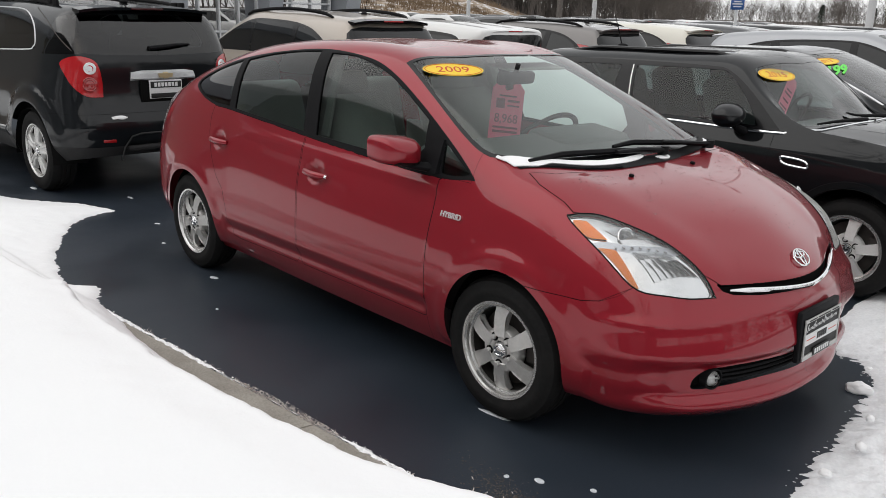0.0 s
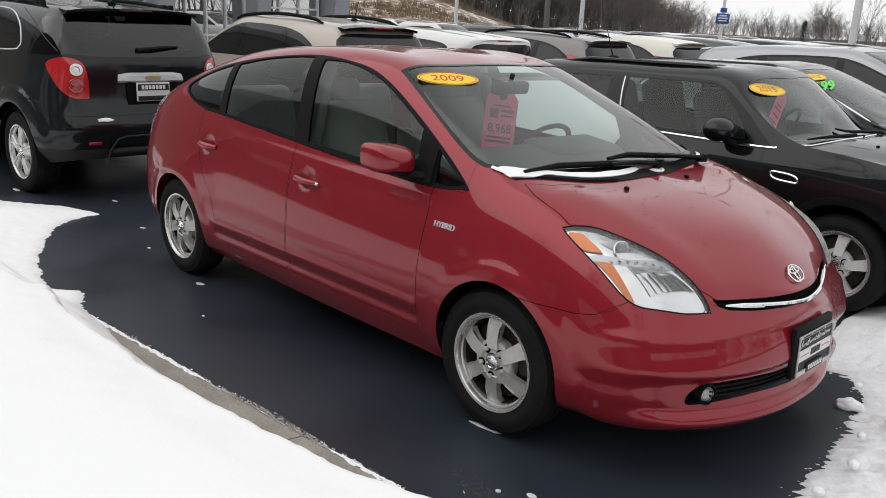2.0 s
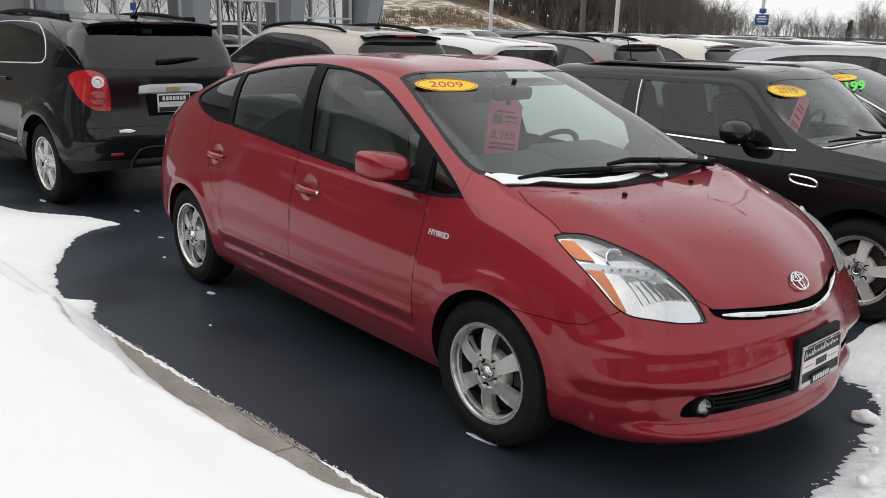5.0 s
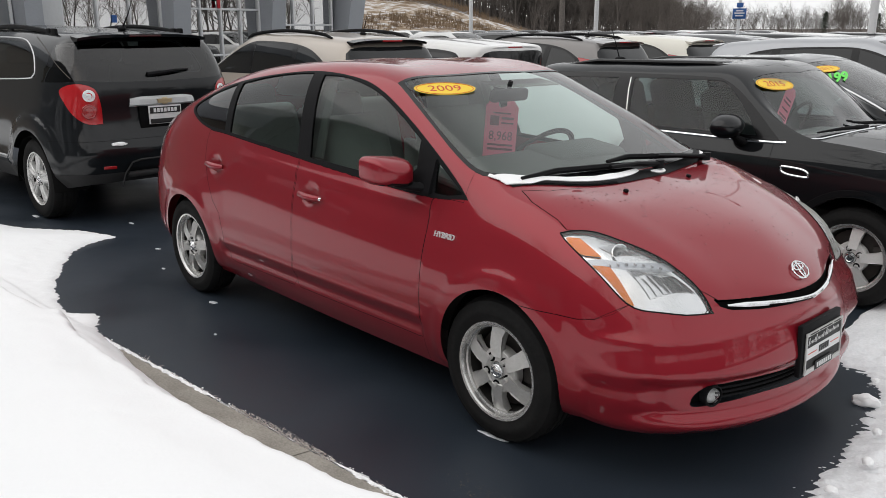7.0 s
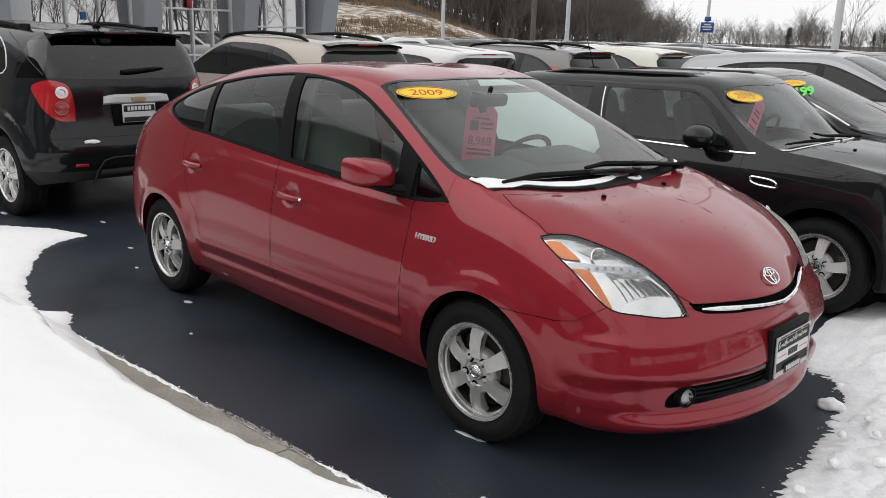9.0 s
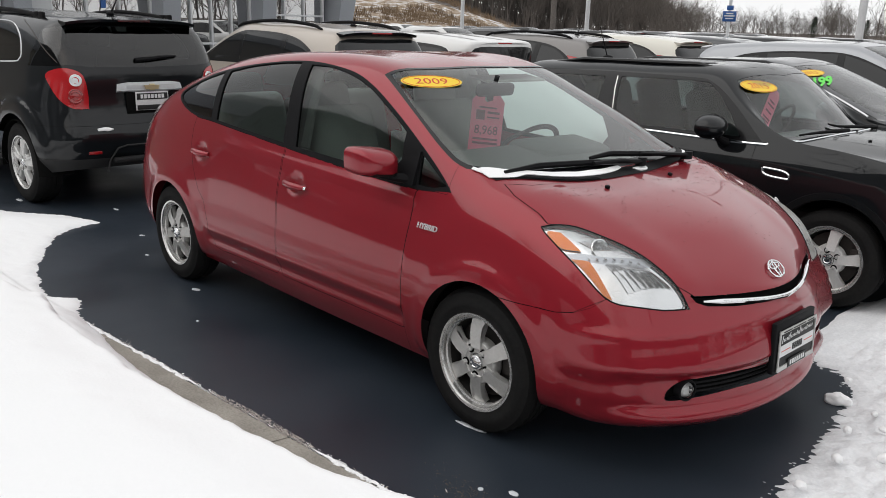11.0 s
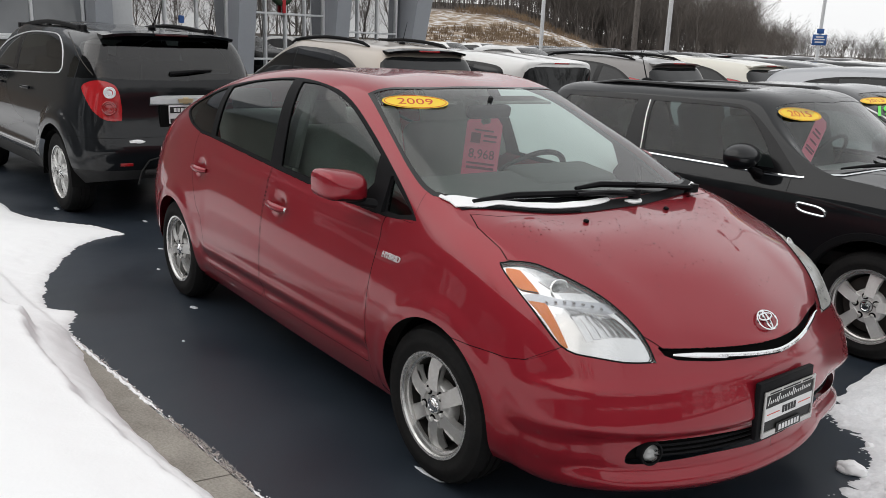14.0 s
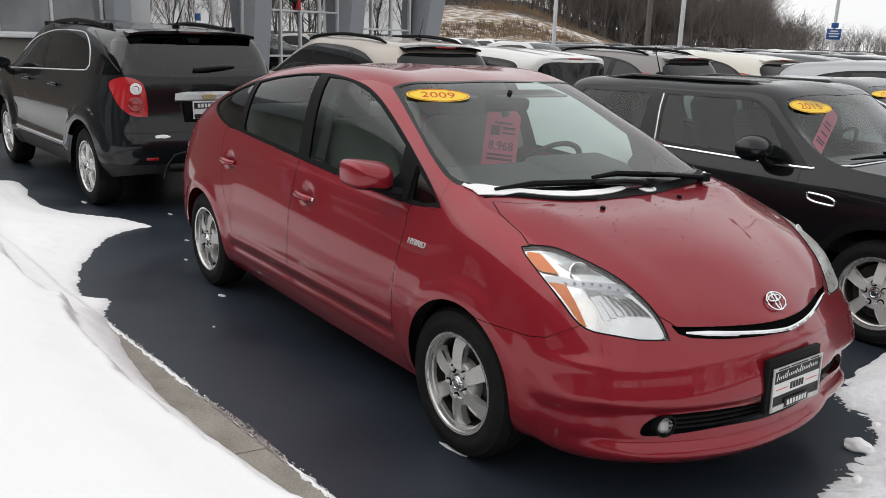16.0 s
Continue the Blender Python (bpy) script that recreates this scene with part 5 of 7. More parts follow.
def side_mirror(ob, x, y, z, mat, size=1.0, round_=False):
    for s in (-1, 1):
        m = new("door_mirror")
        m.parent = ob
        bm = bmesh.new()
        bmesh.ops.create_uvsphere(bm, u_segments=20, v_segments=14, radius=1.0, matrix=Matrix.Translation((x, s * (y + .10 * size), z)) @ pose(0, 0, 0, 0, 0, s * -10) @ Matrix.Diagonal(((.112 if round_ else .075) * size, (.145 if round_ else .115) * size, (.080 if round_ else .07) * size, 1)))
        for v in bm.verts:
            if v.co.x < x - .045 * size:
                v.co.x = x - .045 * size
        part("housing", bm, mat, m)
        bm = bmesh.new()
        add_tube(bm, [(x + .01, s * (y + .05 * size), z - .045 * size), (x + .03, s * (y + .01), z - .085 * size), (x + .05, s * (y - .02), z - .105 * size), (x + .055, s * (y - .05), z - .11 * size)], [.030 * size, .034 * size, .045 * size, .05 * size], 12, flat=.7)
        part("foot", bm, TRIM, m)


SUV = dict(wb=2.98, crown=.055,
           rings=[(-3.66, .86, .84, .36, .30, .27), (-3.74, .92, .902, .50, .44, .40), (-3.76, .93, .915, .64, .60, .55), (-3.71, .92, .905, .80, .77, .70), (-3.685, .90, .882, 1.00, .97, .86), (-3.665, .80, .84, 1.235, 1.15, .98)],
           g=[(0, -3.40, 0, 1.57), (1, -3.40, .42, 1.567), (2, -3.37, .60, 1.56), (3, -3.25, .64, 1.575), (4, -2.86, .65, 1.60), (5, -2.23, .65, 1.625), (6, -1.57, .645, 1.63), (7, -.95, .64, 1.595),
              (7.5, -.62, .675, 1.45), (8, -.28, .715, 1.27), (8.5, .0, .75, 1.12), (9, .12, .755, 1.06), (10, .42, .715, 1.02), (11, .68, .60, .97), (12, .80, .35, .92), (13, .85, 0, .91)],
           rear_glass=PRIVACY, brake=DARK_LENS, flare=.030, arch=(.415, .40), arch_z=.385, wheel=(.362, .235, .225, 5, "twin"), track=.782,
           dlo=[(.02, 1.12, 1), (-.54, 1.145), (-1.73, 1.193), (-2.88, 1.240), (-2.99, 1.30), (-2.88, 1.455), (-2.62, 1.560), (-2.235, 1.585), (-1.59, 1.573), (-.96, 1.475), (-.5, 1.33)],
           glass=[[(-.30, 1.160, 1), (-1.42, 1.200, 1), (-1.46, 1.545, 1), (-1.0, 1.465), (-.6, 1.34)], [(-1.56, 1.205, 1), (-2.86, 1.262), (-2.95, 1.31), (-2.85, 1.44), (-2.60, 1.535), (-2.2, 1.560), (-1.58, 1.550, 1)]],
           rear=[(0, 1.215, 1), (.50, 1.225), (.65, 1.240, 1), (.93, 1.20, 1), (.93, 1.30), (.72, 1.50), (.645, 1.545, 1), (0, 1.555, 1)], wrap=True,
           tail=[(.545, .872, 1), (.672, .880), (.752, .955), (.783, 1.062), (.782, 1.160), (.725, 1.210), (.643, 1.207), (.565, 1.155), (.538, 1.0)], tail_x=-3.40,
           ws=[(.06, 0, 1), (.0, .40), (-.10, .66, 1), (-.5, .60), (-.96, .56, 1), (-.90, 0, 1)], ws_z=1.02, bumper_z=.735, sill_z=.45, clad=True, bridge=True, rails=(-.95, -3.0, .60, 1.60), spoiler=(-3.49, 1.618, .60, .16), dash_x=-.35)

black_suv = car("black_suv", "black mid-size SUV with chrome window trim, parked tail-on on asphalt", SUV, BLACK_PAINT)


SUV_SKIN = SURFACE[0][0]


def on_suv(x, z):
    """A place on the flank."""
    at = SUV_SKIN.ray_cast(Vector((x, 3, z)), Vector((0, -1, 0)))[0]
    return (x, at.y if at else .7, z)


def suv_extras(ob):
    # tail light roundels, chrome strip, plate, wiper, antenna, reflectors, trim
    for s in (-1, 1):
        n = Vector((-.93, s * .34, .11)).normalized()
        for (x, y, z), r, mt in (((-3.632, s * .626, 1.113), .050, BADGE), ((-3.652, s * .645, .985), .060, DEEP_RED)):
            m = Matrix.Translation((x, y, z)) @ n.to_track_quat("Z", "Y").to_matrix().to_4x4()
            bm = bmesh.new()
            add_lathe(bm, [(r, -.03), (r, .006), (r * .9, .010), (r * .82, .006), (r * .60, .008), (r * .54, .004), (0, .008)], 28, m)
            part("lamp_roundel", bm, mt, ob, "round clear lamp" if mt is BADGE else "")
        bm = bmesh.new()
        at = SUV_SKIN.ray_cast(Vector((-6, .545, .505)), Vector((1, 0, 0)))[0]
        add_box(bm, (.020, .105, .026), Matrix.Translation((at.x - .002, s * .545, .505)) @ pose(0, 0, 0, 0, 0, s * -16), .004)
        part("bumper_reflector", bm, DEEP_RED, ob)
        bm = bmesh.new()
        pts = [on_suv(x, z) for x, z in curve2([(-.25, 1.135), (-.54, 1.145), (-1.73, 1.193), (-2.80, 1.236), (-2.96, 1.265), (-2.985, 1.32), (-2.88, 1.455), (-2.62, 1.560), (-2.235, 1.586), (-1.59, 1.574), (-.96, 1.478), (-.5, 1.335)], 5, False)]
        add_tube(bm, [(x, s * y, z) for x, y, z in pts], .0065, 6)
        part("window_chrome", bm, BADGE, ob, "chrome window surround")
        bm = bmesh.new()
        add_tube(bm, [(x, s * y, z) for x, y, z in [on_suv(x, z) for x, z in curve2([(-2.78, 1.592), (-3.06, 1.509), (-3.28, 1.403), (-3.44, 1.311), (-3.52, 1.255)], 4, False)]], .0045, 6)
        part("pillar_strip", bm, STEEL, ob)
        for hx in (-1.05, -2.05):
            bm = bmesh.new()
            add_tube(bm, [(hx - .10, s * .880, 1.06), (hx - .05, s * .91, 1.065), (hx + .06, s * .91, 1.065), (hx + .10, s * .880, 1.06)], .014, 8)
            part("door_handle", bm, BLACK_PAINT, ob)
        bm = bmesh.new()
        add_tube(bm, [(-.48, s * .915, .505), (-2.38, s * .915, .515)], .012, 8)
        part("door_strip", bm, BADGE, ob, "bright door strip")
    bm = bmesh.new()
    n = 14
    rows = []
    for k in range(-n, n + 1):
        y = .31 * k / n
        rows.append([bm.verts.new((-3.715 + dx + .03 * (abs(k) / n) ** 3, y + dy * k / n, z)) for z, dx, dy in ((1.006, 0, 0), (1.020, -.014, 0), (1.065, -.006, -.01), (1.088, .02, -.02))])
    for a, b in zip(rows, rows[1:]):
        for j in range(3):
            bm.faces.new((a[j], a[j + 1], b[j + 1], b[j]))
    bmesh.ops.solidify(bm, geom=bm.faces[:], thickness=.02)
    part("tailgate_strip", bm, BADGE, ob, "chrome strip over the number plate")
    bm = bmesh.new()
    for s in (-1, 1):
        add_prism(bm, [(s * .0, -.018), (s * .06, -.018), (s * .07, .018), (s * .0, .018)][::s], .012, Matrix.Translation((-3.730, 0, 1.045)) @ pose(0, 0, 0, 90, 0, -90))
    add_box(bm, (.012, .05, .058), Matrix.Translation((-3.735, 0, 1.045)), .004)
    part("tailgate_emblem", bm, GOLD, ob, "gold emblem")
    bm = bmesh.new()
    add_box(bm, (.02, .46, .20), Matrix.Translation((-3.70, 0, .915)), .008)
    part("plate_recess", bm, GAP, ob)
    pl = new("plate")
    pl.parent = ob
    tagged(pl, "white dealer plate in a black frame")
    bm = bmesh.new()
    add_box(bm, (.012, .31, .16), Matrix.Translation((-3.722, 0, .925)), .004)
    part("plate_frame", bm, PLATE_WHITE, pl)
    bm = bmesh.new()
    add_box(bm, (.004, .29, .055), Matrix.Translation((-3.730, 0, .965)), .001)
    part("black_band", bm, BLACK_INK, pl)
    bm = bmesh.new()
    add_box(bm, (.004, .29, .04), Matrix.Translation((-3.730, 0, .870)), .001)
    part("black_band", bm, BLACK_INK, pl)
    for k in range(7):
        bm = bmesh.new()
        add_box(bm, (.002, .024, .034), Matrix.Translation((-3.733, .10 - .033 * k, .965)))
        part("letter_bar", bm, PLATE_WHITE, pl)
    bm = bmesh.new()
    add_tube(bm, [(-3.655, .10, 1.275), (-3.665, -.02, 1.285), (-3.66, -.16, 1.30), (-3.64, -.30, 1.305)], [.028, .026, .020, .010], 8, flat=.7)
    part("rear_wiper", bm, TRIM, ob)
    bm = bmesh.new()
    add_tube(bm, [(-3.05, .0, 1.665), (-3.20, .0, 1.80), (-3.28, .0, 1.90)], [.009, .005, .003], 6)
    bmesh.ops.create_uvsphere(bm, u_segments=12, v_segments=8, radius=.04, matrix=Matrix.Translation((-3.04, 0, 1.66)) @ Matrix.Diagonal((1.5, .8, .7, 1)))
    part("antenna", bm, TRIM, ob, "short black roof antenna")
    bm = bmesh.new()
    add_box(bm, (.05, .80, .05), Matrix.Translation((-3.735, 0, .43)), .02)
    add_tube(bm, [(-3.735, .46, .33), (-3.745, .43, .44), (-3.755, .36, .535), (-3.765, .28, .555), (-3.765, -.28, .555), (-3.755, -.36, .535), (-3.745, -.43, .44), (-3.735, -.46, .33)], .008, 8)
    part("bumper_insert", bm, CLAD, ob, "grey plastic bumper insert")
    side_mirror(ob, -.42, .90, 1.20, BLACK_PAINT, 1.05)


suv_extras(black_suv)
black_suv.matrix_basis = pose(-8.683, -.148, 0, 0, 0, 183.5)

MINI = dict(rear_glass=SIDE_GLASS, wb=2.495, crown=.05, lean=.10,
            rings=[(-2.93, .70, .79, .26, .215, .21), (-3.0, .76, .845, .38, .34, .33), (-3.01, .775, .857, .52, .49, .47), (-2.98, .765, .862, .68, .665, .63), (-2.95, .72, .850, .85, .83, .785), (-2.92, .66, .812, .98, .945, .885)],
            g=[(0, -2.80, 0, 1.325), (1, -2.80, .38, 1.325), (2, -2.77, .54, 1.325), (3, -2.66, .575, 1.34), (4, -2.45, .59, 1.35), (5, -1.95, .595, 1.365), (6, -1.4, .595, 1.37), (7, -.95, .59, 1.352),
               (7.5, -.80, .63, 1.255), (8, -.62, .69, 1.11), (8.5, -.49, .738, 1.0), (9, -.32, .752, .968), (9.5, -.02, .73, .945), (10, .28, .675, .918), (11, .54, .53, .868), (12, .67, .30, .828), (13, .71, 0, .812)],
            arch=(.355, .33), arch_z=.325, wheel=(.308, .208, .205, 5, "broad"), track=.745, turn=10,
            dlo=[(-.52, .965, 1), (-1.3, .968), (-2.45, .975), (-2.86, .99), (-2.80, 1.24), (-2.68, 1.315), (-1.9, 1.335), (-1.2, 1.335), (-1.0, 1.31), (-.78, 1.18)],
            glass=[[(-.68, .985, 1), (-1.675, .985, 1), (-1.738, 1.305, 1), (-1.12, 1.312), (-.985, 1.285), (-.82, 1.15)], [(-1.86, .985, 1), (-2.60, 1.0, 1), (-2.63, 1.15), (-2.57, 1.285, 1), (-1.88, 1.30, 1)]],
            side_glass=SIDE_GLASS,
            rear=[(0, .98, 1), (.55, .98), (.52, 1.26), (0, 1.28, 1)], tail=[(.52, .70), (.70, .70), (.72, .92), (.55, .92)],
            ws=[(-.30, 0, 1), (-.36, .40), (-.50, .672, 1), (-.70, .63), (-.87, .56, 1), (-.80, 0, 1)], ws_z=.93, bumper_z=.60, sill_z=.30, clad=True, dash_x=-.62,
            hood=[(-.28, 0, 1), (-.33, .40), (-.44, .70, 1), (.0, .70), (.35, .62), (.52, .48), (.62, .30), (.66, 0, 1)], lamp=[(.42, .60), (.60, .60), (.63, .72), (.55, .80), (.44, .78)],
            doors=[[(-.555, .965), (-.58, .50), (-.66, .32), (-1.75, .32), (-1.82, .55), (-1.80, .98)]])
mini = car("black_small_hatchback", "glossy black three-door small hatchback with a chrome belt line", MINI, BLACK_PAINT)


def mini_extras(ob):
    tree = SURFACE[0][0]

    def flank(x, z, out=.002):
        at = tree.ray_cast(Vector((x, 3, z)), Vector((0, -1, 0)))[0]
        return (x, (at.y if at else .75) + out, z)

    def deck(x, y, out=.004):
        at = tree.ray_cast(Vector((x, abs(y), 3)), Vector((0, 0, -1)))[0]
        return (x, y, (at.z if at else .97) + out)

    for s in (-1, 1):
        bm = bmesh.new()
        pts = [flank(x, z) for x, z in ((-2.86, .975), (-2.3, .962), (-1.5, .955), (-.9, .952), (-.60, .953), (-.50, .957))]
        pts += [deck(x, y) for x, y in ((-.41, .735), (-.345, .62), (-.295, .45), (-.265, .25), (-.255, .02))]
        add_tube(bm, [(x, s * y, z) for x, y, z in pts], [.010] * 6 + [.008] * 5, 6)
        part("belt_strip", bm, CHROME, ob, "chrome belt strip")
        bm = bmesh.new()
        pts = [flank(x, z, .003) for x, z in ((-1.70, .972), (-1.715, 1.06), (-1.732, 1.14), (-1.75, 1.22), (-1.768, 1.305))]
        add_tube(bm, [(x, s * y, z) for x, y, z in pts], .007, 6)
        part("pillar_strip", bm, ALLOY_BRIGHT, ob)
        for wx in (0, -2.495):
            bm = bmesh.new()
            add_lathe(bm, [(.352, -.02), (.358, .008), (.40, .012), (.412, -.012)], 40, Matrix.Translation((wx, s * .853, .325)) @ pose(0, 0, 0, -90 * s, 0, 0), start=radians(-12) if s < 0 else radians(168), sweep=radians(204))
            part("arch_trim", bm, TRIM, ob, "black plastic wheel arch trim")
        bm = bmesh.new()
        ring = [(-.385 + .088 * math.copysign(abs(math.cos(a)) ** .6, math.cos(a)) + .012 * math.sin(a), s * (flank(-.385, .795)[1] + .002), .792 - .025 * math.copysign(abs(math.sin(a)) ** .6, math.sin(a)) - .008 * math.cos(a)) for a in [2 * math.pi * k / 24 for k in range(25)]]
        add_tube(bm, ring, .0085, 6)
        part("side_scuttle", bm, CHROME, ob, "chrome side scuttle ring")
        bm = bmesh.new()
        add_box(bm, (.10, .012, .022), Matrix.Translation((-1.62, s * .86, .79)), .005)
        part("door_handle", bm, CHROME, ob)
        bm = bmesh.new()
        add_tube(bm, [(-1.0, s * .48, 1.385), (-1.2, s * .50, 1.418), (-2.2, s * .50, 1.41), (-2.5, s * .49, 1.375)], [.008, .017, .017, .008], 8)
        part("roof_rail", bm, TRIM_GLOSS, ob)
        bm = bmesh.new()
        add_tube(bm, [(.36, s * .835, .42), (.42, s * .82, .36)], .012, 6)
        part("side_marker", bm, AMBER, ob, "amber side marker")
    for y0, y1 in ((-.10, -.55), (.40, -.12)):
        bm = bmesh.new()
        mini_skin = SURFACE[0][0]
        pts = []
        for k in range(7):
            x, y = -.27 - .13 * (k / 6) ** 1.3, y0 + (y1 - y0) * k / 6
            at = mini_skin.ray_cast(Vector((x, max(abs(y), .002), 3)), Vector((0, 0, -1)))[0]
            pts.append((x, y, (at.z if at else .95) + .018))
        add_tube(bm, pts, [.016, .015, .013, .012, .010, .008, .006], 8)
        part("wiper", bm, TRIM, ob)
    bm = bmesh.new()
    add_box(bm, (.02, .02, .012), Matrix.Translation(deck(-.05, -.30, .004)), .004)
    part("washer_nozzle", bm, TRIM, ob)
    bm = bmesh.new()
    add_box(bm, (.70, .60, .012), Matrix.Translation((-1.55, 0, 1.416)), .005)
    part("sunroof", bm, TRIM_GLOSS, ob)
    side_mirror(ob, -.83, .83, 1.045, BLACK_PAINT, 1.0, True)


mini_extras(mini)
mini.matrix_basis = pose(.287, 2.815, 0)
year_sticker((-.488, 2.385, 1.292), (.55, -.14, .83), (.30, 1, -.03), "2015", .168, .066)


def window_tag(x, y, z, turn, lean):
    """A pink price card hanging inside a windshield, seen nearly edge on."""
    ob = empty("price_tag", "pink card price tag hanging inside the windshield", "price tag", "price tags")
    m = Matrix.Translation((x, y, z)) @ pose(0, 0, 0, 0, 0, turn) @ pose(0, 0, 0, 84, 0, 0) @ pose(0, 0, 0, 0, 0, lean)
    bm = bmesh.new()
    add_prism(bm, [(-.065, -.15), (.065, -.15), (.065, .115), (.04, .15), (-.04, .15), (-.065, .115)], .0015, m)
    part("card", bm, PINK, ob)
    for y2, w in ((.05, .07), (.02, .09), (-.03, .08), (-.08, .10), (-.10, .09)):
        bm = bmesh.new()
        add_box(bm, (w, .012, .001), m @ Matrix.Translation((0, y2, .002)))
        part("print_bar", bm, PINK_INK, ob)


window_tag(-.56, 2.74, 1.12, 84, -34)

SEDAN = dict(wb=2.70, crown=.05,
             rings=[(-3.60, .86, .81, .30, .22, .21), (-3.68, .92, .87, .42, .36, .34), (-3.70, .935, .885, .56, .52, .48), (-3.68, .93, .885, .72, .68, .62), (-3.66, .89, .865, .88, .84, .74), (-3.63, .86, .81, 1.02, .98, .80)],
             g=[(0, -3.55, 0, 1.10), (1, -3.53, .45, 1.10), (2, -3.45, .60, 1.12), (3, -3.2, .61, 1.20), (4, -2.75, .60, 1.33), (5, -2.2, .595, 1.395), (6, -1.6, .59, 1.41), (7, -1.1, .60, 1.37),
                (7.5, -.75, .66, 1.23), (8, -.4, .72, 1.08), (8.5, -.1, .755, .985), (9, .05, .75, .955), (10, .40, .69, .90), (11, .68, .55, .83), (12, .83, .32, .77), (13, .88, 0, .75)],
             arch=(.36, .34), arch_z=.335, wheel=(.32, .215, .21, 5, "twin"), track=.76,
             dlo=[(-.15, .99, 1), (-1.0, 1.0), (-2.3, 1.03), (-2.75, 1.10), (-2.55, 1.27), (-2.2, 1.345), (-1.6, 1.37), (-1.2, 1.345), (-.8, 1.22)], side_glass=CAR_GLASS,
             rear=[(0, 1.06, 1), (.55, 1.07), (.50, 1.18), (0, 1.20, 1)], tail=[(.50, .80), (.90, .80), (.90, .96), (.52, .96)],
             ws=[(.04, 0, 1), (-.02, .40), (-.16, .68, 1), (-.6, .62), (-1.1, .53, 1), (-1.02, 0, 1)], ws_z=.94, bumper_z=.66, sill_z=.27, dash_x=-.42,
             hood=[(.06, 0, 1), (.0, .40), (-.12, .69, 1), (.3, .68), (.6, .55), (.75, .35), (.80, 0, 1)], lamp=[(.45, .66), (.66, .64), (.70, .74), (.60, .79), (.46, .77)])
CROSS = dict(SEDAN, crown=.055,
             rings=[(-3.55, .86, .81, .34, .26, .25), (-3.62, .92, .87, .46, .40, .38), (-3.64, .935, .885, .62, .56, .52), (-3.60, .93, .885, .80, .74, .68), (-3.57, .90, .865, .98, .92, .84), (-3.52, .86, .81, 1.14, 1.07, .92)],
             g=[(0, -3.22, 0, 1.50), (1, -3.22, .42, 1.50), (2, -3.18, .57, 1.495), (3, -3.05, .60, 1.51), (4, -2.70, .615, 1.54), (5, -2.2, .615, 1.565), (6, -1.6, .61, 1.57), (7, -1.05, .61, 1.53),
                (7.5, -.72, .66, 1.39), (8, -.38, .71, 1.22), (8.5, -.1, .745, 1.09), (9, .05, .745, 1.04), (10, .40, .69, .99), (11, .66, .56, .93), (12, .80, .33, .88), (13, .85, 0, .86)],
             dlo=[(-.15, 1.08, 1), (-1.0, 1.09), (-2.3, 1.11), (-3.0, 1.18), (-2.75, 1.38), (-2.3, 1.48), (-1.6, 1.51), (-1.2, 1.49), (-.8, 1.36)], side_glass=CAR_GLASS,
             glass=[[(-.30, 1.11, 1), (-1.22, 1.12, 1), (-1.25, 1.485, 1), (-.85, 1.36)], [(-1.32, 1.12, 1), (-2.2, 1.135, 1), (-2.25, 1.465, 1), (-1.7, 1.49), (-1.34, 1.49, 1)], [(-2.32, 1.14, 1), (-2.92, 1.185), (-2.70, 1.37), (-2.36, 1.44, 1)]],
             rear=[(0, 1.15, 1), (.50, 1.15), (.66, 1.19), (.58, 1.43), (0, 1.45, 1)], tail=[(.60, .90), (.90, .90), (.88, 1.30), (.74, 1.30), (.66, 1.05)],
             ws_z=1.0, bumper_z=.74, sill_z=.42, clad=True, spoiler=(-3.33, 1.535, .56, .16), rails=None)
del CROSS["hood"], CROSS["lamp"]


def fall(x, y):
    """The lot falls gently away from the first parking row."""
    return float(-.028 * np.clip(y - 3.0, 0, 3.0) * smoothstep(2.4, 4.5, y))


def park(ob, x, y, turn=0.0, group="parked cars"):
    ob["group"] = group
    ob.matrix_basis = pose(x, y, fall(x, y), 0, 0, turn)
    return ob


dark_sedan = car("dark_sedan", "dark grey sedan with a marked windshield, parked in the front row", SEDAN, DARK_PAINT)
sedan_skin = SURFACE[0][0]
for s in (-1, 1):
    pts = []
    for x, z in curve2([(-2.70, 1.14), (-2.5, 1.29), (-2.2, 1.362), (-1.6, 1.388), (-1.2, 1.363), (-.8, 1.24), (-.25, 1.01)], 5, False):
        at = sedan_skin.ray_cast(Vector((x, 3, z)), Vector((0, -1, 0)))[0]
        pts.append((x, s * (at.y if at else .6), z))
    bm = bmesh.new()
    add_tube(bm, pts, .010, 6)
    part("window_chrome", bm, BADGE, dark_sedan, "chrome window surround")
park(dark_sedan, -.35, 5.55)
year_sticker((-1.283, 5.05, 1.279), (.34, -.18, .92), (.30, 1, -.03), "2013", .17, .066)
mark = Matrix(((.261, -.455, .361, -1.118), (.962, .826, -.170, 4.992), (.076, .333, .917, 1.206), (0, 0, 0, 1)))
lettering_ob = lettering("window_marking", "199", .29, GREEN, mark @ Matrix.Translation((-.03, .01, 0)) @ Matrix.Diagonal((.68, 1, 1, 1)), None, .001)
tagged(lettering_ob, "green painted number on the windshield glass", "window marking")
park(car("silver_crossover", "silver crossover parked in the front row", CROSS, SILVER_PAINT), -.75, 8.35)
beige = car("beige_crossover", "beige crossover with black roof rails, parked tail-on", dict(CROSS, rails=(-.95, -2.9, .57, 1.555), spoiler_mat=TRIM_GLOSS), BEIGE_PAINT)
park(beige, -9.0, 3.28, 180)
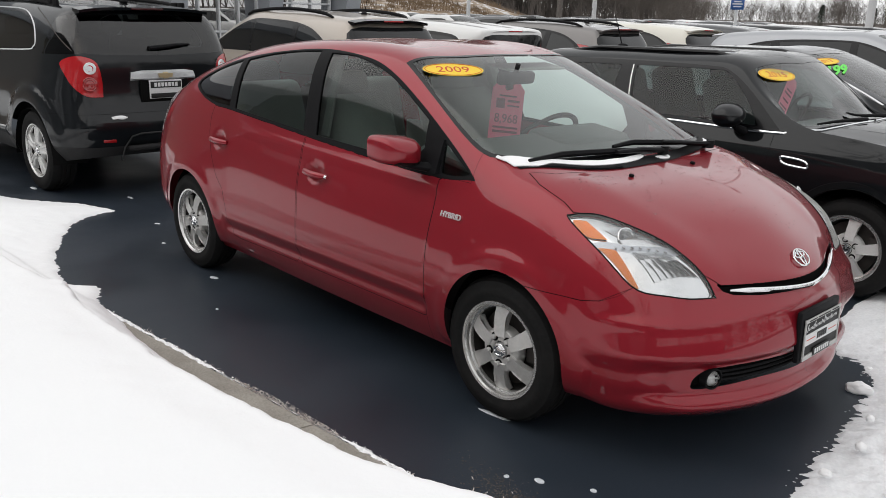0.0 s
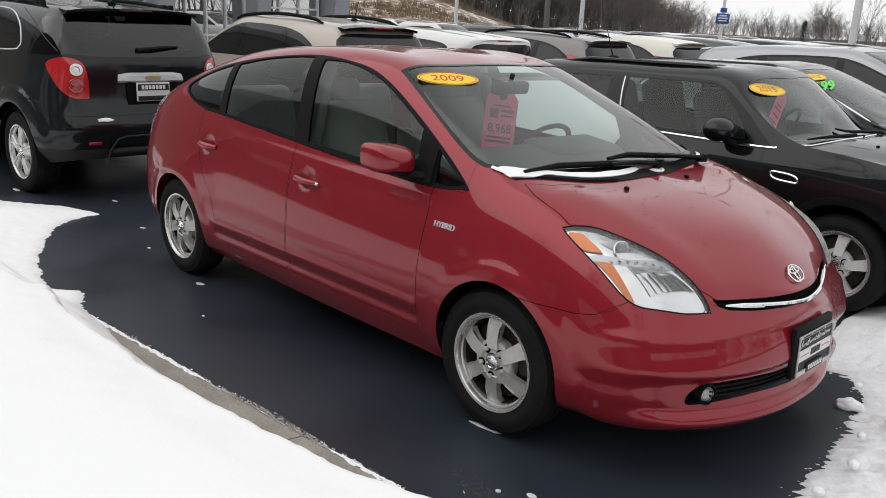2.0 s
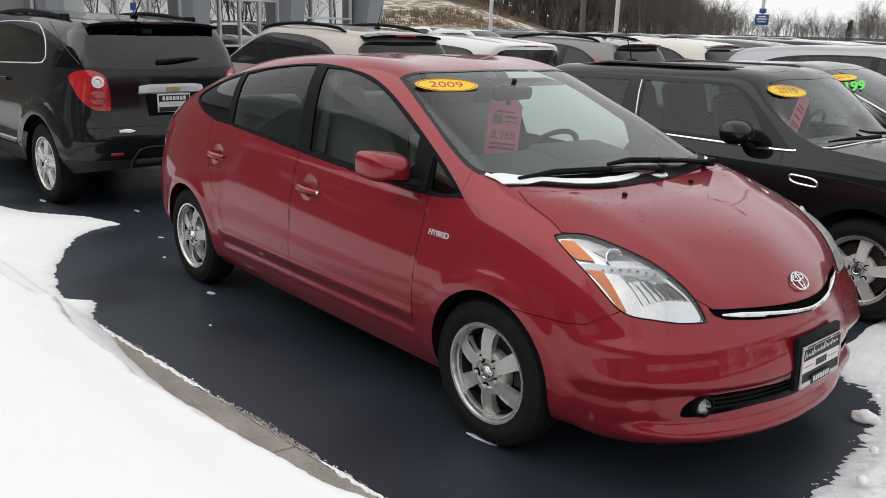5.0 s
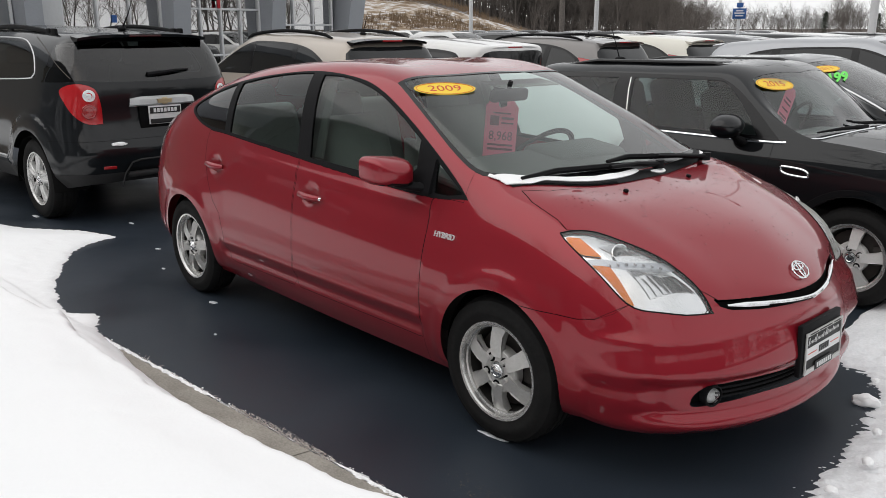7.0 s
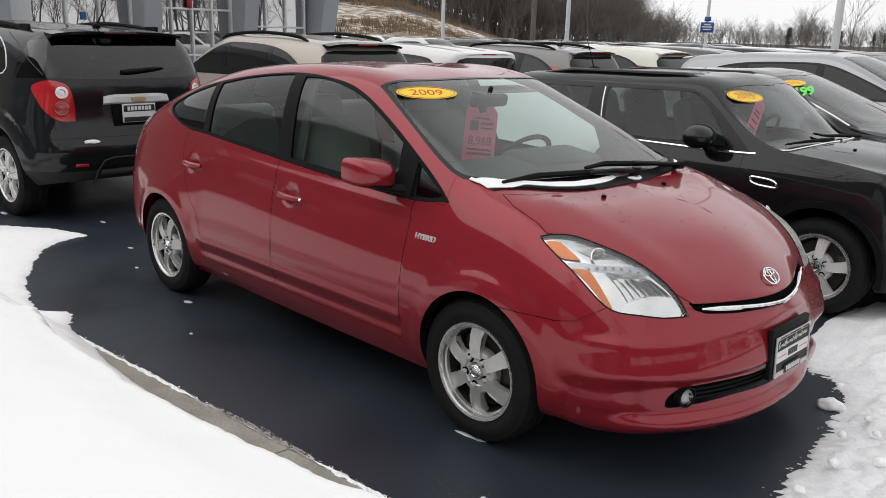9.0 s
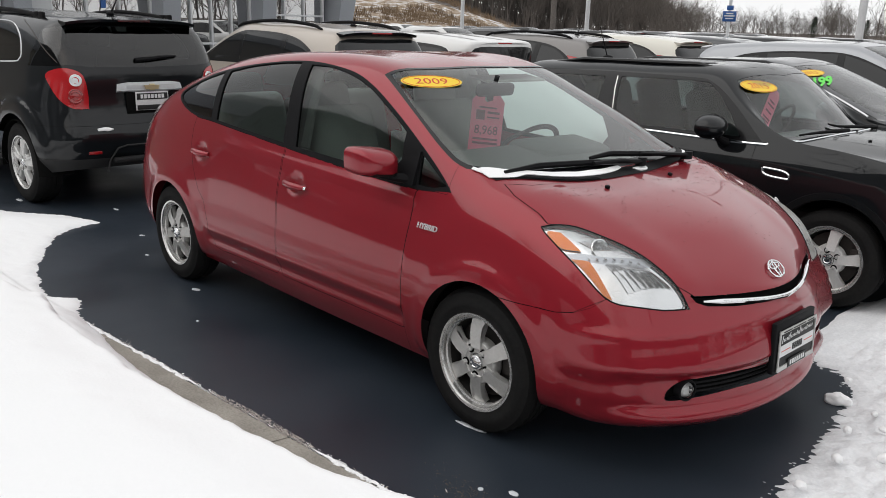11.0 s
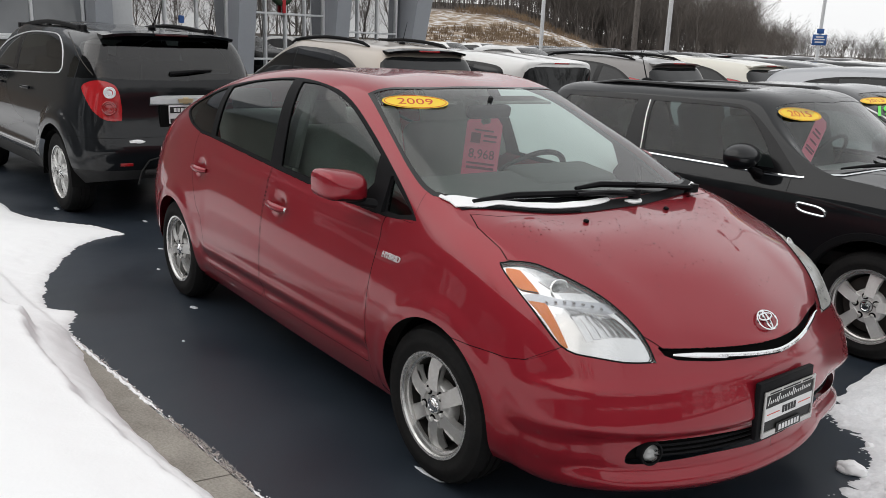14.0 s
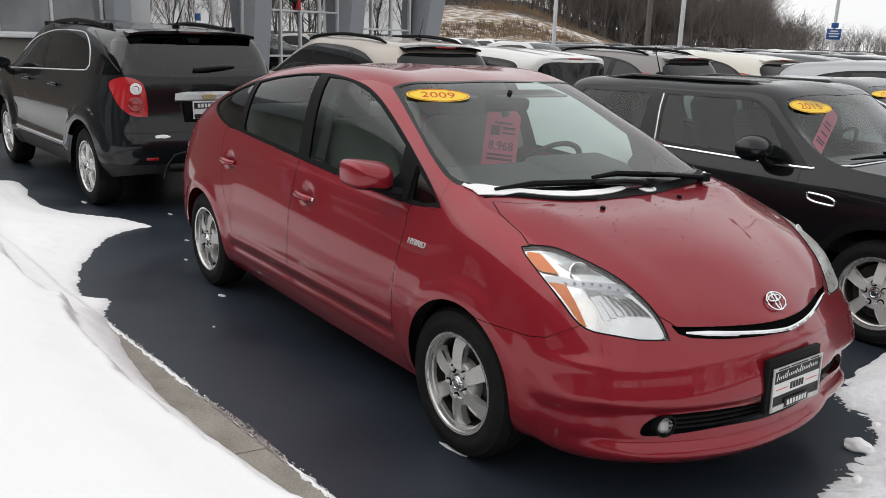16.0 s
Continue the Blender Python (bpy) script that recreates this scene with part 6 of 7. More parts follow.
BOXY = dict(CROSS, crown=.045,
            g=[(0, -3.46, 0, 1.47), (1, -3.45, .46, 1.47), (2, -3.41, .63, 1.465), (3, -3.24, .665, 1.48)] + [(u, x, y + .03, z - .02) for u, x, y, z in CROSS["g"][4:8]] + CROSS["g"][8:],
            dlo=[(-.15, 1.08, 1), (-1.0, 1.09), (-2.3, 1.10), (-3.0, 1.12), (-3.02, 1.36), (-2.6, 1.44), (-1.6, 1.47), (-1.2, 1.46), (-.8, 1.34)],
            glass=[[(-.30, 1.11, 1), (-1.22, 1.12, 1), (-1.25, 1.445, 1), (-.85, 1.33)], [(-1.32, 1.12, 1), (-2.2, 1.125, 1), (-2.25, 1.43, 1), (-1.34, 1.45, 1)], [(-2.32, 1.13, 1), (-2.93, 1.145), (-2.90, 1.36), (-2.36, 1.41, 1)]],
            rear=[(0, 1.08, 1), (.52, 1.08), (.66, 1.12), (.61, 1.40), (0, 1.425, 1)], tail=[(.75, .84), (.92, .84), (.84, 1.26), (.745, 1.26)], spoiler=(-3.47, 1.492, .50, .10))
white = car("white_crossover", "white boxy crossover parked tail-on", BOXY, WHITE_PAINT)
park(white, -9.7, 6.05, 180)
grey = car("grey_crossover", "grey crossover with silver roof rails, parked tail-on", dict(CROSS, rails=(-.95, -2.9, .57, 1.555)), GREY_PAINT)
park(grey, -9.3, 8.40, 180)
cream = car("pearl_crossover", "pearl white crossover parked tail-on", CROSS, CREAM_PAINT)
park(cream, -9.2, 10.85, 180)
for ob, x, z in ((beige, -2.75, 1.60), (grey, -2.55, 1.605), (mini, -2.35, 1.405)):
    bm = bmesh.new()
    add_tube(bm, [(x, 0, z - .01), (x - .06, 0, z + .15), (x - .10, 0, z + .25)], [.006, .0035, .0025], 6)
    bmesh.ops.create_uvsphere(bm, u_segments=12, v_segments=8, radius=.035, matrix=Matrix.Translation((x, 0, z)) @ Matrix.Diagonal((1.6, .8, .7, 1)))
    part("antenna", bm, TRIM, ob, "short black roof antenna")
far_kinds = [car("parked_crossover", "crossover standing far back in the lot", CROSS, m, far=True) for m in (DARK_PAINT, BLACK_PAINT, WHITE_PAINT, BLACK_PAINT)]
far_kinds += [car("parked_sedan", "sedan standing far back in the lot", SEDAN, m, far=True) for m in (BLUE_PAINT, SILVER_PAINT)]
spots = []
for k in range(5):
    spots.append((-9.4, 13.3 + 2.7 * k, 180))
for k in range(9):
    spots.append((-17.5 + .2 * k, 14.0 + 2.75 * k, 90 - 90))
for k in range(9):
    spots.append((-25 + .2 * k, 17.0 + 2.8 * k, 180))
for k in range(10):
    spots.append((-36, 22.0 + 2.9 * k, 0))
for k in range(6):
    spots.append((-1.2, 11.2 + 2.75 * k, 0))
rng = random.Random(5)
for k, (x, y, a) in enumerate(spots):
    kind = far_kinds[k % 6 if k < 6 else rng.randrange(6)]
    ob = kind if k < 6 and kind.matrix_basis.translation.length == 0 else copy_thing(kind, Matrix())
    park(ob, x + rng.uniform(-.3, .3), y + rng.uniform(-.12, .12), a + rng.uniform(-1.5, 1.5), "cars far back in the lot")

# ---------------------------------------------------------------- ground sheet, snow, kerb
def hill(x, y):
    """Rising ground behind the dealership, falling off towards the open field."""
    d = math.hypot(x, y)
    a = math.degrees(math.atan2(y, -x))
    woods = 3.6 * float(smoothstep(96, 165, d)) * (1 - float(smoothstep(40, 56, a))) * float(smoothstep(0, 20, a))
    rise = woods + 5.2 * float(smoothstep(48, 100, d)) * (1 - float(smoothstep(40, 51, a)) * .93) * float(smoothstep(-20, 20, a))
    return rise + .35 * noise.noise((x * .04, y * .04, 0)) * float(smoothstep(40, 70, d))


def ground_height(x, y):
    return fall(x, y) + hill(x, y)


def stretched(a, b, step, far, grow=1.18):
    out, v, s = [], b, step
    while v < far:
        out.append(v)
        v += s
        s *= grow
    neg, v, s = [], a, step
    while v > -far:
        neg.append(v)
        v -= s
        s *= grow
    n = int(round((b - a) / step))
    return sorted(set(neg[1:] + [a + (b - a) * k / n for k in range(n)] + out + [far, -far]))


ground_mat = ASPHALT.copy()
ground_mat.name = "asphalt_and_field"
n, l = ground_mat.node_tree.nodes, ground_mat.node_tree.links
bsdf = n["Principled BSDF"]
base = bsdf.inputs["Base Color"].links[0].from_socket
rough_src = bsdf.inputs["Roughness"].links[0].from_socket
geo, sep = n.new("ShaderNodeTexCoord"), n.new("ShaderNodeVectorMath")
sep.operation = "LENGTH"
wob, grass = n.new("ShaderNodeTexNoise"), n.new("ShaderNodeTexNoise")
wob.inputs["Scale"].default_value, grass.inputs["Scale"].default_value = .12, 1.1
grass.inputs["Detail"].default_value = 10
l.new(geo.outputs["Object"], sep.inputs[0])
l.new(geo.outputs["Object"], wob.inputs["Vector"])
stretch = n.new("ShaderNodeMapping")
stretch.inputs["Scale"].default_value = (1, 1, 1)
l.new(geo.outputs["Object"], stretch.inputs["Vector"])
l.new(stretch.outputs["Vector"], grass.inputs["Vector"])
far_f = n.new("ShaderNodeMath")
far_f.operation = "MULTIPLY_ADD"
far_f.inputs[1].default_value = 14
l.new(wob.outputs["Fac"], far_f.inputs[0])
l.new(sep.outputs["Value"], far_f.inputs[2])
edge = n.new("ShaderNodeMapRange")
edge.inputs["From Min"].default_value, edge.inputs["From Max"].default_value = 58, 61
l.new(far_f.outputs["Value"], edge.inputs["Value"])
field = n.new("ShaderNodeValToRGB")
cr = field.color_ramp
cr.elements[0].position, cr.elements[0].color = .38, (.60, .60, .61, 1)
cr.elements[1].position, cr.elements[1].color = .60, (.19, .135, .085, 1)
cr.elements.new(.50).color = (.34, .27, .20, 1)
l.new(grass.outputs["Fac"], field.inputs["Fac"])
mix = n.new("ShaderNodeMix")
mix.data_type = "RGBA"
l.new(edge.outputs["Result"], mix.inputs[0])
l.new(base, mix.inputs[6])
l.new(field.outputs["Color"], mix.inputs[7])
wood_edge, floor_mix = n.new("ShaderNodeMapRange"), n.new("ShaderNodeMix")
wood_edge.inputs["From Min"].default_value, wood_edge.inputs["From Max"].default_value = 98, 106
floor_mix.data_type = "RGBA"
floor_mix.inputs[7].default_value = (.075, .058, .048, 1)
side_of, side_f, side_d = n.new("ShaderNodeVectorMath"), n.new("ShaderNodeMapRange"), n.new("ShaderNodeMath")
side_of.operation, side_d.operation = "DOT_PRODUCT", "MULTIPLY_ADD"
side_of.inputs[1].default_value = (.839, .545, 0)
side_f.inputs["From Min"].default_value, side_f.inputs["From Max"].default_value = -4, 10
side_d.inputs[1].default_value = -64
l.new(geo.outputs["Object"], side_of.inputs[0])
l.new(side_of.outputs["Value"], side_f.inputs["Value"])
l.new(side_f.outputs["Result"], side_d.inputs[0])
l.new(far_f.outputs["Value"], side_d.inputs[2])
l.new(side_d.outputs["Value"], wood_edge.inputs["Value"])
l.new(wood_edge.outputs["Result"], floor_mix.inputs[0])
l.new(mix.outputs[2], floor_mix.inputs[6])
l.new(floor_mix.outputs[2], bsdf.inputs["Base Color"])
rmix = n.new("ShaderNodeMix")
l.new(edge.outputs["Result"], rmix.inputs[0])
l.new(rough_src, rmix.inputs[2])
rmix.inputs[3].default_value = .9
l.new(rmix.outputs[0], bsdf.inputs["Roughness"])
ground = sheet("ground", stretched(-12, 6, 1.0, 900), stretched(-4, 16, 1.0, 900), ground_height, ground_mat)
tagged(ground, "dark wet asphalt lot running out into a snowy field", kind="structure")


def kerb_edge(x):
    return -1.42 + .083 * x if x < .4 else -1.387


KERB_H, KERB_W = .022, .34


def poly_distance(poly, xs, ys):
    """Signed distance (inside positive) from each grid point to a polygon."""
    px, py = np.meshgrid(xs, ys)
    best = np.full(px.shape, 1e9)
    odd = np.zeros(px.shape, bool)
    for (x1, y1), (x2, y2) in zip(poly, poly[1:] + poly[:1]):
        dx, dy = x2 - x1, y2 - y1
        t = np.clip(((px - x1) * dx + (py - y1) * dy) / (dx * dx + dy * dy + 1e-12), 0, 1)
        best = np.minimum(best, np.hypot(px - x1 - t * dx, py - y1 - t * dy))
        if y1 != y2:
            cross = ((y1 > py) != (y2 > py)) & (px < (x2 - x1) * (py - y1) / (y2 - y1) + x1)
            odd ^= cross
    return np.where(odd, best, -best)


def snow_sheet(name, label, poly, xs, ys, top, mat, ragged, base):
    d = poly_distance(poly, xs, ys)
    verts, nx = [], len(xs)
    for j, y in enumerate(ys):
        for i, x in enumerate(xs):
            e = d[j, i] + ragged * (noise.noise((x * 9, y * 9, 2.0)) + .6 * noise.noise((x * 27, y * 27, 5.0)))
            if mat is SNOW_DIRTY:
                e += .036 * noise.noise(((x * .86 + y * .5) * 5, (y * .86 - x * .5) * 34, 3.0)) + .018 * noise.noise(((x * .86 + y * .5) * 14, (y * .86 - x * .5) * 80, 8.0))
            elif x < -2.2:
                e += .030 * noise.noise((x * 40, y * 14, 3.0))
            verts.append((x, y, base(x, y) + top(x, y, e)))
            d[j, i] = e
    faces = [(j * nx + i, j * nx + i + 1, (j + 1) * nx + i + 1, (j + 1) * nx + i) for j in range(len(ys) - 1) for i in range(nx - 1)
             if max(d[j, i], d[j, i + 1], d[j + 1, i], d[j + 1, i + 1]) > -.06]
    me = bpy.data.meshes.new(name)
    me.from_pydata(verts, [], faces)
    me.materials.append(mat)
    me.shade_smooth()
    bm = bmesh.new()
    bm.from_mesh(me)
    bmesh.ops.delete(bm, geom=[v for v in bm.verts if not v.link_faces], context="VERTS")
    bm.to_mesh(me)
    bm.free()
    return tagged(new(name, me), label, kind="structure")


def with_kerb(x, y):
    e = kerb_edge(x)
    return float(KERB_H * smoothstep(e + .012, e - .03, y)) - .004


bank = [(14, -1.10), (1.3, -1.18), (.85, -1.29), (.68, -1.35), (.55, -1.40), (.36, -1.48), (.16, -1.545), (-.12, -1.595), (-.45, -1.642), (-.85, -1.667), (-1.2, -1.665), (-1.6, -1.65), (-1.9, -1.62), (-2.2, -1.588), (-2.43, -1.56), (-2.55, -1.50), (-2.67, -1.455), (-2.74, -1.49), (-2.81, -1.577), (-2.95, -1.575), (-3.1, -1.55),
        (-3.35, -1.48), (-3.56, -1.41), (-3.97, -1.225), (-4.25, -1.07), (-4.35, -.97), (-4.46, -.80), (-4.50, -.63), (-4.60, -.65), (-4.9, -.78), (-5.3, -1.08), (-5.74, -1.23), (-6.3, -1.26), (-6.84, -1.175), (-7.15, -1.21), (-7.42, -1.43), (-9, -1.5), (-40, -1.7), (-40, -40), (14, -40)]


def bank_top(x, y, e):
    if e < 0:
        return e * .9
    wave = .035 * noise.noise((x * .8, 1.0, 0)) + .010 * noise.noise((x * 2.9, 4.0, 0))
    far = float(smoothstep(-2.0, -2.6, x))
    scallop = (.014 * noise.noise((x * 3.2, y * 2.0, 7.0)) + .008 * math.sin((x * 1.0 - y * .9) * 19 + 5 * noise.noise((x * 2, 7.0, 0))) * (.5 + noise.noise((x * 1.7, 3.0, 0)))) * float(smoothstep(.2, -.9, x))
    back = float(smoothstep(-.3, -1.9, x))
    foot, start = .125 - .05 * back, .13 + .06 * back
    steep = foot * (1 - math.exp(-e / .03)) + (.18 - foot - .03 * back) * float(smoothstep(.02, start, e)) + (.075 + .05 * back) * float(smoothstep(start, start + .075, e - scallop + wave * .3)) + .02 * float(smoothstep(.25, .5, e))
    climb = float(smoothstep(-1.84, -1.97, y + wave + scallop)) * float(smoothstep(0, .16, e))
    low = .040 * (1 - math.exp(-e / .06)) + .030 * float(smoothstep(.1, .4, e)) + .20 * climb
    swell = .05 * float(smoothstep(.6, 2.5, e))
    lip = steep + (low - steep) * far
    drift = .030 * noise.noise((x * .9, y * 1.3, 0)) * min(e * 2, 1) + .012 * noise.noise((x * 3.1, y * 3.4, 7)) * min(e * 3, 1) + .004 * noise.noise((x * 11, y * 11, 4)) * min(e * 4, 1)
    ripple = .012 * math.sin((y + .35 * x + wave * 2) * 34) * 4 * climb * (1 - climb) * far
    return lip + swell + drift + ripple


def fine_range(a, b, step, lo, hi, grow=1.25):
    out = list(np.arange(a, b, step))
    v, s = b, step
    while v < hi:
        out.append(v)
        v += s
        s *= grow
    out.append(hi)
    v, s, pre = a - step, step, []
    while v > lo:
        pre.append(v)
        v -= s
        s *= grow
    return [lo] + pre[::-1] + out


snow_sheet("snow_bank", "smooth white snow bank over the verge and kerb", bank, fine_range(-5.0, 1.0, .019, -40, 14), fine_range(-2.1, -.5, .018, -40, -.45), bank_top, SNOW, .012, with_kerb)

front = [(1.40, -1.45), (1.22, -1.0), (1.13, -.6), (1.07, -.2), (1.03, .14), (.99, .536), (.92, .83), (.80, 1.0), (.66, 1.05), (.55, 1.15), (.47, 1.5), (.42, 1.95), (.42, 2.4), (.75, 3.1), (.9, 4.2), (.95, 30), (14, 30), (14, -1.45)]


def front_top(x, y, e):
    if e < 0:
        return e * .8
    lump = .030 * noise.noise((x * 6, y * 6, 1)) + .022 * noise.noise((x * 17, y * 17, 9)) + .010 * abs(noise.noise((x * 40, y * 40, 3)))
    return .030 * (1 - math.exp(-e / .05)) + .11 * float(smoothstep(.05, .9, e)) + lump * min(e * 5, 1)


snow_sheet("snow_ridge", "crusty ploughed snow ridge ahead of the parked cars", front, fine_range(.36, 1.5, .0095, .30, 14), fine_range(-.7, 1.25, .0095, -1.5, 30), front_top, SNOW_DIRTY, .024, lambda x, y: fall(x, y) - .004)

kerb = empty("kerb", "sandy concrete kerb along the verge, cast in lengths", "kerb", kind="structure")
stops = [2.60, 1.10, -.405, -1.91, -3.42, -4.93, -6.44]
for a, b in zip(stops, stops[1:]):
    bm = bmesh.new()
    n = 10
    prev = None
    for k in range(n + 1):
        x = (a - .004) + (b + .004 - a + .004) * k / n
        e = kerb_edge(x)
        wob = .004 * noise.noise((x * 5, 0, 0))
        sec = [(e + wob, -.05), (e - .002 + wob, KERB_H * .55), (e - .008, KERB_H * .9), (e - .02, KERB_H), (e - KERB_W, KERB_H + .03), (e - KERB_W - .01, -.05)]
        vs = [bm.verts.new((x, y, z)) for y, z in sec]
        if prev:
            for j in range(5):
                bm.faces.new((prev[j], prev[j + 1], vs[j + 1], vs[j]))
        else:
            bm.faces.new(vs)
        prev = vs
    bm.faces.new(prev[::-1])
    bmesh.ops.recalc_face_normals(bm, faces=bm.faces[:])
    part("kerb_length", bm, CONCRETE, kerb)


def lump(name, label, x, y, z, sx, sy, sz, mat, seed, turn=0, group=""):
    bm = bmesh.new()
    bmesh.ops.create_icosphere(bm, subdivisions=3, radius=1)
    for v in bm.verts:
        k = 1 + .22 * noise.noise(v.co * 1.7 + Vector((seed, 0, 0))) + .10 * noise.noise(v.co * 5 + Vector((0, seed, 0)))
        v.co = Vector((v.co.x * sx, v.co.y * sy, max(v.co.z, -.55) * sz)) * k
    bm.transform(Matrix.Rotation(radians(turn), 4, "Z"))
    ob = part(name, bm, mat)
    ob.matrix_basis = Matrix.Translation((x, y, z + .5 * sz))
    return tagged(ob, label, "snow", group)


lump("snow_chunk", "lump of frozen snow on the asphalt", .925, .655, 0, .062, .034, .034, SNOW, 1, 20, "snow lumps")
for k, (x, y, r) in enumerate(((1.0, .78, .014), (1.02, .735, .012), (.86, .95, .02), (1.10, .30, .022), (1.17, .02, .026), (1.20, .42, .02), (1.16, -.28, .024), (1.30, .16, .03), (1.12, .55, .016), (1.25, .7, .03), (1.22, -.5, .022))):
    lump("snow_chunk", "lump of frozen snow at the ridge's edge", x, y, 0 if k < 3 else .05, r, r * .8, r * .7, SNOW, 3 + k, 30 * k, "snow lumps")
for x, y, sx, sy, a in ((-2.42, -.845, .036, .018, 10), (-.012, -.805, .085, .012, 8), (-3.9, -.55, .026, .010, 30), (-4.9, -.35, .045, .014, 5), (-3.35, -.75, .02, .012, 0), (-5.78, -.88, .07, .02, 0), (.45, -1.05, .02, .013, 0), (.62, -.95, .012, .01, 0), (.35, -1.12, .010, .01, 0), (-1.9, -1.1, .012, .008, 0)):
    lump("ice_patch", "thin scrap of packed ice on the asphalt", x, y, -.002, sx, sy, .006, ICE, x, a, "ice scraps")

lump("snow_scrap", "scrap of snow lying on the bumper ledge", -4.928, -.372, .690, .018, .066, .020, SNOW, 9, -10)

lump("snow_pile", "low pile of ploughed snow by the building", -13.2, -2.3, -.05, 2.2, .55, .14, SNOW_DIRTY, 12, 8)
lump("snow_pile", "low pile of ploughed snow by the building", -15.6, -1.5, -.05, 1.6, .5, .16, SNOW_DIRTY, 14, 80)

# dead leaves and snow crumbs caught along the kerb
bm = bmesh.new()
rng = random.Random(11)
for k in range(900):
    x = rng.uniform(-1.0, -.28) if k % 5 else rng.uniform(-2.2, .2)
    y = kerb_edge(x) + rng.uniform(-.012, .040) * (1 - .5 * abs(x + .64) / .36 if k % 5 else .6)
    m = Matrix.Translation((x, y, rng.uniform(.004, .020))) @ Euler((rng.uniform(-1, 1), rng.uniform(-1, 1), rng.uniform(0, 6))).to_matrix().to_4x4()
    sx = rng.uniform(.003, .011) if k % 30 else .028
    vs = [bm.verts.new(m @ Vector(p)) for p in ((-sx, 0, 0), (0, -.0025, .002), (sx, 0, 0), (0, .0025, .002))]
    bm.faces.new(vs)
for k in range(90):
    x, y = rng.gauss(.56, .10), rng.gauss(-1.27, .045)
    m = Matrix.Translation((x, y, rng.uniform(.003, .012))) @ Euler((rng.uniform(-1, 1), rng.uniform(-1, 1), rng.uniform(0, 6))).to_matrix().to_4x4()
    sx = rng.uniform(.003, .010)
    vs = [bm.verts.new(m @ Vector(p)) for p in ((-sx, 0, 0), (0, -.003, .002), (sx, 0, 0), (0, .003, .003))]
    bm.faces.new(vs)
DEAD = material("dead_leaves", (.55, .49, .45), rough=.9, grain=.6, size=70, second=(.80, .77, .75))
litter = part("leaf_litter", bm, DEAD, smooth=False)
tagged(litter, "dry grass and leaf scraps caught at the kerb's foot", "leaf litter", kind="stuff")
bm = bmesh.new()
cube = bmesh.new()
bmesh.ops.create_icosphere(cube, subdivisions=1, radius=1)
form = [v.co.copy() for v in cube.verts]
tris = [[v.index for v in f.verts] for f in cube.faces]
cube.free()
for k in range(2600):
    x = rng.uniform(-2.6, -.90) if k % 3 else rng.uniform(-.34, .62)
    y = kerb_edge(x) + abs(rng.gauss(0, .017)) - .012
    r = rng.uniform(.0018, .0060)
    vs = [bm.verts.new((x + 1.4 * r * c.x * rng.uniform(.7, 1.2), y + r * c.y, r * (.3 + .8 * c.z) + .004)) for c in form]
    for f in tris:
        bm.faces.new([vs[i] for i in f])
bm2 = bmesh.new()
prev = None
for k in range(620):
    x = -2.55 + .0058 * k
    keep = float(smoothstep(-1.02, -1.25, x)) + float(smoothstep(-.32, -.12, x)) * .9
    keep = keep * (.55 + .45 * noise.noise((x * 3.1, 2.0, 0))) + .25 * max(noise.noise((x * 14, 5.0, 0)), 0)
    w = (.006 + .036 * keep * (1 + .6 * noise.noise((x * 22, 1.0, 0)))) * (.55 + 1.3 * abs(noise.noise((x * 75, 6.0, 0))))
    h = .004 + .020 * keep * (1 + .6 * noise.noise((x * 30, 9.0, 0)))
    y = kerb_edge(x) + .008 + .006 * noise.noise((x * 16, 0, 4.0))
    ring = [bm2.verts.new((x, y - w * .8, KERB_H - .002)), bm2.verts.new((x, y - w * .3, KERB_H * .6 + h)), bm2.verts.new((x, y + w * .3, h)), bm2.verts.new((x, y + w, -.003))]
    if prev:
        for j in range(3):
            bm2.faces.new((prev[j], prev[j + 1], ring[j + 1], ring[j]))
    prev = ring
bmesh.ops.recalc_face_normals(bm2, faces=bm2.faces[:])
if sum(f.normal.z for f in bm2.faces) < 0:
    bmesh.ops.reverse_faces(bm2, faces=bm2.faces[:])
tagged(part("snow_ribbon", bm2, SNOW), "ragged ribbon of snow lying along the kerb's foot", "snow")
tagged(part("snow_crumbs", bm, SNOW), "crumbs of snow along the kerb's foot", "snow", kind="stuff")

# sand and grit washed against the bank's corner
bm = bmesh.new()
for k in range(700):
    x, y = rng.gauss(.47, .13), rng.gauss(-1.23, .045)
    y += -.25 * (x - .47)
    r = rng.uniform(.0010, .0034)
    vs = [bm.verts.new((x + 1.3 * r * c.x, y + r * c.y, fall(x, y) + r * (.3 + .6 * c.z))) for c in form]
    for f in tris:
        bm.faces.new([vs[i] for i in f])
tagged(part("grit", bm, material("sandy_grit", (.060, .050, .042), rough=.95, grain=.7, size=120, second=(.17, .145, .125)), smooth=False), "brown sand and grit on wet asphalt beside the bank", "grit", kind="stuff")

# loose flecks scattered off the ridge's edge
bm = bmesh.new()
edge_line = front[:11]
for k in range(50):
    j = rng.randrange(len(edge_line) - 1)
    (x1, y1), (x2, y2) = edge_line[j], edge_line[j + 1]
    f = rng.random()
    out = abs(rng.gauss(0, .022))
    r = rng.uniform(.0012, .004)
    at = Vector((x1 + (x2 - x1) * f, y1 + (y2 - y1) * f, r * .3)) + Vector((-.9, -.35, 0)) * out
    bmesh.ops.create_icosphere(bm, subdivisions=1, radius=r, matrix=Matrix.Translation(at) @ pose(0, 0, 0, 0, 0, rng.uniform(10, 40)) @ Matrix.Diagonal((2.6, .9, .5, 1)))
tagged(part("snow_flecks", bm, SNOW), "loose flecks of snow off the ridge's edge", "snow", kind="stuff")

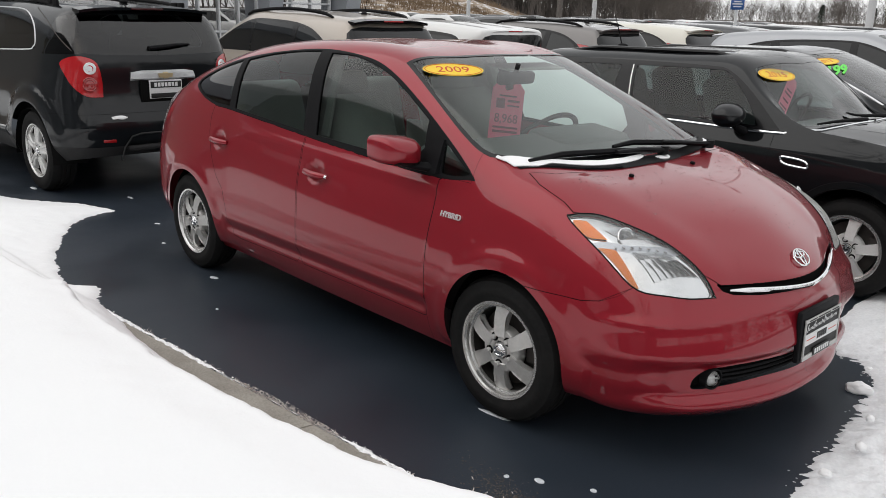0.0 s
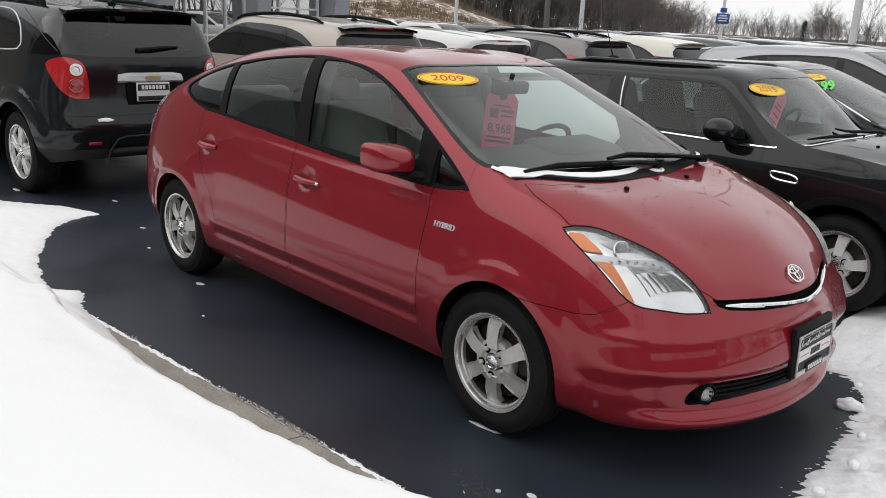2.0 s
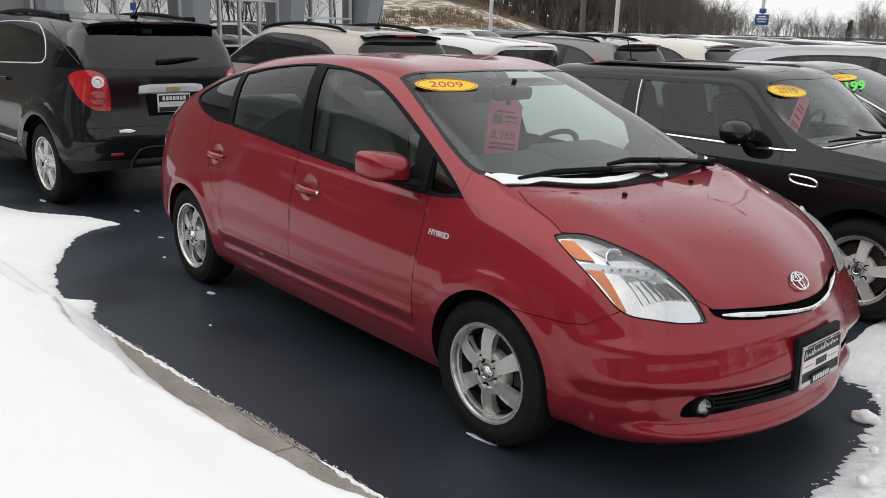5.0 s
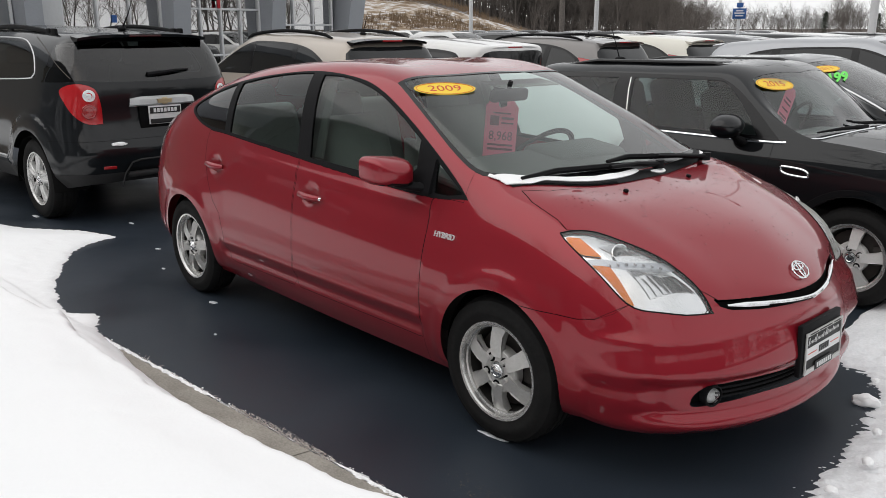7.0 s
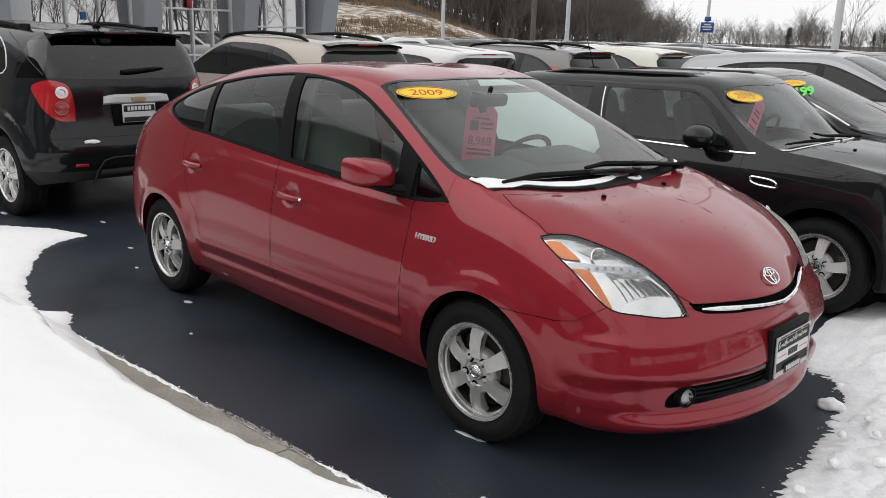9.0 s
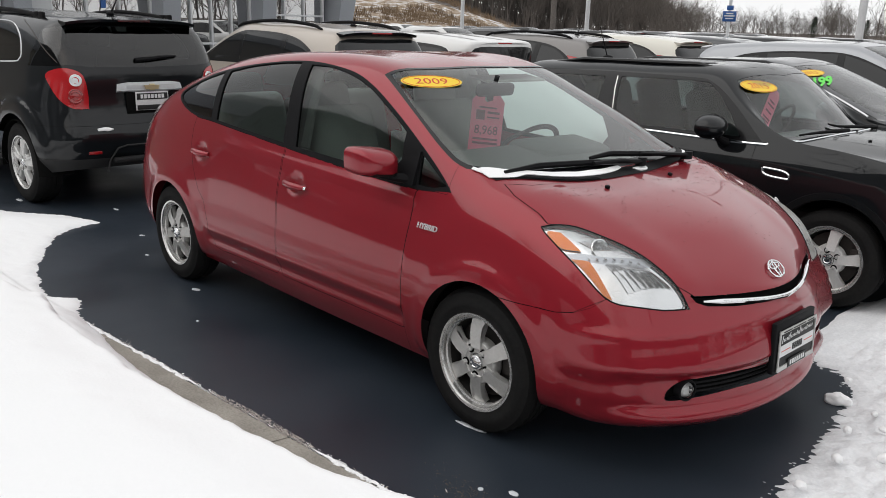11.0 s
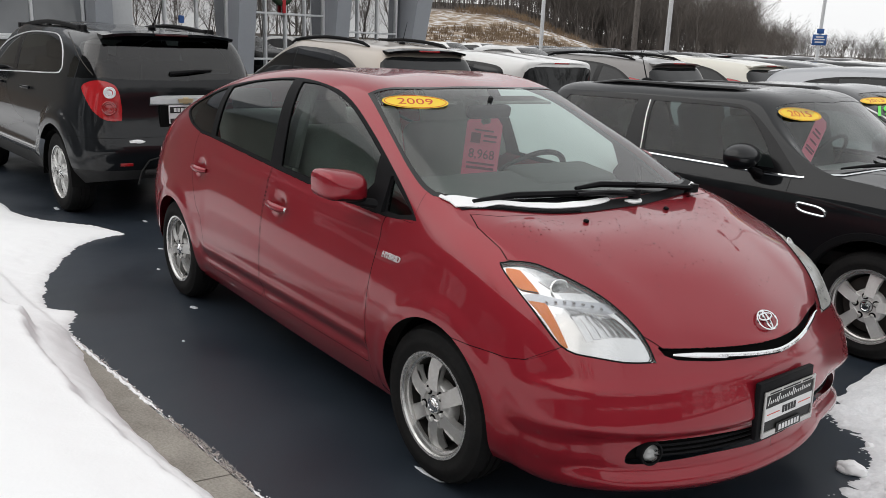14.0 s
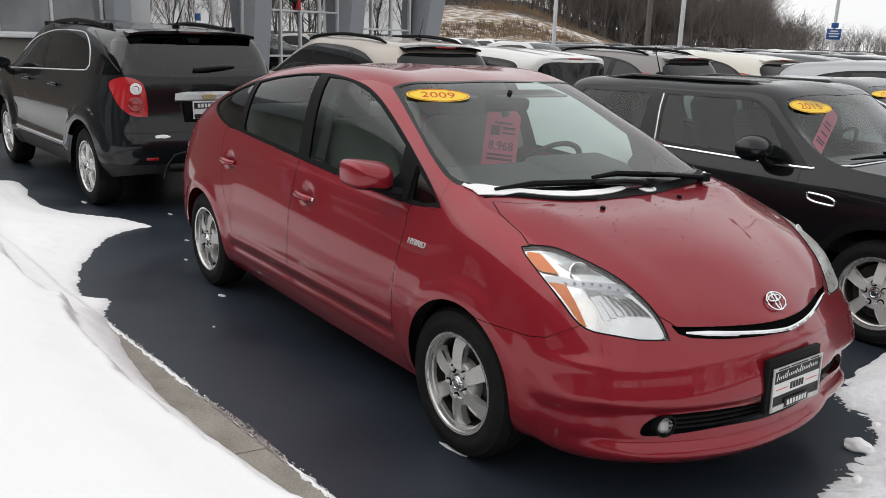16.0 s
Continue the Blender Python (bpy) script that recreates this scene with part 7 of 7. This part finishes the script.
# ---------------------------------------------------------------- the dealership
WALL_GREY = material("grey_render", (.36, .38, .41), rough=.7, grain=.2, size=30, stain=.25, stain_size=.8, second=(.24, .25, .27))
WALL_LIGHT = material("pale_panel", (.62, .63, .64), rough=.5, grain=.1, size=20, stain=.2, stain_size=.6)
BRICK = material("tan_brick", (.25, .205, .165), rough=.9, grain=.4, size=40, stain=.4, stain_size=3, bump=.002, second=(.20, .14, .10))
MORTAR = material("mortar", (.21, .195, .175), rough=.95, grain=.3, size=60)
FRAME_WHITE = material("white_window_frame", (.70, .71, .72), rough=.4)
SHOW_GLASS = glass("showroom_glass", (.62, .66, .66), ior=6.0)
DARK_GLASS = material("curtained_glass", (.16, .17, .18), rough=.08, coat=1.0, grain=.2, size=1.0, stain=.5, stain_size=.4, second=(.26, .27, .28))
INSIDE = material("showroom_wall", (.66, .66, .63), rough=.8, stain=.3, stain_size=.5)
BLUE_SIGN = material("blue_sign", (.02, .09, .30), rough=.4)
WREATH_RED = material("red_ribbon", (.5, .02, .03), rough=.6)

building = empty("dealership", "grey dealership with slanted piers, white-framed windows, tan brick base", "building")
building.matrix_basis = Matrix.Translation((-18.3, 2.7, 0)) @ Matrix.Rotation(radians(8), 4, "Z")
# local: y runs along the front, +x looks at the lot


def bpart(name, size, at, mat, bevel=.01, label="", parent=building):
    bm = bmesh.new()
    add_box(bm, size, Matrix.Translation(at), bevel)
    return part(name, bm, mat, parent, label)


def glazed(name, y0, y1, z0, z1, cols, rows, mat, door=()):
    win = new(name)
    win.parent = building
    tagged(win, "white-framed window" if mat is SHOW_GLASS else "curtained window in a pale frame")
    f = .055
    for z in [z0 + (z1 - z0) * k / rows for k in range(rows + 1)]:
        bpart("frame_rail", (.09, y1 - y0, f), (.02, (y0 + y1) / 2, z), FRAME_WHITE, .006, parent=win)
    for k in range(cols + 1):
        y = y0 + (y1 - y0) * k / cols
        bpart("frame_post", (.09, f, z1 - z0), (.025, y, (z0 + z1) / 2), FRAME_WHITE, .006, parent=win)
    for k in range(cols):
        a = y0 + (y1 - y0) * k / cols
        b = y0 + (y1 - y0) * (k + 1) / cols
        for r in range(rows):
            c, d = z0 + (z1 - z0) * r / rows, z0 + (z1 - z0) * (r + 1) / rows
            bpart("pane", (.012, b - a - f, d - c - f), (0, (a + b) / 2, (c + d) / 2), mat, 0, parent=win)
    return win


def pier(y, w, mat, slant):
    bm = bmesh.new()
    m = Matrix.Translation((0, y, 0))
    vs = []
    for z, y0, y1, x in ((-.4, 0, w, .35), (5.4, slant, w + slant * 1.25, .95)):
        vs.append([bm.verts.new(m @ Vector(p)) for p in ((-.2, y0, z), (x, y0, z), (x, y1, z), (-.2, y1, z))])
    for j in range(4):
        bm.faces.new((vs[0][j], vs[0][(j + 1) % 4], vs[1][(j + 1) % 4], vs[1][j]))
    bm.faces.new(vs[0][::-1])
    bm.faces.new(vs[1])
    bmesh.ops.recalc_face_normals(bm, faces=bm.faces[:])
    part("pier", bm, mat, building, "slanted grey pier", smooth=False)


pier(0.05, .42, WALL_GREY, -.22)
bpart("wall_panel", (.25, .55, 5.4), (0, .75, 2.3), WALL_LIGHT)
pier(3.62, .50, WALL_GREY, .05)
pier(6.75, .48, WALL_GREY, .08)
pier(9.55, .55, WALL_GREY, .55)
glazed("window_showroom", 1.05, 3.62, 1.42, 4.6, 3, 3, SHOW_GLASS)
glazed("window_entry", 4.15, 6.75, -.25, 4.6, 4, 4, SHOW_GLASS)
glazed("window_corner", 7.25, 9.55, .35, 4.6, 3, 3, SHOW_GLASS)
glazed("window_office", -2.35, -.10, 1.40, 3.4, 2, 1, DARK_GLASS)
glazed("window_office", -5.60, -3.10, 1.40, 3.4, 2, 1, DARK_GLASS)
bpart("sill", (.20, 2.62, .07), (.06, 2.33, 1.365), FRAME_WHITE)
bpart("sill", (.20, 2.40, .07), (.06, -1.22, 1.335), FRAME_WHITE)
bpart("sill", (.20, 2.6, .07), (.06, -4.35, 1.335), FRAME_WHITE)
for y0, y1, z0, z1 in ((1.02, 3.62, -.4, 1.32), (-2.42, -.02, -.4, 1.29), (-3.05, -2.42, -.4, 4.6), (-5.65, -3.05, -.4, 1.29), (-12, -5.65, -.4, 4.6), (-5.65, -3.05, 3.45, 4.6), (-2.42, -.02, 3.45, 4.6), (7.25, 9.55, -.4, .30)):
    bpart("base_wall", (.20, y1 - y0, z1 - z0), (-.115, (y0 + y1) / 2, (z0 + z1) / 2), MORTAR, 0)
bpart("fascia", (.6, 22.3, 1.0), (0, -.9, 5.1), WALL_GREY, .02)
bpart("roof", (16, 22.3, .2), (-8, -.9, 5.5), WALL_GREY, .02)
bpart("back_wall", (.2, 22.2, 5.6), (-15.9, -.9, 2.4), INSIDE)
bpart("end_wall", (16, .2, 5.6), (-8, -12, 2.4), WALL_GREY)
bpart("end_wall", (15.6, .2, 5.6), (-8.2, 10.1, 2.4), WALL_GREY)
bpart("inner_wall", (.15, 9.5, 5.2), (-5.5, 5.2, 2.4), INSIDE)
bpart("showroom_floor", (15.5, 21.8, .1), (-8, -.9, .02), INSIDE, 0)
bpart("access_sign", (.01, .13, .18), (.03, 2.35, 1.90), BLUE_SIGN, 0, "small blue access sign on the glass")
bpart("notice", (.01, .20, .12), (.03, 1.62, 1.62), PLATE_WHITE, 0)
bm = bmesh.new()
add_tube(bm, [(.06, 5.35 + .30 * math.cos(2 * math.pi * k / 24), 2.75 + .30 * math.sin(2 * math.pi * k / 24)) for k in range(25)], .07, 8)
wreath = part("wreath", bm, material("pine_wreath", (.03, .06, .03), rough=.9, grain=.6, size=60, bump=.01), building, "green wreath with a red ribbon")
bm = bmesh.new()
add_box(bm, (.05, .10, .42), Matrix.Translation((.12, 5.35, 2.40)), .02)
part("ribbon", bm, WREATH_RED, wreath)

# bricks of the base
bme = bpy.data.meshes.new("brick")
tmp = bmesh.new()
add_box(tmp, (.03, .192, .058), Matrix(), 0)
tmp.to_mesh(bme)
tmp.free()
bme.materials.append(BRICK)
count = 0
rest = bmesh.new()
for row in range(24):
    z = -.05 + .0667 * row
    for k in range(12):
        y = 1.06 + .2 * k + (.1 if row % 2 else 0)
        if row < 21 and y < 3.50 and z > .35:
            ob = new("brick", bme)
            ob.parent = building
            ob.matrix_basis = Matrix.Translation((0.0, y + .05, z))
            count += 1
    for k in range(48):
        y = -12 + .2 * k + (.1 if row % 2 else 0)
        if row < 20 and y < -.1:
            add_box(rest, (.03, .192, .058), Matrix.Translation((0.0, y, z)), 0)
for row in range(20, 70):
    z = -.05 + .0667 * row
    for k in range(3):
        add_box(rest, (.03, .192, .058), Matrix.Translation((0.0, -2.95 + .2 * k + (.1 if row % 2 else 0) * (k < 2), z)), 0)
tagged(part("brickwork", rest, BRICK, building, smooth=False), "tan brickwork", kind="stuff")

# ---------------------------------------------------------------- poles, sign, wire
POLE_WHITE = material("white_pole", (.72, .73, .74), rough=.5, grain=.2, size=20, stain=.2, stain_size=1)
LAMP_HEAD = material("dark_lamp_head", (.05, .045, .04), rough=.5, grain=.2, size=20, stain=.2, stain_size=2)
POLE_WOOD = material("grey_wood_pole", (.17, .15, .135), rough=.9, grain=.5, size=12, stain=.4, stain_size=2)


def lamp_pole(x, y, h, r, mat, label, head=True):
    ob = empty("lamp_pole" if head else "utility_pole", label, "lamp post" if head else "pole", "poles")
    z = ground_height(x, y)
    bm = bmesh.new()
    add_tube(bm, [(x, y, z), (x, y, z + h * .5), (x, y, z + h)], [r, r * .9, r * .75], 12)
    part("pole_shaft", bm, mat, ob)
    bm = bmesh.new()
    add_box(bm, (r * 5, r * 5, .45), Matrix.Translation((x, y, z + .2)), .03)
    part("footing", bm, CONCRETE, ob)
    bm = bmesh.new()
    add_box(bm, (1.6, .14, .10) if head else (2.2, .12, .12), Matrix.Translation((x, y, z + h)), .02)
    part("lamp_arm" if head else "cross_arm", bm, mat, ob)
    for dx in (-1, 1) if head else ():
        bm = bmesh.new()
        add_box(bm, (.80, .42, .16), Matrix.Translation((x + dx * 1.1, y, z + h + .02)), .05)
        part("lamp_head", bm, LAMP_HEAD, ob, "dark lamp head")
    return ob


lamp_pole(-30.0, 28.4, 9, .11, POLE_WHITE, "white lamp post in the lot")
lamp_pole(-27.6, 33.0, 9, .16, POLE_WOOD, "grey wooden utility pole", False)
lamp_pole(-19.2, 25.0, 9, .095, POLE_WHITE, "white lamp post in the lot")
lamp_pole(-6.9, 21.0, 9, .11, POLE_WHITE, "white lamp post in the lot")
lamp_pole(-10.5, 52.0, 11, .16, POLE_WOOD, "grey wooden utility pole", False)
sx, sy = -16.6, 31.8
sign = empty("road_sign", "blue lot sign with white lettering on a white post", "sign")
sz = ground_height(sx, sy)
bm = bmesh.new()
add_tube(bm, [(sx, sy, sz), (sx, sy, sz + 4.6)], .07, 10)
part("post", bm, POLE_WHITE, sign)
sm = Matrix.Translation((sx + .05, sy - .08, sz + 2.35)) @ Matrix.Rotation(radians(28), 4, "Z") @ Matrix.Rotation(radians(90), 4, "X")
bm = bmesh.new()
add_box(bm, (.56, .44, .03), sm, .01)
part("board", bm, BLUE_SIGN, sign)
bm = bmesh.new()
add_box(bm, (.28, .20, .03), sm @ Matrix.Translation((0, .36, 0)), .01)
part("board", bm, BLUE_SIGN, sign)
for k, (w, y) in enumerate(((.30, .12), (.42, .02), (.34, -.09))):
    bm = bmesh.new()
    add_box(bm, (w, .05, .008), sm @ Matrix.Translation((0, y, .018)))
    part("lettering_bar", bm, PLATE_WHITE, sign)
bm = bmesh.new()
for dz in (0, .5):
    pts = []
    for k in range(31):
        f = k / 30
        pts.append((-70 + 110 * f, 75 - 20 * f, 10.3 + dz - 1.6 * 4 * f * (1 - f)))
    add_tube(bm, pts, .03, 5)
tagged(part("power_line", bm, TRIM), "thin dark power lines over the field", "power line")

# ---------------------------------------------------------------- bare woods behind the field
BARK = material("bare_branches", (.110, .098, .090), rough=.95, grain=.4, size=2, stain=.5, stain_size=.05, second=(.155, .137, .125))
PINE = material("dark_conifer", (.030, .042, .030), rough=.95, grain=.5, size=2, second=(.05, .06, .045))


def tree_arrays(seed, height, thick=.009, levels=3, twig=.020):
    """A bare tree as arrays of vertices and faces: tapered three-sided limbs that fork three times."""
    rg = random.Random(seed)
    verts, faces = [], []

    def limb(p, d, length, r, depth):
        steps = (4, 3, 2, 1)[depth]
        if depth == levels:
            side = d.cross(Vector((rg.uniform(-1, 1), rg.uniform(-1, 1), .3))).normalized() * r
            tip, b = p + d * length, len(verts)
            verts.extend([tuple(p - side), tuple(p + side), tuple(tip + side * .4), tuple(tip - side * .4)])
            faces.append((b, b + 1, b + 2, b + 3))
            return
        prev = None
        for k in range(steps + 1):
            f = k / steps
            rr = r * (1 - .6 * f)
            side = d.cross(Vector((.3, .5, .8))).normalized()
            up = side.cross(d).normalized()
            ring = []
            for j in range(3):
                a = 2 * math.pi * j / 3
                ring.append(len(verts))
                verts.append(tuple(p + side * rr * math.cos(a) + up * rr * math.sin(a)))
            if prev:
                for j in range(3):
                    faces.append((prev[j], prev[(j + 1) % 3], ring[(j + 1) % 3], ring[j]))
            prev = ring
            if depth < levels and k >= (1, 1, 1)[depth]:
                for _ in range(2):
                    nd = (d + Vector((rg.uniform(-1, 1), rg.uniform(-1, 1), rg.uniform(-.2, .6))) * .85).normalized()
                    limb(p, nd, length * rg.uniform(.42, .66), max(rr * .55, twig), depth + 1)
            p = p + d * (length / steps)
            d = (d + Vector((rg.uniform(-1, 1), rg.uniform(-1, 1), rg.uniform(-.1, .4))) * .16).normalized()

    limb(Vector((0, 0, 0)), Vector((0, 0, 1)), height * .55, height * thick, 0)
    return np.array(verts), np.array(faces)


def thicket(name, label, kinds, places, mat):
    vs, fs, off = [], [], 0
    for x, y, s, a, k in places:
        v, f = kinds[k]
        c, q = math.cos(a), math.sin(a)
        w = np.stack([(v[:, 0] * c - v[:, 1] * q) * s + x, (v[:, 0] * q + v[:, 1] * c) * s + y, v[:, 2] * s + ground_height(x, y) - .1], 1)
        vs.append(w)
        fs.append(f + off)
        off += len(v)
    V, Fc = np.concatenate(vs), np.concatenate(fs)
    me = bpy.data.meshes.new(name)
    me.vertices.add(len(V))
    me.vertices.foreach_set("co", V.ravel())
    me.loops.add(Fc.size)
    me.loops.foreach_set("vertex_index", Fc.ravel())
    me.polygons.add(len(Fc))
    me.polygons.foreach_set("loop_start", np.arange(0, Fc.size, Fc.shape[1]))
    me.polygons.foreach_set("loop_total", np.full(len(Fc), Fc.shape[1]))
    me.update(calc_edges=True)
    me.materials.append(mat)
    return tagged(new(name, me), label, "trees", kind="stuff")


tree_kinds = [tree_arrays(20 + k, 12) for k in range(6)]
rng = random.Random(3)
places = []
for k in range(1290):
    a = rng.uniform(24, 60) if k % 8 < 3 else rng.uniform(42, 58.5) if k % 8 < 5 else rng.uniform(57, 82)
    near_wood = a < 60
    d = rng.uniform(98, 160) if near_wood else rng.uniform(165, 215)
    s = rng.uniform(.7, 1.2) * (.86 if a < 50 else .80 if a < 57.5 else .44 if near_wood else .45)
    if not near_wood:
        s *= (1.0 + .45 * noise.noise((a * .55, 3.0, 0))) * rng.uniform(.75, 1.2)
    places.append((-d * math.cos(radians(a)), d * math.sin(radians(a)), s, rng.uniform(0, 6.28), rng.randrange(6)))
thicket("bare_woods", "bare grey-brown winter woods along the field", tree_kinds, places, BARK)


def conifer(seed):
    rg = random.Random(seed)
    verts, faces = [], []
    for k in range(420):
        f = rg.random() ** .7
        z = 8 * f + .5
        r = (1 - f) * 1.9 + .1
        a = rg.uniform(0, 6.28)
        p = Vector((math.cos(a) * r * rg.uniform(.35, 1), math.sin(a) * r * rg.uniform(.35, 1), z))
        b = len(verts)
        e = Vector((math.cos(a), math.sin(a), -.35)) * rg.uniform(.35, .7)
        w = Vector((-math.sin(a), math.cos(a), 0)) * .22
        verts += [tuple(p - w), tuple(p + w), tuple(p + e + w * .3), tuple(p + e - w * .3)]
        faces.append((b, b + 1, b + 2, b + 3))
    return np.array(verts), np.array(faces)


places = []
for k in range(26):
    a = rng.uniform(66, 92)
    d = rng.uniform(148, 175)
    places.append((-d * math.cos(radians(a)), d * math.sin(radians(a)), rng.uniform(.35, .6), 0, rng.randrange(3)))
thicket("conifers", "dark conifers standing in front of the far woods", [conifer(k) for k in range(3)], places, PINE)
# one wide bare tree standing before the far woods
tagged(thicket("bare_tree", "", [tree_arrays(91, 9, .011, 3, .016)], [(-19.5, 57.5, .62, 1.0, 0)], BARK), "wide bare tree with many thin limbs at the field's edge", "tree")
# brush along the woods' foot
brush = [tree_arrays(60 + k, 3.6, .010, 2, .014) for k in range(4)]
places = []
for k in range(1150):
    a = rng.uniform(24, 112)
    d = rng.uniform(92, 135) if a < 60 else rng.uniform(135, 155)
    places.append((-d * math.cos(radians(a)), d * math.sin(radians(a)), rng.uniform(.4, 1.1) * (1 if a < 60 else .55), rng.uniform(0, 6), rng.randrange(4)))
thicket("brushwood", "bare brown brush at the foot of the woods", brush, places, BARK)

# dry grass standing through the snow on the field
def tuft(seed):
    rg = random.Random(seed)
    verts, faces = [], []
    for k in range(16):
        a, r, h = rg.uniform(0, 6.28), rg.uniform(0, .45), rg.uniform(.25, .8)
        p = Vector((r * math.cos(a), r * math.sin(a), 0))
        tip = p + Vector((rg.uniform(-.25, .25), rg.uniform(-.25, .25), h))
        w = Vector((rg.uniform(-1, 1), rg.uniform(-1, 1), 0)).normalized() * .03
        verts += [tuple(p - w), tuple(p + w), tuple(tip)]
        faces.append((3 * k, 3 * k + 1, 3 * k + 2))
    return np.array(verts), np.array(faces)


DRY = material("dry_grass", (.24, .17, .105), rough=.95, grain=.5, size=3, stain=.5, stain_size=.15, second=(.13, .09, .06))
places = []
for k in range(5200):
    a = rng.uniform(22, 75)
    d = rng.uniform(60, 100)
    if noise.noise((d * .09, a * .16, 3.0)) > .06:
        places.append((-d * math.cos(radians(a)), d * math.sin(radians(a)), rng.uniform(.5, 1.2), rng.uniform(0, 6), rng.randrange(4)))
thicket("dry_grass", "dry brown grass tufts on the snowy slope", [tuft(k) for k in range(4)], places, DRY)["category"] = "grass"

# trees across the road, seen only as reflections
places = []
for k in range(190):
    a = rng.uniform(-62, 75)
    d = rng.uniform(34, 84)
    places.append((d * math.cos(radians(a)), d * math.sin(radians(a)), rng.uniform(.7, 1.15), rng.uniform(0, 6), rng.randrange(6)))
thicket("roadside_trees", "bare winter trees across the road", tree_kinds, places, BARK)

# ---------------------------------------------------------------- what closes the place behind the camera
BEHIND = material("dark_metal_siding", (.10, .105, .11), rough=.7, grain=.2, size=8, stain=.3, stain_size=.3)
bm = bmesh.new()
add_box(bm, (60, 12, 8.0), Matrix.Translation((-14, -19.5, 3.8)), .05)
behind = part("service_building", bm, BEHIND)
tagged(behind, "dark metal-sided service building across the lot", "building", kind="structure")
# unseen plain block, added so the front bumper mirrors a dark horizon
bm = bmesh.new()
add_box(bm, (9, 46, 6.5), Matrix.Translation((35, -17, 3.2)) @ pose(0, 0, 0, 0, 0, -26), .05)
tagged(part("unseen_dark_block", bm, BEHIND), "long dark unseen block, added to darken the bumper's reflections", "building", kind="structure")
bm = bmesh.new()
add_box(bm, (16, 11, 11.0), Matrix.Translation((-38, -19.0, 5.3)), .05)
part("parapet", bm, WALL_LIGHT, behind, "pale raised front of the service building")
lettering("service_sign", "Service", 1.7, BLUE_SIGN, Matrix.Translation((-38.4, -13.44, 9.2)) @ pose(0, 0, 0, 90, 0, 180), behind, .04, "dark raised letters")
for k in range(6):
    bm = bmesh.new()
    add_box(bm, (4.2, .12, 4.2), Matrix.Translation((-26 + 7.0 * k, -13.46, 2.2)), .03)
    part("service_door", bm, DARK_GLASS if k % 2 else WALL_LIGHT, behind, "tall roll-up service door")
places = []
for x, y, z in ((-3, -9.5, .8), (3.5, -11, .95), (9, -9, .8), (14, -6, .9), (-10, -10.5, .7), (12, -12, 1.0), (-17, -9.8, .75)):
    places.append((x, y, z, x, int(abs(x)) % 6))
# unseen row behind the building, added to darken the sky mirrored in side windows
for k in range(46):
    places.append((rng.uniform(-50, 24), rng.uniform(-36, -28), rng.uniform(.95, 1.25), rng.uniform(0, 6), rng.randrange(6)))
thicket("verge_trees", "bare trees on the snowy verge, and an unseen row added behind the building", tree_kinds, places, BARK)
